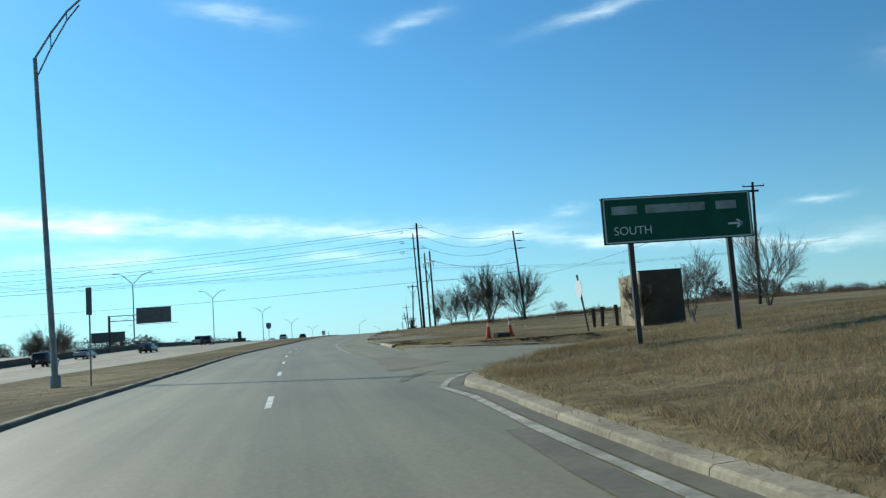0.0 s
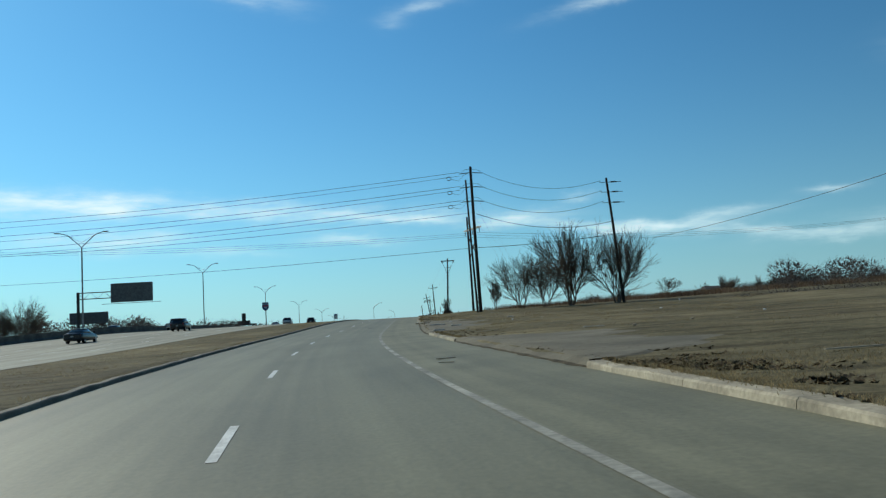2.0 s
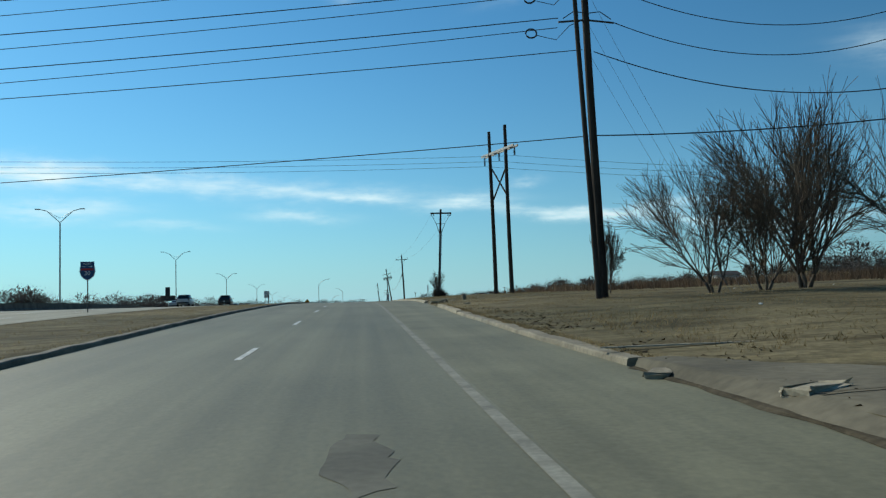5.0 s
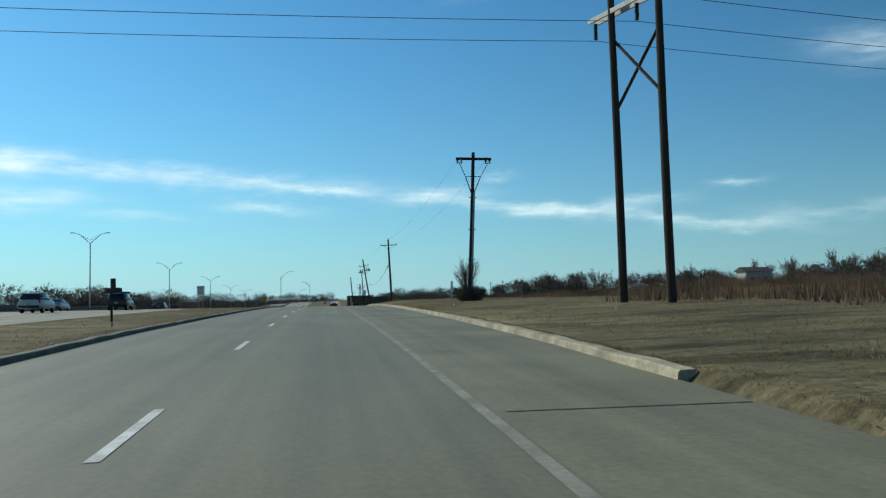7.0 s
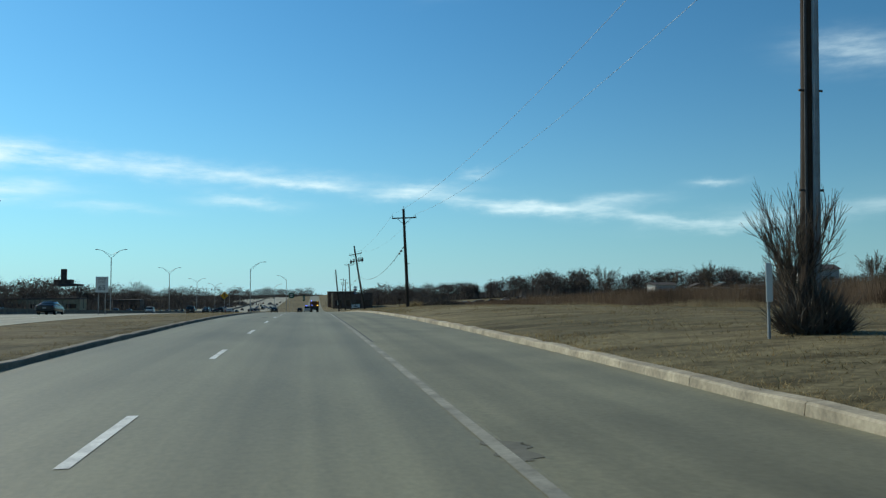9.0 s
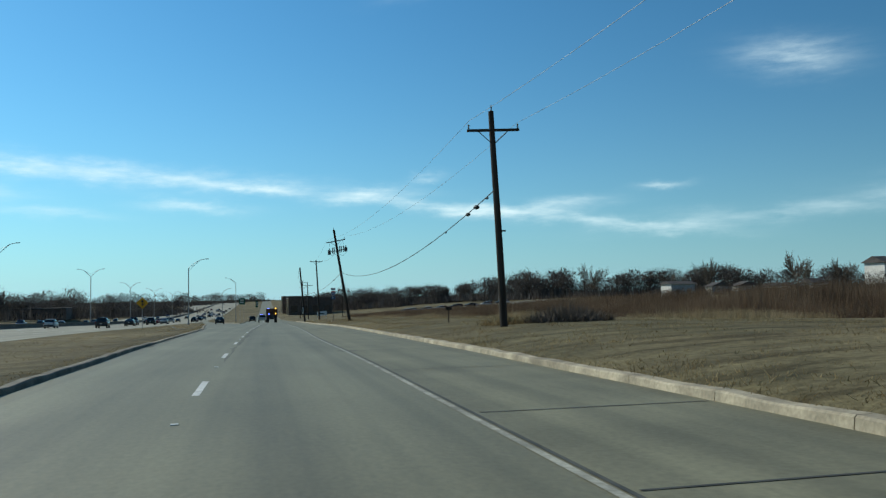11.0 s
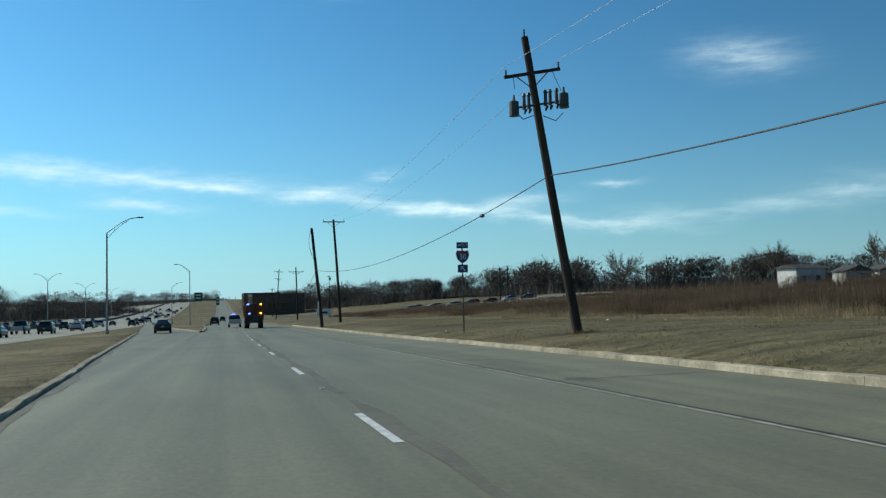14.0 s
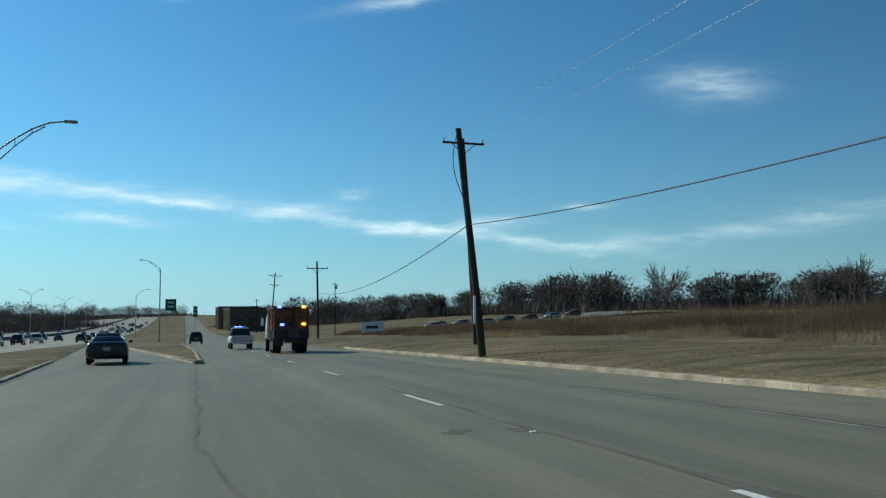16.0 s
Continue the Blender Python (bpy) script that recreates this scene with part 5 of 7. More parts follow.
def stop_sign(x, y):
    t = sign_post("stop_sign", x, y, "leaning pale back of an octagonal sign on a dark post")
    h = 4.35 - ground_z(x, y)
    part("post", rod(bmesh.new(), (0.5, 0, -0.2), (0.1, 0, h), 0.05, seg=8), DARK_STEEL, t)
    bm = bmesh.new()
    bmesh.ops.create_cone(bm, cap_ends=True, segments=8, radius1=0.5, radius2=0.5, depth=0.02,
                          matrix=Matrix.Translation((0.12, -0.07, h - 0.75)) @ Matrix.Rotation(radians(97), 4, "Z") @ Matrix.Rotation(radians(90), 4, "X") @ Matrix.Rotation(radians(22.5), 4, "Z"))
    part("sign_panel", bm, SIGN_WHITE, t)


stop_sign(10.0, 43.2)


def gantry():
    t = thing("sign_gantry", pose(-80, 253, road_z(253)), "dark steel cantilever gantry carrying the back of a freeway sign", "sign gantry")
    part("post", rod(bmesh.new(), (0, 0, 0), (0, 0, 10.9), 0.4, 0.35, 12), DARK_STEEL, t)
    for z in (9.2, 10.7):
        for y in (-0.5, 0.5):
            part("chord", rod(bmesh.new(), (0, y, z), (16, y, z), 0.09, seg=6), DARK_STEEL, t)
    for k in range(10):
        part("web", rod(bmesh.new(), (k * 1.6, -0.5, 9.2 if k % 2 else 10.7), (k * 1.6 + 1.6, -0.5, 10.7 if k % 2 else 9.2), 0.05, seg=5), DARK_STEEL, t)
    part("sign_panel", panel(10.0, 4.6, (13, -0.75, 10.3), None, 0.12), SIGN_BACK, t, "dark back of a freeway sign")
    part("walkway", box(bmesh.new(), (14, 0.7, 0.08), (13, -1.1, 7.7)), STEEL, t)
    t2 = thing("freeway_sign", pose(-113, 340, road_z(340)), "dark back of a large sign beyond the freeway", "road sign")
    part("sign_panel", panel(13, 4.0, (5, 0, 8.6), None, 0.15), SIGN_BACK, t2)
    for x in (0, 10):
        part("post", rod(bmesh.new(), (x, 0.2, 0), (x, 0.2, 8.6), 0.2, seg=8), DARK_STEEL, t2)


gantry()


# ---------------------------------------------------------------- trees, weeds and grass
def tint_by_island(m, lo=0.7, hi=1.3):
    """Vary the value of every loose piece of a mesh."""
    nt = m.node_tree
    b = nt.nodes["Principled BSDF"]
    link = b.inputs["Base Color"].links[0]
    src = link.from_socket
    geo, mr, hsv = nt.nodes.new("ShaderNodeNewGeometry"), nt.nodes.new("ShaderNodeMapRange"), nt.nodes.new("ShaderNodeHueSaturation")
    mr.inputs["To Min"].default_value, mr.inputs["To Max"].default_value = lo, hi
    nt.links.new(geo.outputs["Random Per Island"], mr.inputs["Value"])
    nt.links.new(mr.outputs[0], hsv.inputs["Value"])
    nt.links.new(src, hsv.inputs["Color"])
    nt.links.new(hsv.outputs[0], b.inputs["Base Color"])


def let_light_through(m, share=0.45):
    """Thin stems and blades: part of the light that falls on one side leaves by the other."""
    nt = m.node_tree
    b = nt.nodes["Principled BSDF"]
    out = nt.nodes["Material Output"]
    tr, mx = nt.nodes.new("ShaderNodeBsdfTranslucent"), nt.nodes.new("ShaderNodeMixShader")
    nt.links.new(b.inputs["Base Color"].links[0].from_socket, tr.inputs["Color"])
    mx.inputs[0].default_value = share
    nt.links.new(b.outputs[0], mx.inputs[1])
    nt.links.new(tr.outputs[0], mx.inputs[2])
    nt.links.new(mx.outputs[0], out.inputs["Surface"])


for m in (TUFT, WEED, PALE_GRASS, SHRUB, EVERGREEN):
    tint_by_island(m, 0.78, 1.22)
    let_light_through(m, 0.16 if m in (SHRUB, EVERGREEN) else 0.36)


def bare_mesh(name, points, faces):
    """A mesh from arrays of points and of faces with equally many corners."""
    me = bpy.data.meshes.new(name)
    n, c = faces.shape
    me.vertices.add(len(points))
    me.vertices.foreach_set("co", np.ascontiguousarray(points, np.float32).ravel())
    me.loops.add(n * c)
    me.loops.foreach_set("vertex_index", np.ascontiguousarray(faces, np.int32).ravel())
    me.polygons.add(n)
    me.polygons.foreach_set("loop_start", np.arange(n, dtype=np.int32) * c)
    me.update(calc_edges=True)
    return me


def sticks(name, segs, mat, parent, label):
    """Three-sided tapered sticks, one a row of (foot, head, radius, radius)."""
    s = np.array(segs)
    a, b = s[:, 0:3], s[:, 3:6]
    d = b - a
    d /= np.linalg.norm(d, axis=1)[:, None] + 1e-9
    side = np.cross(d, np.where(np.abs(d[:, 2:3]) > 0.9, [[1.0, 0, 0]], [[0, 0, 1.0]]))
    side /= np.linalg.norm(side, axis=1)[:, None] + 1e-9
    up = np.cross(side, d)
    v = np.zeros((len(s), 6, 3))
    for k in range(3):
        o = side * math.cos(k * 2.0944) + up * math.sin(k * 2.0944)
        v[:, k], v[:, 3 + k] = a + o * s[:, 6:7], b + o * s[:, 7:8]
    f = np.array([[0, 1, 4, 3], [1, 2, 5, 4], [2, 0, 3, 5]])
    faces = (np.arange(len(s))[:, None, None] * 6 + f[None]).reshape(-1, 4)
    me = bare_mesh(name, v.reshape(-1, 3), faces)
    me.materials.append(mat)
    ob = new(name, me)
    ob.parent = parent
    ob["label"] = label
    return ob


def bare_tree_meshes(seed, height, spread, stems, depth=5, twig=0.014):
    """Trunks and crown of a leafless tree, foot at the origin: stems that fan out and fork again and again into fine twigs."""
    rng = random.Random(seed)
    wood, limbs, fine = bmesh.new(), [], []
    levels = depth + (1 if stems < 3 else 0)

    def turned(d, angle):
        side = d.cross(Vector((rng.uniform(-1, 1), rng.uniform(-1, 1), rng.uniform(-1, 1))))
        side = side.normalized() if side.length > 1e-3 else Vector((1, 0, 0))
        return (d * math.cos(angle) + side * math.sin(angle) + Vector((0, 0, 0.05))).normalized()

    def grow(p, d, length, r, level):
        bend = turned(d, rng.uniform(0.02, 0.16))
        m, e = p + d * length * 0.5, p + d * length * 0.5 + bend * length * 0.5
        rows = limbs if level > 2 else fine
        rows.append((*p, *m, r, r * 0.86))
        rows.append((*m, *e, r * 0.86, r * 0.7))
        if level == 0:
            return
        for k in range(3 if level in (levels - 1, levels - 3) or rng.random() < 0.35 else 2):
            grow(e if k < 2 else m, turned(bend, rng.uniform(0.14, 0.46)), length * rng.uniform(0.66, 0.92), max(twig * 0.55, r * 0.68), level - 1)
        for k in range(2 if level > 2 else 1):
            grow(p.lerp(m, rng.uniform(0.4, 1)), turned(bend, rng.uniform(0.5, 1.0)), length * rng.uniform(0.55, 0.85), max(twig * 0.5, r * 0.5), max(0, min(level - 2, 2)))

    for k in range(stems):
        a = k / stems * 6.28 + rng.uniform(-0.5, 0.5)
        tilt = rng.uniform(0.0, 0.08) if stems == 1 else rng.uniform(0.10, 0.34) * spread
        foot = Vector((math.cos(a), math.sin(a), 0)) * (0 if stems == 1 else 0.025 * height)
        d = Vector((math.cos(a) * math.sin(tilt), math.sin(a) * math.sin(tilt), math.cos(tilt)))
        r = height * (0.020 if stems == 1 else 0.012)
        fork = foot + d * height * (0.2 if stems == 1 else rng.uniform(0.06, 0.13))
        pipe(wood, [foot - d * 0.4, foot.lerp(fork, 0.5) + Vector((rng.uniform(-1, 1), rng.uniform(-1, 1), 0)) * 0.006 * height, fork], r, 8, r * 0.8)
        for _ in range(4 if stems < 3 else 3):
            grow(fork, turned(d, rng.uniform(0.12, 0.62) * (0.6 + 0.5 * spread)), height * rng.uniform(0.16, 0.22), r * 0.62, levels)
    # bring the crown to its height and width
    q = np.array(limbs + fine)
    top, wide = np.percentile(q[:, 5], 99.5), np.percentile(np.hypot(q[:, 3], q[:, 4]), 97)
    sz, sx = height / top, height * 0.44 * spread / wide
    for row in (limbs, fine):
        g = np.array(row)
        for c in (0, 3):
            f = np.clip(g[:, c + 2] / (0.22 * height), 0, 1)
            g[:, c] *= 1 + (sx - 1) * f
            g[:, c + 1] *= 1 + (sx - 1) * f
            g[:, c + 2] *= 1 + (sz - 1) * f
        row[:] = g.tolist()
    return wood, limbs + fine


def bare_tree(x, y, seed, height, spread, stems, label, depth=5, twig=0.014, turn=0.0):
    t = thing("bare_tree", pose(x, y, ground_z(x, y), 0, 0, turn), label, "tree", "bare winter trees")
    wood, segs = bare_tree_meshes(seed, height, spread, stems, depth, twig)
    part("trunk", wood, BARK, t)
    sticks("twig_crown", segs, BARK, t, "leafless crown of forked limbs and fine twigs")
    return t


bare_tree(12.3, 151.0, 3, 7.0, 1.35, 3, "leafless low tree with several slim trunks in the field", 5, 0.011)
bare_tree(15.4, 151.8, 8, 7.2, 1.3, 3, "leafless slim tree in the field beside its neighbours", 5, 0.011)
bare_tree(19.5, 155.0, 5, 10.6, 1.2, 6, "leafless vase-shaped tree with many rising stems", 4, 0.014)
bare_tree(24.3, 149.8, 9, 9.6, 1.3, 4, "leafless spreading tree beside a dark wooden pole", 5, 0.010)
bare_tree(31.0, 150.8, 12, 2.8, 1.9, 1, "small leafless tree bent over by the wind", 4, 0.012)
bare_tree(10.0, 160.5, 17, 4.2, 0.5, 2, "thin leafless sapling beside a tall pole", 4, 0.015)
bare_tree(22.6, 61, 21, 5.0, 1.2, 2, "leafless tree behind a masonry enclosure", 4, 0.013)
bare_tree(37.0, 79, 23, 7.6, 1.45, 3, "leafless spreading tree behind a masonry enclosure", 5, 0.013)
bare_tree(13.55, 44.6, 27, 2.7, 0.75, 2, "thin leafless bush leaning on a masonry enclosure", 4, 0.012)
bare_tree(7.4, 225.9, 31, 3.5, 0.8, 4, "leafless shrub grown up round a pole", 4, 0.006)
far_tree = bare_tree(112, 330, 33, 8.0, 1.1, 1, "leafless tree on the skyline beyond the field", 4, 0.04)
for x, y, s, r in ((128, 372, 1.0, 40), (138, 392, 1.15, 90), (100, 300, 0.7, 150), (170, 470, 1.2, 10), (196, 520, 1.35, 70), (185, 600, 1.3, 200), (205, 655, 1.4, 260), (172, 655, 2.1, 320), (240, 585, 2.2, 30), (205, 600, 2.0, 100), (285, 540, 2.3, 170), (225, 470, 1.9, 250), (84, 262, 0.42, 20), (100, 268, 0.5, 120)):
    c = copy_thing(far_tree, pose(x, y, ground_z(x, y), 0, 0, r))
    c.scale = (s, s, s)
left_tree = bare_tree(-121, 318, 41, 14.0, 1.3, 2, "large leafless tree beyond the freeway", 4, 0.03)
for x, y, s, r in ((-112, 300, 0.8, 60), (-131, 326, 0.9, 130), (-118, 443, 0.75, 10), (-108, 436, 0.6, 200), (-126, 452, 0.65, 290)):
    c = copy_thing(left_tree, pose(x, y, ground_z(x, y), 0, 0, r))
    c.scale = (s, s, s * 0.9)


def blades(name, mat, spots, label, category):
    """Loose triangles: each spot is (x, y, z, dx, dy, height, width, angle)."""
    s = np.array(spots)
    n = len(s)
    v = np.zeros((n, 3, 3))
    ca, sa = np.cos(s[:, 7]), np.sin(s[:, 7])
    v[:, 0] = np.stack([s[:, 0] - ca * s[:, 6], s[:, 1] - sa * s[:, 6], s[:, 2]], 1)
    v[:, 1] = np.stack([s[:, 0] + ca * s[:, 6], s[:, 1] + sa * s[:, 6], s[:, 2]], 1)
    v[:, 2] = np.stack([s[:, 0] + s[:, 3], s[:, 1] + s[:, 4], s[:, 2] + s[:, 5]], 1)
    me = bare_mesh(name, v.reshape(-1, 3), np.arange(3 * n).reshape(n, 3))
    me.materials.append(mat)
    return tagged(new(name, me), label, category, kind="stuff")


RNG = random.Random(11)
# heights over a coarse net, to place thousands of stems quickly
GX, GY = np.arange(-40, 330, 2.0), np.arange(-20, 760, 4.0)
GZ = np.array([[ground_z(x, y) for x in GX] for y in GY])


def fast_z(x, y):
    i, j = min(max((y - GY[0]) / 4.0, 0), len(GY) - 1.01), min(max((x - GX[0]) / 2.0, 0), len(GX) - 1.01)
    a, b = int(i), int(j)
    f, g = i - a, j - b
    return float((GZ[a, b] * (1 - g) + GZ[a, b + 1] * g) * (1 - f) + (GZ[a + 1, b] * (1 - g) + GZ[a + 1, b + 1] * g) * f)


def weeds():
    spots = []
    while len(spots) < 300000:
        y = RNG.uniform(178, 600)
        near = float(np.interp(y, [178, 215, 300, 352, 420, 480, 600], [62, 50, 40, 35, 34, 30, 24]))
        d = near + abs(RNG.gauss(0, 1)) * 20 + 3.0 * noise.noise((y * 0.15, 0, 0)) + 8.0 * noise.noise((y * 0.04, 5, 0))
        if RNG.random() < 0.25:
            d = near + RNG.uniform(0, 130)
        x = right_x(y) + d
        k = noise.noise((x * 0.07, y * 0.07, 7))
        if k < -0.3:
            continue
        h = (float(np.interp(y, [190, 230, 262, 380, 430, 520], [1.0, 1.6, 2.9, 2.9, 2.3, 1.6])) + 0.7 * k + 0.008 * min(60, d - near)) * (0.95 + 0.55 * noise.noise((x * 0.035, y * 0.05, 21)) + 0.3 * noise.noise((x * 0.2, y * 0.2, 5))) * RNG.uniform(0.6, 1.15) * min(1, 0.4 + (d - near + 3) / 12)
        z = fast_z(x, y)
        for _ in range(4):
            a = RNG.uniform(0, 6.28)
            spots.append((x + RNG.gauss(0, 0.3), y + RNG.gauss(0, 0.3), z, RNG.gauss(0, 0.55), RNG.gauss(0, 0.55), max(0.2, h * (1.05 - 0.75 * RNG.random() ** 1.6)), RNG.uniform(0.008, 0.035), a))
    blades("weeds", WEED, spots, "tall reddish-brown dead weeds covering the field", "weeds")
    spots = []
    while len(spots) < 56000:
        y = RNG.uniform(200, 520)
        near = float(np.interp(y, [178, 215, 300, 352, 420, 480, 600], [62, 50, 40, 35, 34, 30, 24]))
        x = right_x(y) + near + RNG.gauss(-1.5, 4.0) + 3.0 * noise.noise((y * 0.15, 0, 0)) + 8.0 * noise.noise((y * 0.04, 5, 0))
        k = noise.noise((x * 0.12, y * 0.06, 12))
        if k < -0.04:
            continue
        z, h = fast_z(x, y), RNG.uniform(0.4, 1.0) * (0.7 + 1.6 * k)
        for _ in range(10):
            spots.append((x + RNG.gauss(0, 0.25), y + RNG.gauss(0, 0.25), z, RNG.gauss(0, 0.2), RNG.gauss(0, 0.2), h * RNG.uniform(0.6, 1.1), RNG.uniform(0.012, 0.03), RNG.uniform(0, 6.28)))
    blades("bunch_grass", PALE_GRASS, spots, "pale tan bunch grass along the edge of the weeds", "grass")
    spots = []
    for _ in range(14000):
        y = RNG.uniform(160, 215)
        x = right_x(y) + RNG.uniform(14, 75) + 6 * noise.noise((y * 0.1, 2, 0))
        if y < 176 and x < 34:
            continue
        spots.append((x, y, fast_z(x, y), RNG.gauss(0, 0.15), RNG.gauss(0, 0.15), RNG.uniform(0.3, 1.0), RNG.uniform(0.03, 0.07), RNG.uniform(0, 6.28)))
    blades("brush", WEED, spots, "low brown brush on the crest of the field", "brush")


weeds()


def grass():
    spots = []
    while len(spots) < 260000:
        y = RNG.uniform(2, 430) if RNG.random() > 0.3 else RNG.uniform(4, 60)
        d = 0.4 + RNG.random() ** 1.7 * 26
        x = right_x(y) + d
        if y < 60 and along(SIDE_NEAR, x) - 0.45 < y < along(SIDE_FAR, x) + 0.45:
            continue
        if d < 4.2 and any(a < y < b for a, b, _ in APRONS):
            continue
        k = noise.noise((x * 0.35, y * 0.22, 1)) + 0.5 * noise.noise((x * 1.3, y * 1.1, 4))
        bank = y < 30
        if k < -0.25 + RNG.uniform(-0.3, 0.3) - (0.4 if bank else 0):
            continue
        z = fast_z(x, y) if not 14 < y < 56 else ground_z(x, y)
        for _ in range(5):
            a = RNG.uniform(0, 6.28)
            h = RNG.uniform(0.03, 0.075) * (1.2 if bank else 1.0) * (1.3 + k)
            spots.append((x + RNG.gauss(0, 0.12), y + RNG.gauss(0, 0.12), z - 0.02, RNG.gauss(0, 0.07), RNG.gauss(0, 0.07), h, RNG.uniform(0.003, 0.009) if y < 90 else RNG.uniform(0.006, 0.018), a))
    bank_spots = []
    while len(bank_spots) < 90000:
        y = RNG.uniform(1, 28)
        x = right_x(y) + 0.7 + RNG.random() ** 1.3 * 24
        k = noise.noise((x * 0.22, y * 0.3, 15)) + 0.4 * noise.noise((x * 1.1, y * 1.2, 6))
        if y > along(SIDE_NEAR, x) - 0.6 or k < -0.12 + RNG.uniform(-0.2, 0.2):
            continue
        z = ground_z(x, y)
        for _ in range(6):
            bank_spots.append((x + RNG.gauss(0, 0.1), y + RNG.gauss(0, 0.1), z - 0.02, RNG.gauss(0, 0.09), RNG.gauss(0, 0.09), RNG.uniform(0.05, 0.15) * (1 + 0.6 * k), RNG.uniform(0.004, 0.010), RNG.uniform(0, 6.28)))
    blades("bank_grass", PALE_GRASS, bank_spots, "pale golden dry grass standing thick on the bank", "grass")
    blades("verge_grass", TUFT, spots, "short dry tan grass tufts on the verge", "grass")
    # ragged grass that grows over the back of the kerb
    edge_spots = []
    while len(edge_spots) < 42000:
        y = RNG.uniform(48, 420)
        if any(a < y < b for a, b, _ in APRONS) or 158 < y < 171:
            continue
        k = noise.noise((y * 0.55, 3, 2)) + 0.6 * noise.noise((y * 2.1, 8, 2))
        x = right_x(y) + 0.36 - 0.16 * max(0, k) + abs(RNG.gauss(0, 0.09))
        if k < -0.25:
            continue
        for _ in range(4):
            edge_spots.append((x + RNG.gauss(0, 0.05), y + RNG.gauss(0, 0.08), road_z(y) + 0.10, RNG.gauss(-0.02, 0.05), RNG.gauss(0, 0.05), RNG.uniform(0.04, 0.10) * (1 + 0.8 * max(0, k)), RNG.uniform(0.005, 0.014), RNG.uniform(0, 6.28)))
    blades("kerb_grass", TUFT, edge_spots, "ragged dry grass creeping over the back of the kerb", "grass")
    spots = []
    for _ in range(26000):
        y = RNG.uniform(10, 440)
        l, f = left_x(y) - 0.35, fway_x(y) + 0.6
        x = l - RNG.random() ** 1.5 * (l - f)
        z = road_z(y) + (0.11 if x > l - 0.6 else 0.02)
        if noise.noise((x * 0.4, y * 0.25, 5)) < -0.15:
            continue
        for _ in range(3):
            spots.append((x + RNG.gauss(0, 0.1), y + RNG.gauss(0, 0.1), z, RNG.gauss(0, 0.05), RNG.gauss(0, 0.05), RNG.uniform(0.03, 0.07), RNG.uniform(0.004, 0.012), RNG.uniform(0, 6.28)))
    blades("median_grass", TUFT, spots, "short dry tan grass tufts on the median", "grass")


grass()


def treeline(name, line, count, h0, h1, label, mat=None, wide=18, dens=260):
    """A wood: each crown is a dome of twig blades, thick inside and thin towards its rim, over a skirt of undergrowth."""
    g = np.random.default_rng(len(label) + count)
    all_rows = []
    seg = [Vector((*p, 0)) for p in line]
    lens = [(b - a).length for a, b in zip(seg, seg[1:])]
    total = sum(lens)
    for i in range(count):
        s = (i + RNG.random()) / count * total
        k = 0
        while s > lens[k]:
            s -= lens[k]
            k += 1
        c = seg[k].lerp(seg[k + 1], s / lens[k]) + Vector((RNG.gauss(0, wide * 0.4), RNG.gauss(0, wide), 0))
        z = ground_z(c.x, c.y)
        h = RNG.uniform(h0, h1) * (1.0 + 0.3 * noise.noise((c.x * 0.02, c.y * 0.02, 9)))
        h *= RNG.choice((0.72, 0.85, 1.0, 1.0, 1.12))
        r = h * RNG.uniform(0.5, 0.8)
        n = dens * 9
        core = g.random(n) < 0.34
        a, u = g.uniform(0, 6.283, n), g.uniform(-0.95, 1, n)
        rr = np.where(core, 0.74 * g.random(n) ** 0.4, 0.45 + 0.55 * g.random(n) ** 0.6)
        lump = 1 + 0.14 * np.sin(a * 3 + i) * np.sin(u * 4 + i * 2)
        q = np.sqrt(1 - u * u) * rr * lump
        size = np.where(core, 1.5, 1.15 - 0.45 * rr)
        row = np.stack([c.x + r * q * np.cos(a), c.y + r * q * np.sin(a), z + h * 0.50 + h * 0.45 * u * rr * lump - 0.2,
                        (np.cos(a) * q + g.normal(0, 0.55, n)) * h * 0.055 * size, (np.sin(a) * q + g.normal(0, 0.55, n)) * h * 0.055 * size,
                        (0.2 + 0.6 * u * rr + g.normal(0, 0.4, n)) * h * 0.06 * size, np.where(core, g.uniform(0.12, 0.36, n), g.uniform(0.012, 0.050, n)) * h / 12, g.uniform(0, 3.14, n)], 1)
        m = dens
        skirt = np.stack([g.normal(c.x, r, m), g.normal(c.y, r, m), np.full(m, z - 0.2), g.normal(0, 1.0, m), g.normal(0, 1.0, m),
                          g.uniform(0.1, 0.42, m) * h, g.uniform(0.1, 0.4, m) * h / 12, g.uniform(0, 3.14, m)], 1)
        all_rows += [row, skirt]
    blades(name, mat or SHRUB, np.concatenate(all_rows), label, "trees")


treeline("far_woods", [(380, 450), (262, 590), (180, 668), (118, 770), (70, 860)], 190, 11.6, 15.2, "dark band of leafless winter trees beyond the weed field", dens=235)
treeline("far_woods", [(128, 290), (140, 330), (168, 410), (240, 470), (330, 500)], 80, 6.0, 11.0, "low dark leafless trees on the skyline beyond the field", dens=180)
treeline("far_woods", [(-150, 330), (-128, 470), (-112, 600), (-95, 760), (-50, 1000)], 150, 9, 14, "dark band of trees beyond the freeway", dens=170)
treeline("far_woods", [(-300, 500), (-200, 800), (-60, 1300), (40, 1750)], 150, 10, 16, "distant dark trees on the horizon", dens=105, wide=40)
treeline("far_woods", [(62, 880), (90, 1100), (125, 1500), (180, 1800)], 90, 9, 14, "distant dark trees beside the far road", dens=90, wide=25)
treeline("hedge", [(122, 408), (150, 411)], 14, 3.6, 5.0, "overgrown leafless hedge in front of a long low house", wide=1.5, dens=110)
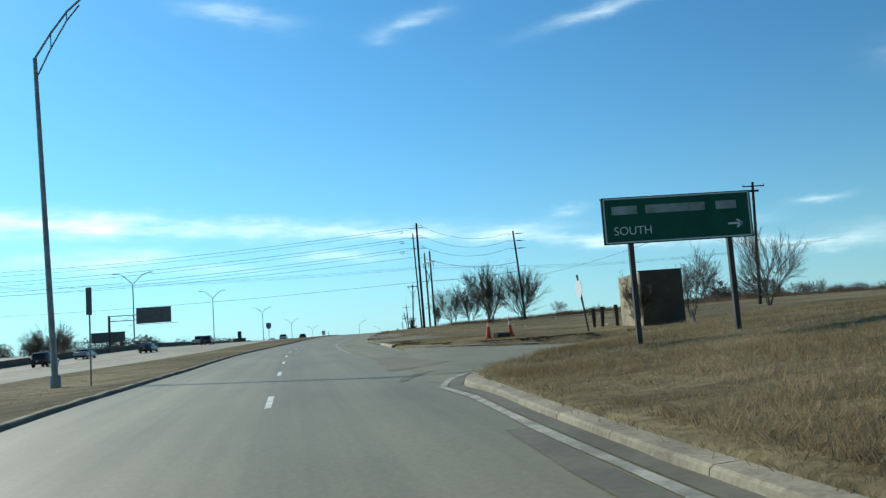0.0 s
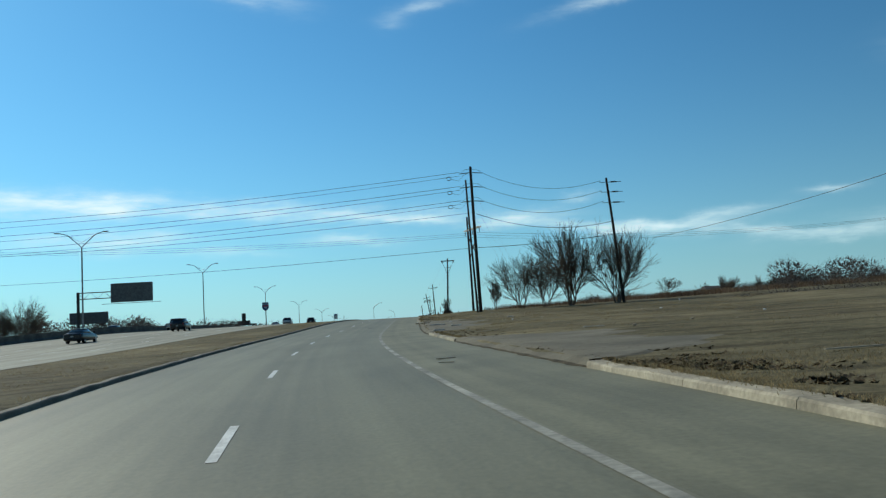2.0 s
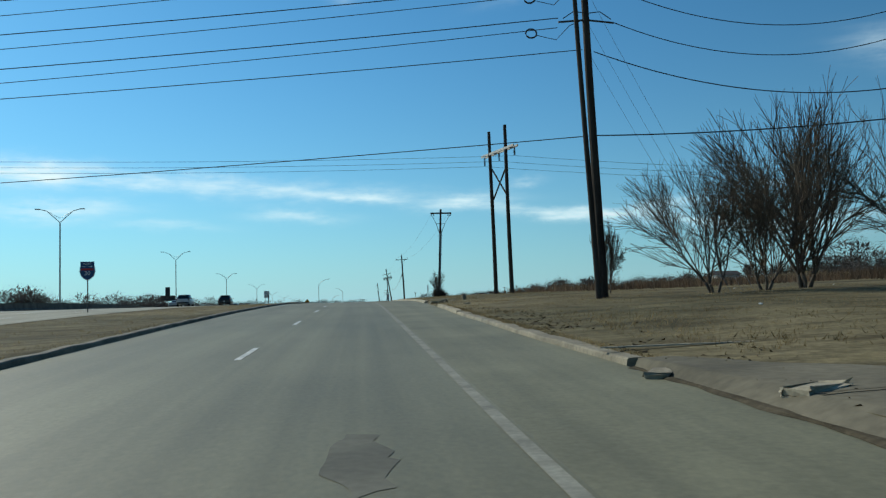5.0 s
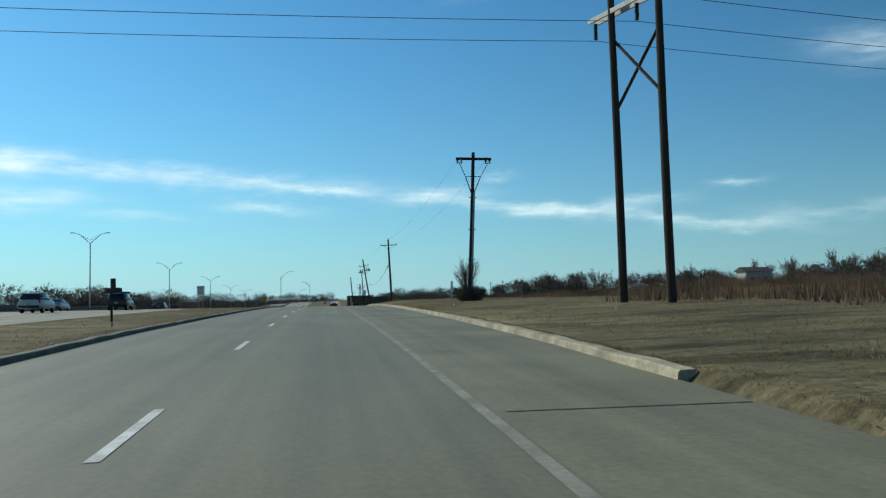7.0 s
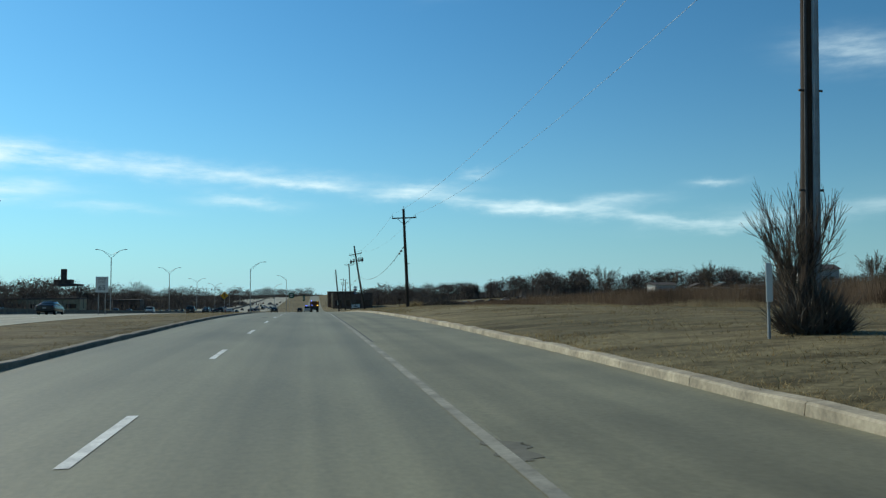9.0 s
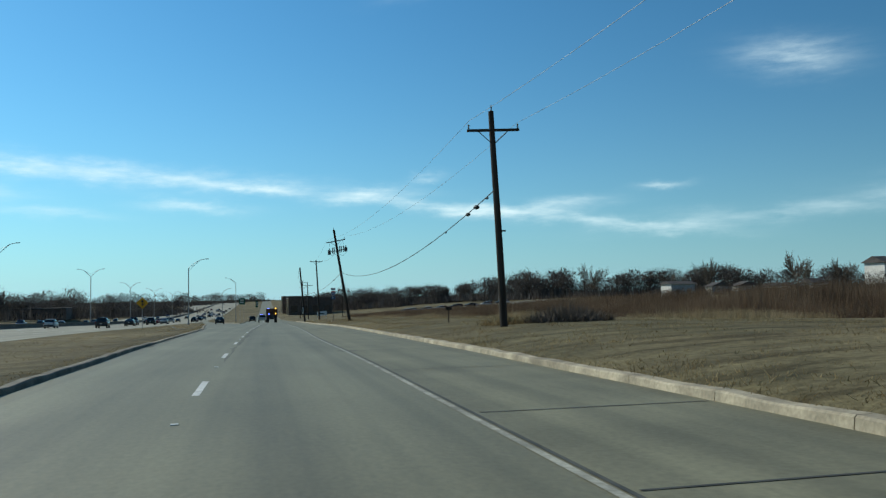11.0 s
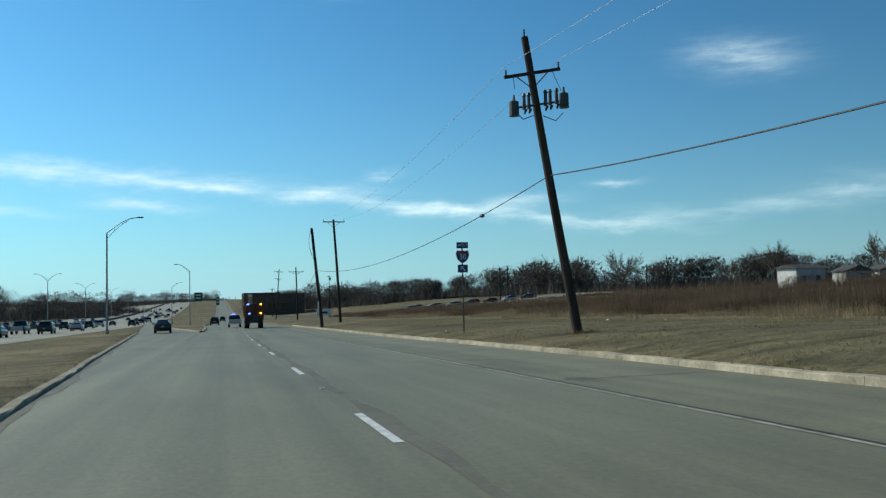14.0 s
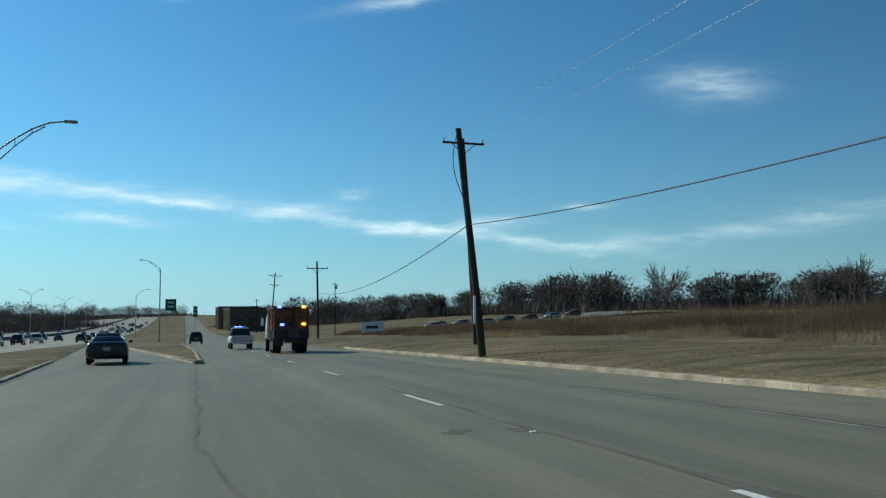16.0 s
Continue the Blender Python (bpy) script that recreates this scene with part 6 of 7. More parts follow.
treeline("hedge", [(118, 493), (150, 491), (192, 492)], 40, 3.6, 5.2, "overgrown leafless hedge in front of small houses", wide=2, dens=110)
treeline("thicket", [(24, 92), (30, 90)], 3, 1.6, 2.4, "dark leafless thicket in the field", wide=2, dens=120)
treeline("thicket", [(31, 128), (37, 131), (48, 128)], 6, 1.4, 2.6, "low dark thicket on the crest of the field", wide=2, dens=110)
treeline("evergreens", [(150, 370), (168, 420)], 9, 6, 8.5, "dark evergreen trees on the skyline", EVERGREEN, 10, 240)


def brush_pile(x, y, r, h, n, name, label, mat):
    spots = []
    z = ground_z(x, y)
    for _ in range(n):
        a, q = RNG.uniform(0, 6.28), RNG.random() ** 0.6
        spots.append((x + r * q * math.cos(a), y + r * 0.6 * q * math.sin(a), z - 0.05, RNG.gauss(0, 0.4), RNG.gauss(0, 0.3), RNG.uniform(0.2, 1.0) * h * (1.1 - q * 0.7), RNG.uniform(0.012, 0.04), RNG.uniform(0, 6.28)))
    blades(name, mat, spots, label, "brush")


brush_pile(12.6, 297.8, 2.4, 1.25, 1900, "brush_pile", "pile of dead brush lying beside a pole", BARK)
brush_pile(7.5, 225.4, 0.75, 1.75, 2400, "shrub", "dense dark leafless shrub round the foot of a pole", BARK)
brush_pile(9.6, 298.5, 1.8, 0.9, 700, "brush_pile", "low dry brush beside a pole", TUFT)
brush_pile(10.9, 366.6, 0.9, 0.35, 260, "brush_pile", "low dry brush at the foot of a leaning pole", TUFT)


# ---------------------------------------------------------------- things by the side street
MASONRY = material("weathered_masonry", (0.125, 0.092, 0.062), 0.95, scale=1.5, spread=0.15, fine=14, bump=0.4)
PALE_WALL = material("pale_plaster", (0.38, 0.32, 0.225), 0.9, scale=0.9, spread=0.25, fine=8, bump=0.2)


def enclosure():
    x0, x1, y0, y1 = 14.0, 16.35, 45.2, 49.2
    z0 = ground_z(15, 46) - 0.2
    t = thing("masonry_enclosure", Matrix.Identity(4), "roofless brown masonry enclosure with a pale side wall", "enclosure")
    # front and right walls: brown masonry, shade partly put into the dark colour
    part("front_wall", box(bmesh.new(), (x1 - x0, 0.22, 4.42 - z0), ((x0 + x1) / 2, y0, (4.42 + z0) / 2), bevel=0.02), MASONRY, t)
    # left wall: plaster tone, made paler in colour for the sun it catches
    part("side_wall", box(bmesh.new(), (0.2, y1 - y0, 4.38 - z0), (x0 + 0.1, (y0 + y1) / 2 + 0.12, (4.38 + z0) / 2), bevel=0.02), PALE_WALL, t, "pale plaster wall, sunlight partly put into its colour")
    part("side_wall", box(bmesh.new(), (0.2, y1 - y0, 4.38 - z0), (x1 - 0.1, (y0 + y1) / 2 + 0.12, (4.38 + z0) / 2), bevel=0.02), MASONRY, t)
    part("coping", box(bmesh.new(), (x1 - x0 + 0.08, 0.3, 0.06), ((x0 + x1) / 2, y0, 4.45), bevel=0.01), MASONRY, t)
    part("leaning_board", box(bmesh.new(), (0.12, 0.04, 0.75), (16.75, 45.0, z0 + 0.5), Matrix.Rotation(radians(-12), 4, "Y"), bevel=0.01), PALE_WALL, t, "pale board leaning on the ground")


enclosure()
post0 = None
for k, (x, y, h) in enumerate(((12.6, 50.4, 1.15), (13.3, 51.2, 1.2), (13.9, 50.0, 1.25), (16.9, 51.4, 1.3), (17.6, 52.2, 1.3), (18.3, 52.8, 1.35))):
    bm = pipe(bmesh.new(), [(0, 0, -0.3), (0.02, 0, h * 0.5), (0.0, 0.02, h), (0, 0.02, h + 0.02)], 0.13, 9, 0.11)
    ob = part("wooden_post", bm, POLE, None, "", pose(x, y, ground_z(x, y), RNG.uniform(-4, 4), RNG.uniform(-5, 5), 0))
    tagged(ob, "short dark timber bollard post in the grass", "post", "timber posts beside the enclosure")

CONE = plain("cone_orange", (0.75, 0.10, 0.02), 0.5)
CONE_WHITE = plain("cone_collar", (0.75, 0.74, 0.70), 0.5)


def cone(x, y, tilt):
    t = thing("traffic_cone", pose(x, y, ground_z(x, y) + 0.01, 0, tilt, 0), "tall orange traffic cone with white collar beside the kerb", "traffic cone", "traffic cones")
    part("base", box(bmesh.new(), (0.42, 0.42, 0.05), (0, 0, 0.025), bevel=0.012), CONE, t)
    part("body", rod(bmesh.new(), (0, 0, 0.05), (0, 0, 0.62), 0.16, 0.085, 18), CONE, t)
    part("collar", rod(bmesh.new(), (0, 0, 0.62), (0, 0, 0.82), 0.085, 0.052, 18), CONE_WHITE, t, "white reflective collar")
    part("tip", rod(bmesh.new(), (0, 0, 0.82), (0, 0, 1.1), 0.052, 0.028, 16), CONE, t)


cone(5.65, 46.5, 2)
cone(6.85, 46.1, -3)
inlet = thing("drain_inlet", pose(6.3, 45.9, ground_z(6.3, 45.9)), "dark open drain inlet with a pale fallen slab", "drain")
part("frame", box(bmesh.new(), (0.9, 0.5, 0.3), (0, 0, 0.1), bevel=0.03), TAR, inlet)
part("slab", box(bmesh.new(), (0.16, 0.08, 0.3), (-0.3, -0.3, 0.15), Matrix.Rotation(radians(15), 4, "Y"), bevel=0.02), PALE_WALL, inlet)

stub = part("utility_stub", box(bmesh.new(), (0.26, 0.24, 0.4), (0, 0, 0.16), bevel=0.04), KERB_DARK, None, "", pose(2.5, 169.5, ground_z(2.5, 169.5)))
tagged(stub, "small tan utility pedestal standing in the grass", "pedestal")

DIRT = material("bare_soil", (0.12, 0.09, 0.055), 0.95, scale=0.8, spread=0.4, fine=6, bump=0.8, bump_scale=6, spec=0.1)


def soil():
    spots = []
    for _ in range(9000):
        y = RNG.uniform(43, 64) if RNG.random() < 0.7 else RNG.uniform(62, 150)
        x = right_x(y) + abs(RNG.gauss(0, 1.0)) + 0.35
        if y < 48.5:
            x = RNG.uniform(0.9, 12)
            y = along(SIDE_FAR, x) + 0.5 + abs(RNG.gauss(0, 0.7))
        if noise.noise((x * 0.6, y * 0.5, 8)) < -0.05:
            continue
        spots.append((x, y, ground_z(x, y) - 0.01, RNG.gauss(0, 0.08), RNG.gauss(0, 0.08), RNG.uniform(0.015, 0.06), RNG.uniform(0.03, 0.10), RNG.uniform(0, 3.14)))
    blades("bare_soil", DIRT, spots, "broken dark bare soil and dead stems behind the kerb", "soil")


soil()


def rubble():
    """Broken kerb pieces, slabs and litter in the verge."""
    for x, y, l, w, a in ((-1.5, 116.2, 0.7, 0.35, 20), (-1.3, 119.5, 0.8, 0.4, 30), (-1.9, 122.4, 0.5, 0.35, 60), (-0.2, 163, 0.9, 0.5, 10), (0.5, 165.5, 0.7, 0.5, 70)):
        bm = box(bmesh.new(), (l, w, 0.12), (0, 0, 0.03), bevel=0.04)
        for v in bm.verts:
            v.co += Vector((RNG.uniform(-1, 1), RNG.uniform(-1, 1), RNG.uniform(-1, 1))) * 0.04
        ob = part("concrete_chunk", bm, KERB, None, "", pose(x, y, ground_z(x, y), RNG.uniform(-6, 6), RNG.uniform(-6, 6), a))
        tagged(ob, "broken pale concrete slab lying in the verge", "rubble", "broken slabs in the verge")
    # windblown wrappers, sticks and pale laths at the old aprons
    for x, y, l, w, a, mat, label in ((0.1, 102.0, 0.75, 0.34, 8, PAPER, "crumpled white plastic bag on the old apron"), (-0.9, 108.0, 1.2, 0.24, -6, PAPER, "flattened white carton on the old apron"),
                                      (-1.6, 92.9, 0.7, 0.25, 15, PAPER, "crumpled white carton beside the kerb"), (3.9, 77.9, 0.9, 0.14, 10, PAPER, "pale torn paper in the dry grass"),
                                      (4.0, 58.7, 1.3, 0.09, 14, PALE_WALL, "weathered pale lath lying in the dry grass"), (0.3, 84.7, 1.3, 0.07, 25, PALE_WALL, "weathered pale lath lying in the dry grass"),
                                      (4.5, 116.0, 3.4, 0.10, -4, PALE_WALL, "long pale board lying in the dry grass"), (5.2, 111.5, 0.6, 0.3, 30, PAPER, "crumpled white paper in a weed clump"),
                                      (0.6, 155.9, 0.42, 0.22, 30, PALE_WALL, "yellowed paper scrap in the grass"), (2.6, 155.3, 0.9, 0.12, -8, PALE_WALL, "pale torn paper in the grass"),
                                      (-0.4, 125.3, 3.0, 0.12, 6, PALE_WALL, "long pale board lying in the dry grass"), (-2.8, 67.4, 0.7, 0.07, 40, PALE_WALL, "short pale stick at the road edge"), (-2.9, 65.6, 0.4, 0.07, -20, PALE_WALL, "short pale stick at the road edge")):
        bm = bmesh.new()
        n = 7
        rows = []
        for i in range(n + 1):
            f = i / n - 0.5
            h = 0.02 if w < 0.15 else 0.03 + 0.05 * abs(math.sin(i * 1.3 + l * 5))
            rows.append([bm.verts.new((l * f, w * u * (0.5 if w < 0.15 else 0.35 + 0.2 * math.sin(i * 1.7 + u)), z)) for u, z in ((-1, 0.0), (-0.7, h), (0.3, h * 1.2), (1, 0.0))])
        for p, q in zip(rows, rows[1:]):
            for j in range(4):
                bm.faces.new((p[j], p[(j + 1) % 4], q[(j + 1) % 4], q[j]))
        bm.faces.new(rows[0][::-1])
        bm.faces.new(rows[-1])
        bmesh.ops.recalc_face_normals(bm, faces=bm.faces)
        on = road_z(y) + 0.01 if x < right_x(y) else ground_z(x, y) + 0.03
        tagged(part("litter", bm, mat, None, "", pose(x, y, on, 0, 0, a)), label, "litter", "litter in the verge")
    for k in range(45):
        y = RNG.choice((RNG.uniform(46, 140), RNG.uniform(150, 420)))
        d = RNG.uniform(1.5, 30)
        x = right_x(y) + d
        bm = bmesh.new()
        bmesh.ops.create_icosphere(bm, subdivisions=1, radius=RNG.uniform(0.035, 0.1))
        for v in bm.verts:
            v.co = Vector((v.co.x * RNG.uniform(0.6, 1.8), v.co.y * RNG.uniform(0.6, 1.6), v.co.z * 0.5 + 0.05)) + Vector((RNG.uniform(-1, 1), RNG.uniform(-1, 1), 0)) * 0.02
        ob = part("litter", bm, RNG.choice((SIGN_WHITE, SIGN_WHITE, PALE_WALL)), None, "", pose(x, y, ground_z(x, y), 0, 0, RNG.uniform(0, 360)))
        tagged(ob, "crumpled white litter lying in the grass", "litter", "litter in the verge")


rubble()
plank = part("plank", box(bmesh.new(), (2.6, 0.16, 0.05), (0, 0, 0.06), bevel=0.01), PALE_WALL, None, "", pose(-9.2, 341.0, road_z(341) + 0.06, 0, -2, 62))
tagged(plank, "weathered pale timber plank lying in the median grass", "plank")
scrap = part("litter", box(bmesh.new(), (0.7, 0.4, 0.05), (0, 0, 0.05), Matrix.Rotation(radians(12), 4, "Y"), bevel=0.012), SIGN_WHITE, None, "", pose(-11.2, 369, road_z(369) + 0.02, 0, 0, 20))
tagged(scrap, "flat white scrap of litter on the median grass", "litter")


# ---------------------------------------------------------------- buildings
BROWN_WALL = material("brown_brick_wall", (0.14, 0.10, 0.08), 0.9, scale=0.8, spread=0.25, fine=8)
WHITE_WALL = material("white_siding", (0.60, 0.58, 0.54), 0.8, scale=1, spread=0.1)
ROOF = material("dark_shingle_roof", (0.09, 0.08, 0.075), 0.9, scale=0.8, spread=0.3, fine=6)
PANE = plain("window_glass", (0.02, 0.025, 0.03), 0.08, 0, spec=0.8)


def house(x, y, w, d, h, roof_h, yaw, wall, label):
    t = thing("house", pose(x, y, ground_z(x, y) - 0.3, 0, 0, yaw), label, "house", "houses beyond the field")
    part("wall", box(bmesh.new(), (w, d, h), (0, 0, h / 2), bevel=0.03), wall, t)
    bm = bmesh.new()
    o = 0.6
    pts = [(-w / 2 - o, -d / 2 - o, h), (w / 2 + o, -d / 2 - o, h), (w / 2 + o, d / 2 + o, h), (-w / 2 - o, d / 2 + o, h), (-w / 2 - o, 0, h + roof_h), (w / 2 + o, 0, h + roof_h)]
    v = [bm.verts.new(p) for p in pts]
    for f in ((0, 1, 5, 4), (2, 3, 4, 5), (0, 4, 3), (1, 2, 5), (3, 2, 1, 0)):
        bm.faces.new([v[k] for k in f])
    part("roof", bm, ROOF, t, "dark shingle gable roof")
    for k in range(max(2, int(w // 4))):
        px = -w / 2 + (k + 0.5) * w / max(2, int(w // 4))
        wn = part("window", box(bmesh.new(), (1.3, 0.08, 1.2), (px, -d / 2 - 0.03, h * 0.55), bevel=0.01), PANE, t)
        part("frame", box(bmesh.new(), (1.5, 0.05, 0.1), (px, -d / 2 - 0.06, h * 0.55 + 0.65)), WHITE_WALL, wn)
    return t


def house_up_to(x, y, w, d, top, yaw, label, roof_h=1.7):
    """A house whose ridge reaches a given height."""
    return house(x, y, w, d, max(2.4, top - roof_h - ground_z(x, y) + 0.3), roof_h, yaw, WHITE_WALL, label)


house_up_to(133, 500, 8.5, 6, 9.7, 4, "low white house with a shallow dark roof beyond the weeds", 0.9)
house_up_to(147.5, 500, 5.5, 6.5, 9.4, 80, "small white gabled house among leafless trees", 1.5)
house_up_to(157.3, 500, 5.5, 6.5, 9.5, 80, "small white gabled house beyond tall weeds", 1.5)
house_up_to(171, 502, 8.0, 6, 9.0, -4, "low white house with a weathered roof among trees", 1.4)
house_up_to(183, 500, 6.0, 6, 10.2, 10, "white house with a dark gable roof on the rise", 1.8)
house_up_to(142.0, 420, 9.5, 6, 13.6, 3, "long low white house with a brown roof on the skyline", 1.5)


def block(name, x, y, w, d, h, yaw, wall, label, bays):
    t = thing(name, pose(x, y, ground_z(x, y) - 0.3, 0, 0, yaw), label, "building", "buildings along the road")
    part("wall", box(bmesh.new(), (w, d, h), (0, 0, h / 2), bevel=0.04), wall, t)
    part("parapet", box(bmesh.new(), (w + 0.3, d + 0.3, 0.6), (0, 0, h + 0.1), bevel=0.05), ROOF, t)
    for k in range(bays):
        py = -d / 2 + (k + 0.5) * d / bays
        part("window", box(bmesh.new(), (0.1, d / bays * 0.6, h * 0.4), (-w / 2 - 0.03, py, h * 0.4), bevel=0.01), PANE, t)
        part("pilaster", box(bmesh.new(), (0.35, 0.45, h * 0.96), (-w / 2 - 0.12, py - d / bays * 0.42, h * 0.48), bevel=0.03), PALE_WALL, t)
    for k in range(4):
        px = -w / 2 + (k + 0.5) * w / 4
        part("window", box(bmesh.new(), (w / 4 * 0.6, 0.1, h * 0.35), (px, -d / 2 - 0.03, h * 0.4), bevel=0.01), PANE, t)
    return t


block("shop_building", 39, 860, 20, 44, 11.6, -2, BROWN_WALL, "tall dark brown building with pale pilasters", 6)
block("shop_building", 42, 800, 26, 60, 10.6, -2, BROWN_WALL, "dark brown flat-roofed shop building further down the road", 8)
block("warehouse", -98, 575, 26, 20, 4.8, 5, PALE_WALL, "low tan warehouse beyond the freeway", 3)
block("warehouse", -92, 690, 24, 30, 5.2, 5, BROWN_WALL, "dark flat-roofed building beyond the freeway", 3)


def parking_lot():
    bm = bmesh.new()
    rows = [[bm.verts.new((x, y, ground_z(x, y) + 0.12)) for x in range(52, 141, 8)] for y in (588, 596, 604, 612, 620)]
    for a, b in zip(rows, rows[1:]):
        for k in range(len(a) - 1):
            bm.faces.new((a[k], a[k + 1], b[k + 1], b[k]))
    tagged(part("parking_lot", bm, FWAY), "pale concrete parking lot beyond the weeds", "parking lot", kind="structure")


parking_lot()
for x, y, top in ((98.8, 600, 13.9), (159.8, 600, 14.8), (38.85, 600, 11.5)):
    t = thing("utility_pole", pose(x, y, ground_z(x, y)), "slim dark wooden pole far beyond the weeds", "utility pole", "utility poles")
    h = top - ground_z(x, y)
    part("shaft", pipe(bmesh.new(), [(0, 0, -0.4), (0.05, 0, h * 0.5), (0, 0, h)], 0.17, 8, 0.12), POLE, t)
    part("crossarm", box(bmesh.new(), (1.6, 0.12, 0.14), (0.1, 0, h - 0.5), Matrix.Rotation(radians(8), 4, "Y"), bevel=0.02), POLE, t)
    part("can", rod(bmesh.new(), (0.3, 0, h - 1.6), (0.3, 0, h - 0.8), 0.26, seg=12), DARK_STEEL, t)


def canopy():
    z = ground_z(-108, 640)
    t = thing("fuel_canopy", pose(-108, 640, z), "dark flat canopy with a sign tower beyond the freeway", "building", "buildings along the road")
    part("roof", box(bmesh.new(), (13, 10, 1.1), (1.5, 0, 10.9 - z), bevel=0.08), ROOF, t)
    part("raised_box", box(bmesh.new(), (8, 6, 2.2), (0, 0, 12.5 - z), bevel=0.06), BROWN_WALL, t)
    part("sign_tower", box(bmesh.new(), (2.6, 1.2, 5.2), (0, 0, 16.1 - z), bevel=0.06), ROOF, t)
    for sx in (-4, 7):
        for sy in (-4, 4):
            part("column", box(bmesh.new(), (0.5, 0.5, 10.5 - z), (sx, sy, (10.5 - z) / 2), bevel=0.03), DARK_STEEL, t)


canopy()
board = thing("banner_sign", pose(18.7, 483, ground_z(18.7, 483)), "white banner sign on two short posts in the grass", "sign")
part("panel", panel(2.6, 1.1, (0, 0, 1.3), Matrix.Rotation(radians(-4), 4, "Y"), 0.04), SIGN_WHITE, board)
part("name_bar", panel(1.4, 0.3, (-0.1, -0.04, 1.25), None, 0.02), CABLE, board, "dark bar of lettering")
for sx in (-1.2, 1.2):
    part("post", rod(bmesh.new(), (sx, 0.06, -0.2), (sx, 0.06, 1.9), 0.05, seg=8), STEEL, board)


# ---------------------------------------------------------------- vehicles
TYRE = plain("tyre_rubber", (0.012, 0.012, 0.012), 0.85, spec=0.2)
RIM = plain("wheel_alloy", (0.35, 0.35, 0.36), 0.35, 0.8)
AUTO_GLASS = plain("tinted_car_glass", (0.012, 0.016, 0.02), 0.06, spec=0.7)
BLACK_PAINT = plain("black_car_paint", (0.012, 0.013, 0.016), 0.25, spec=0.6)
TRIM = plain("black_trim", (0.02, 0.02, 0.02), 0.6)
TAIL = plain("tail_lamp_red", (0.20, 0.012, 0.012), 0.25)
CHROME = plain("chrome", (0.6, 0.6, 0.6), 0.2, 1.0)
ORANGE = material("truck_orange", (0.14, 0.058, 0.026), 0.65, scale=1.3, spread=0.5, second=(0.27, 0.11, 0.03), fine=6)
WHITE_PAINT = plain("white_car_paint", (0.52, 0.53, 0.54), 0.3, spec=0.6)
SILVER_PAINT = plain("silver_car_paint", (0.33, 0.34, 0.36), 0.3, 0.5)
RED_PAINT = plain("dark_red_car_paint", (0.16, 0.015, 0.015), 0.3)
BLUE_PAINT = plain("dark_blue_car_paint", (0.02, 0.035, 0.09), 0.3)
BEACON_BLUE = plain("beacon_blue", (0.10, 0.16, 1.0), 0.3, emit=7)
BEACON_AMBER = plain("beacon_amber", (1.0, 0.50, 0.06), 0.3, emit=5)


def loft(bm, sections, n=4):
    """Body through sections (y, half width below, half width above, z below, z above), with rounded shoulders."""
    rings = []
    for y, w0, w1, z0, z1 in sections:
        c = min(0.14, (z1 - z0) * 0.3, w1 * 0.3)
        half = [(0, z0), (w0 * 0.85, z0), (w0, z0 + c * 0.8), (w0 + (w1 - w0) * 0.45 + 0.02, z0 + (z1 - z0) * 0.5), (w1, z1 - c), (w1 - c * 0.35, z1 - c * 0.3), (w1 - c * 1.2, z1), (0, z1 + 0.015)]
        ring = half + [(-x, z) for x, z in half[-2:0:-1]]
        rings.append([bm.verts.new((x, y, z)) for x, z in ring])
    m = len(rings[0])
    for a, b in zip(rings, rings[1:]):
        for k in range(m):
            bm.faces.new((a[k], a[(k + 1) % m], b[(k + 1) % m], b[k]))
    bm.faces.new(rings[0][::-1])
    bm.faces.new(rings[-1])
    bmesh.ops.recalc_face_normals(bm, faces=bm.faces)
    for f in bm.faces:
        f.smooth = len(f.verts) == 4
    return bm


def wheel(t, x, y, r, w):
    tyre = part("wheel", bmesh.new(), TYRE, t)
    bm = bmesh.new()
    q = Matrix.Translation((x, y, r)) @ Matrix.Rotation(radians(90), 4, "Y")
    bmesh.ops.create_cone(bm, cap_ends=True, segments=22, radius1=r, radius2=r, depth=w, matrix=q)
    bmesh.ops.bevel(bm, geom=[e for e in bm.edges if abs(e.verts[0].co.x - e.verts[1].co.x) < 1e-4 and e.calc_length() < r], offset=0.03, segments=2, affect="EDGES")
    bm.to_mesh(tyre.data)
    bm.free()
    s = 1 if x > 0 else -1
    bm = bmesh.new()
    bmesh.ops.create_cone(bm, cap_ends=True, segments=16, radius1=r * 0.62, radius2=r * 0.62, depth=0.04, matrix=Matrix.Translation((x + s * (w / 2), y, r)) @ Matrix.Rotation(radians(90), 4, "Y"))
    part("rim", bm, RIM, tyre, "alloy rim")


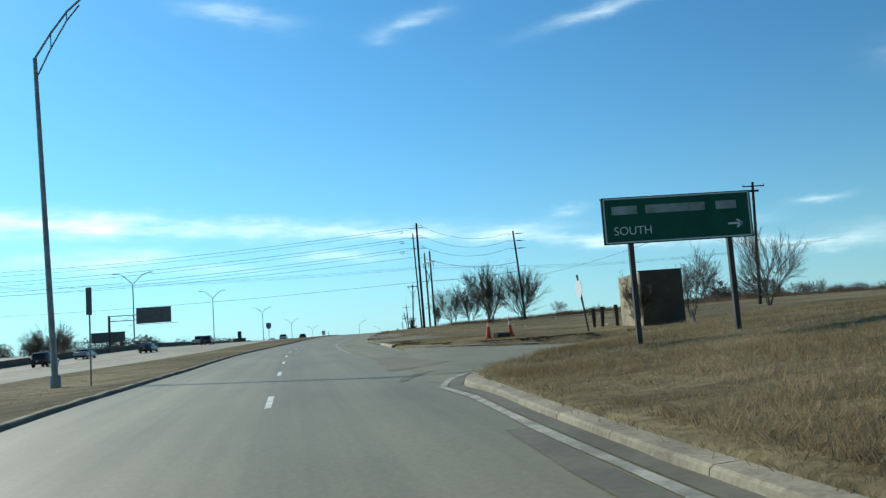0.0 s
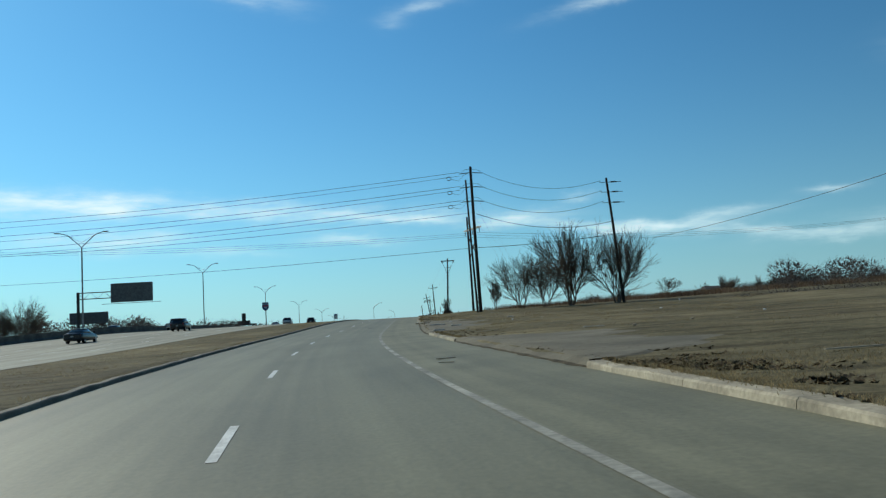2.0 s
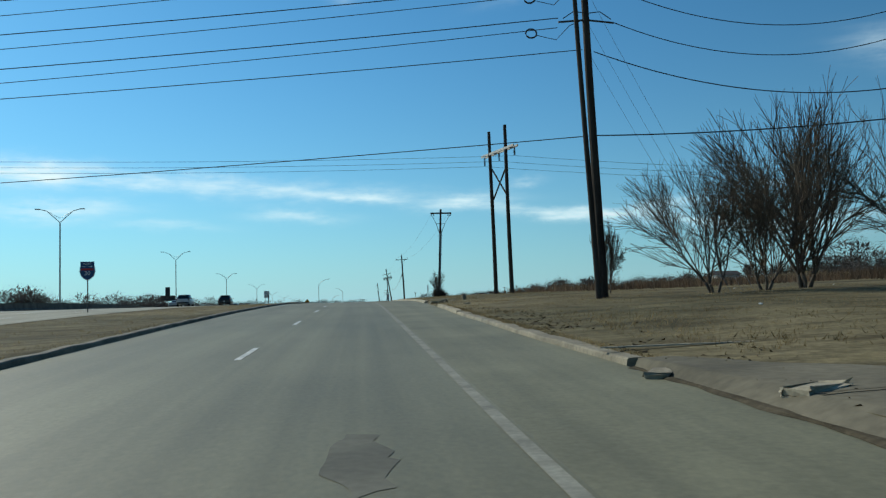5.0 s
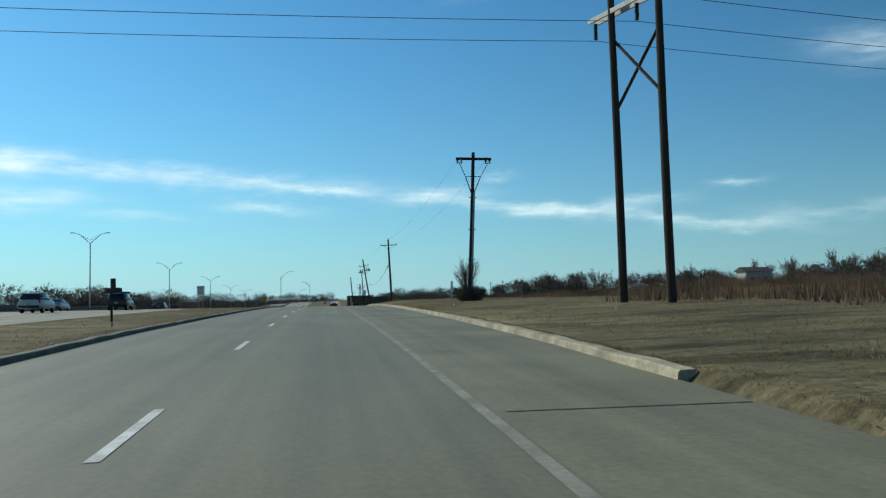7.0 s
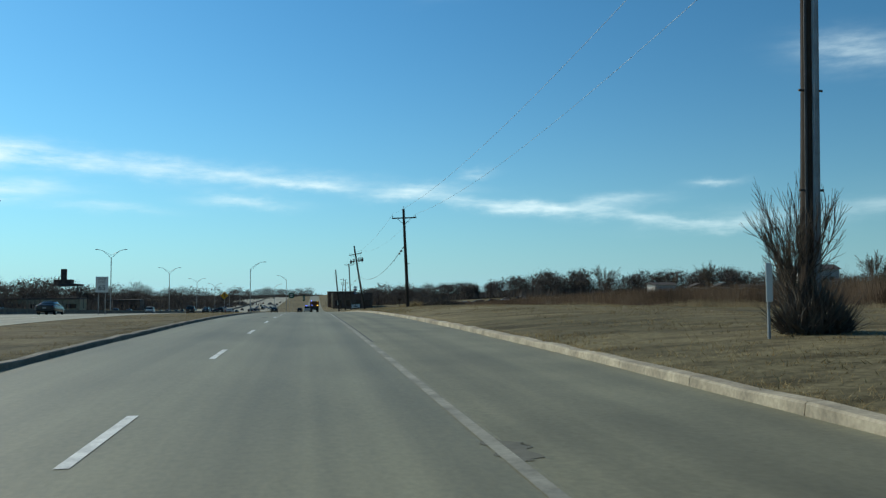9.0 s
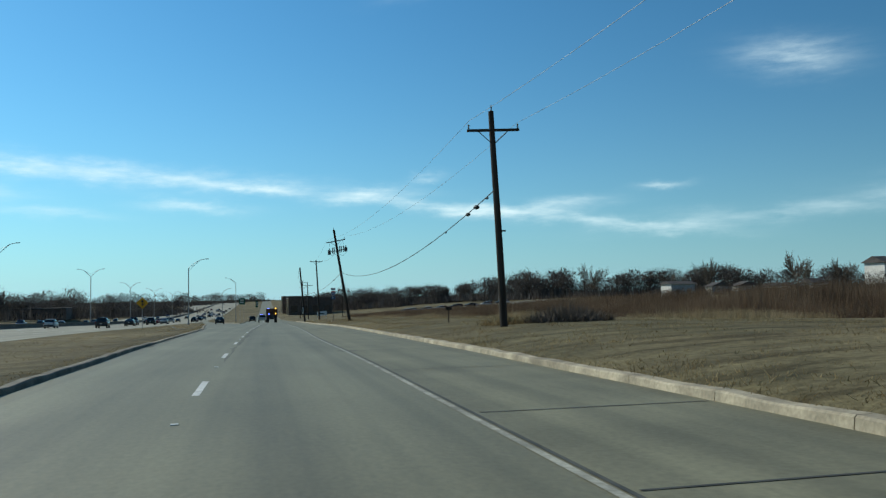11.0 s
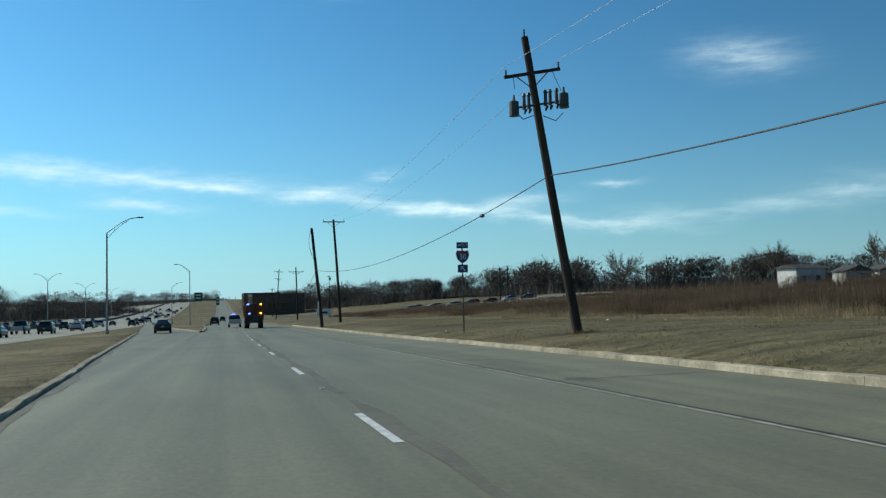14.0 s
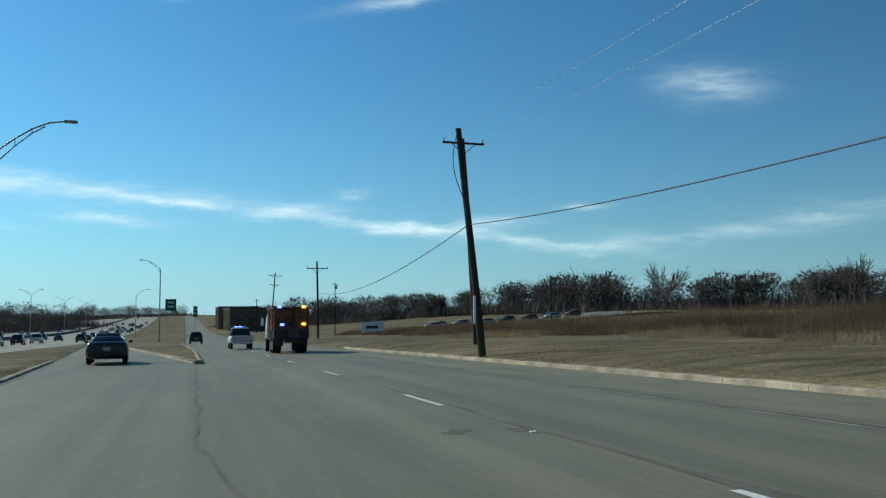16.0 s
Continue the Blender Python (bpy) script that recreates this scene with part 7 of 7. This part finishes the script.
def car(name, m, paint, label, kind="sedan", group="cars on the freeway"):
    t = thing(name, m, label, "pickup" if kind == "pickup" else "car", group)
    if kind == "sedan":
        part("body", loft(bmesh.new(), [(-2.52, 0.80, 0.78, 0.45, 0.92), (-2.44, 0.88, 0.86, 0.34, 1.03), (-1.9, 0.94, 0.90, 0.26, 1.08), (-0.9, 0.95, 0.92, 0.22, 1.04), (0.9, 0.95, 0.90, 0.22, 0.98), (1.9, 0.93, 0.86, 0.24, 0.86), (2.4, 0.86, 0.78, 0.30, 0.76), (2.55, 0.74, 0.68, 0.40, 0.66)]), paint, t)
        part("greenhouse", loft(bmesh.new(), [(-1.95, 0.74, 0.70, 1.0, 1.06), (-1.15, 0.80, 0.60, 0.98, 1.40), (-0.6, 0.82, 0.62, 0.98, 1.45), (0.35, 0.82, 0.62, 0.95, 1.44), (1.3, 0.78, 0.72, 0.92, 0.98)]), AUTO_GLASS, t, "dark tinted windows")
        part("roof", loft(bmesh.new(), [(-1.2, 0.50, 0.50, 1.38, 1.42), (-0.6, 0.60, 0.60, 1.41, 1.475), (0.3, 0.60, 0.60, 1.41, 1.47), (0.5, 0.5, 0.5, 1.36, 1.41)]), paint, t)
        hw, rear, roof_w = 0.95, -2.5, 0.34
        wheels = ((0.80, -1.5), (0.80, 1.55))
        wr = 0.345
    elif kind == "suv":
        part("body", loft(bmesh.new(), [(-2.35, 0.84, 0.82, 0.5, 1.0), (-2.25, 0.92, 0.90, 0.4, 1.12), (-1.0, 0.95, 0.93, 0.3, 1.12), (0.9, 0.95, 0.92, 0.3, 1.10), (1.8, 0.92, 0.86, 0.32, 1.02), (2.3, 0.84, 0.76, 0.42, 0.88)]), paint, t)
        part("greenhouse", loft(bmesh.new(), [(-2.2, 0.84, 0.72, 1.05, 1.12), (-1.95, 0.86, 0.70, 1.05, 1.62), (-0.5, 0.86, 0.72, 1.05, 1.68), (0.4, 0.86, 0.70, 1.05, 1.64), (1.2, 0.82, 0.76, 1.02, 1.10)]), AUTO_GLASS, t, "dark tinted windows")
        part("roof", loft(bmesh.new(), [(-2.05, 0.68, 0.68, 1.60, 1.66), (-0.5, 0.70, 0.70, 1.64, 1.72), (0.45, 0.66, 0.66, 1.6, 1.66)]), paint, t)
        hw, rear = 0.95, -2.33
        wheels = ((0.80, -1.4), (0.80, 1.4))
        wr = 0.37
    else:
        part("body", loft(bmesh.new(), [(-2.9, 0.92, 0.92, 0.6, 1.12), (-2.8, 0.97, 0.95, 0.55, 1.15), (-0.6, 0.98, 0.96, 0.45, 1.15), (1.2, 0.98, 0.95, 0.45, 1.15), (2.5, 0.95, 0.9, 0.48, 1.08), (2.9, 0.86, 0.8, 0.55, 0.95)]), paint, t)
        part("greenhouse", loft(bmesh.new(), [(-0.75, 0.86, 0.76, 1.1, 1.2), (-0.55, 0.88, 0.74, 1.1, 1.82), (0.6, 0.88, 0.74, 1.1, 1.85), (1.4, 0.84, 0.78, 1.1, 1.18)]), AUTO_GLASS, t, "dark tinted windows")
        part("roof", loft(bmesh.new(), [(-0.65, 0.72, 0.72, 1.78, 1.86), (0.1, 0.74, 0.74, 1.82, 1.90), (0.7, 0.70, 0.70, 1.78, 1.85)]), paint, t)
        part("tailgate", box(bmesh.new(), (1.55, 0.05, 0.5), (0, -2.92, 0.9), bevel=0.02), RIM, t, "grey tailgate")
        hw, rear = 0.97, -2.88
        wheels = ((0.82, -1.75), (0.82, 1.8))
        wr = 0.4
    for wx, wy in wheels:
        for s in (-1, 1):
            wheel(t, s * wx, wy, wr, 0.23)
    part("rear_bumper", box(bmesh.new(), (hw * 1.75, 0.16, 0.2), (0, rear + 0.02, 0.48 if kind == "sedan" else 0.55), bevel=0.05), TRIM if kind != "pickup" else CHROME, t)
    for s in (-1, 1):
        part("tail_lamp", box(bmesh.new(), (0.42, 0.06, 0.14) if kind == "sedan" else (0.16, 0.06, 0.36), (s * hw * (0.66 if kind == "sedan" else 0.86), rear + 0.03, 0.86 if kind == "sedan" else 0.92), bevel=0.02), TAIL, t, "red tail lamp")
        part("mirror", box(bmesh.new(), (0.18, 0.12, 0.13), (s * (hw + 0.08), 0.75, 1.05 if kind == "sedan" else 1.2), bevel=0.03), paint, t)
    part("number_plate", box(bmesh.new(), (0.32, 0.02, 0.16), (0, rear - 0.03, 0.74), bevel=0.006), RIM, t, "blank pale number plate")
    return t


def on_road(x, y, yaw=0.0):
    slope = math.degrees(math.atan2(road_z(y + 2) - road_z(y - 2), 4))
    return pose(x, y, road_z(y) + 0.02, slope, 0, yaw)


car("dark_sedan", on_road(-6.8, 435.8, 1.0), BLACK_PAINT, "black four-door sedan seen from behind on the ramp", "sedan", "vehicles on the road")
pick = car("white_pickup", on_road(2.75, 468.4, -2), WHITE_PAINT, "white pickup escort with a blue light bar on its roof", "pickup", "vehicles on the road")
for s in (-0.35, 0.0, 0.35):
    part("beacon", box(bmesh.new(), (0.28, 0.2, 0.1), (s, -0.1, 1.97), bevel=0.02), BEACON_BLUE if s <= 0 else SIGN_WHITE, pick, "blue roof beacon")
car("dark_suv", on_road(1.5, 520, -2), BLACK_PAINT, "dark sport utility car driving away far ahead", "suv", "vehicles on the road")
car("dark_suv", on_road(8.0, 640, -2), BLACK_PAINT, "dark car far down the frontage road", "suv", "vehicles on the road")


def truck(m):
    t = thing("work_truck", m, "orange highway work truck with flashing blue and amber beacons", "truck", "vehicles on the road")
    part("chassis", box(bmesh.new(), (0.9, 7.6, 0.3), (0, 3.4, 0.85), bevel=0.03), TRIM, t)
    bm = box(bmesh.new(), (2.35, 4.4, 1.55), (0, 2.5, 2.25), bevel=0.08)
    part("tank_body", bm, ORANGE, t, "orange steel body, stained")
    for y in (0.5, 1.6, 2.7, 3.8):
        for s in (-1, 1):
            part("rib", box(bmesh.new(), (0.08, 0.12, 1.5), (s * 1.2, y, 2.25), bevel=0.02), ORANGE, t)
    part("tailgate", box(bmesh.new(), (2.2, 0.1, 1.35), (0, 0.22, 2.2), bevel=0.03), ORANGE, t)
    part("top_rail", box(bmesh.new(), (2.45, 4.5, 0.12), (0, 2.5, 3.05), bevel=0.03), ORANGE, t)
    part("rear_frame", box(bmesh.new(), (2.38, 0.4, 0.62), (0, 0.12, 1.28), bevel=0.04), TRIM, t, "dark rear frame")
    part("hopper", box(bmesh.new(), (0.75, 0.5, 0.8), (0.15, -0.02, 1.35), bevel=0.06), DARK_STEEL, t, "grey spreader hopper")
    part("spinner", rod(bmesh.new(), (0.15, -0.1, 0.75), (0.15, -0.1, 0.85), 0.3, 0.3, 16), DARK_STEEL, t)
    part("mast", box(bmesh.new(), (0.14, 0.14, 1.3), (0.1, 0.08, 2.4), bevel=0.02), TRIM, t)
    for s in (-1, 1):
        part("mudguard", box(bmesh.new(), (0.62, 0.04, 0.55), (s * 0.82, 0.25, 0.75), bevel=0.01), TRIM, t)
        for x in (0.72, 1.02):
            wheel(t, s * x, 1.15, 0.5, 0.27)
            wheel(t, s * x, 2.4, 0.5, 0.27)
        wheel(t, s * 0.98, 6.4, 0.5, 0.28)
    part("cab", loft(bmesh.new(), [(5.0, 1.1, 1.02, 0.95, 2.75), (5.2, 1.15, 1.05, 0.9, 2.85), (6.6, 1.15, 1.02, 0.9, 2.8), (7.0, 1.1, 0.95, 0.9, 1.9), (7.9, 1.05, 0.9, 0.85, 1.65)]), WHITE_PAINT, t, "white truck cab")
    for s in (-1, 1):
        part("mirror", box(bmesh.new(), (0.18, 0.1, 0.55), (s * 1.38, 6.3, 2.2), bevel=0.03), WHITE_PAINT, t)
        part("tail_lamp", box(bmesh.new(), (0.14, 0.05, 0.14), (s * 0.95, -0.08, 1.2), bevel=0.02), TAIL, t)
    for x, z, mat in ((-0.78, 3.12, BEACON_BLUE), (0.85, 3.12, BEACON_AMBER), (-0.6, 1.92, BEACON_BLUE), (0.85, 1.95, BEACON_AMBER)):
        part("beacon", box(bmesh.new(), (0.26, 0.1, 0.16), (x, 0.1, z), bevel=0.03), mat, t, "flashing beacon lamp")


truck(on_road(4.15, 448.2, -2))

protos = []
for paint, kind, word in ((BLACK_PAINT, "suv", "dark"), (WHITE_PAINT, "suv", "white"), (SILVER_PAINT, "sedan", "silver"), (BLACK_PAINT, "sedan", "black"), (RED_PAINT, "sedan", "dark red"), (BLUE_PAINT, "pickup", "dark blue"), (WHITE_PAINT, "pickup", "white")):
    protos.append((paint, kind, word))
first = {}
SPOTS = [(-40.4, 104, 0), (-44.0, 128, 2), (-36.4, 133.5, 3), (-33.5, 163, 0), (-40, 186, 5), (-27.9, 236, 1), (-24, 250, 0), (-35, 268, 2), (-29, 305, 3), (-36.6, 426, 1), (-24.9, 406, 0),
         (-24.6, 441, 3), (-22.4, 462, 0), (-27, 470, 5), (-21.5, 488, 2), (-58, 210, 1), (-63, 300, 2), (-60, 390, 3)]
for k in range(58):
    y = 500 + 560 * (k / 58) + RNG.uniform(-4, 4)
    SPOTS.append((fway_x(y) - (RNG.choice((2.4, 6.1, 9.8, 13.5, 17.2, 34, 38, 42))), y, RNG.choice((0, 1, 2, 3, 0, 5, 3, 4, 6))))
for x, y, k in SPOTS:
    paint, kind, word = protos[k]
    if k not in first:
        first[k] = car("freeway_car", on_road(x, y), paint, "%s %s driving on the pale freeway" % (word, {"suv": "sport utility car", "sedan": "sedan", "pickup": "pickup"}[kind]), kind)
    else:
        copy_thing(first[k], on_road(x, y, 180 if x < fway_x(y) - FW_WIDTH else 0))
for k in range(14):
    x, y = 66 + 3.4 * k + RNG.uniform(-0.5, 0.5), 602 + RNG.uniform(-2, 2) + (k % 2) * 7
    c = copy_thing(first[RNG.choice((1, 1, 2, 0, 4))], pose(x, y, ground_z(x, y), 0, 0, 90))
    tagged(c, "parked car in a lot beyond the weeds", group="cars parked beyond the weeds")


# ---------------------------------------------------------------- the banked bend
def settle():
    """Set all that stands beside the banked bend down (or up) on its cross-fall."""
    done = set()
    for ob in [o for o in scene.objects if o.parent is None and o.type in ("MESH", "EMPTY")]:
        if ob.location.length > 0.01:
            ob.location.z += float(crossfall(ob.location.x, ob.location.y))
            continue
        for o in (ob, *ob.children_recursive):
            if o.type != "MESH" or o.data.name in done:
                continue
            done.add(o.data.name)
            me, q = o.data, o.matrix_basis.translation
            co = np.empty(len(me.vertices) * 3)
            me.vertices.foreach_get("co", co)
            co = co.reshape(-1, 3)
            if len(co) and co[:, 1].min() + q.y < 170:
                co[:, 2] += crossfall(co[:, 0] + q.x, co[:, 1] + q.y)
                me.vertices.foreach_set("co", co.ravel())


settle()
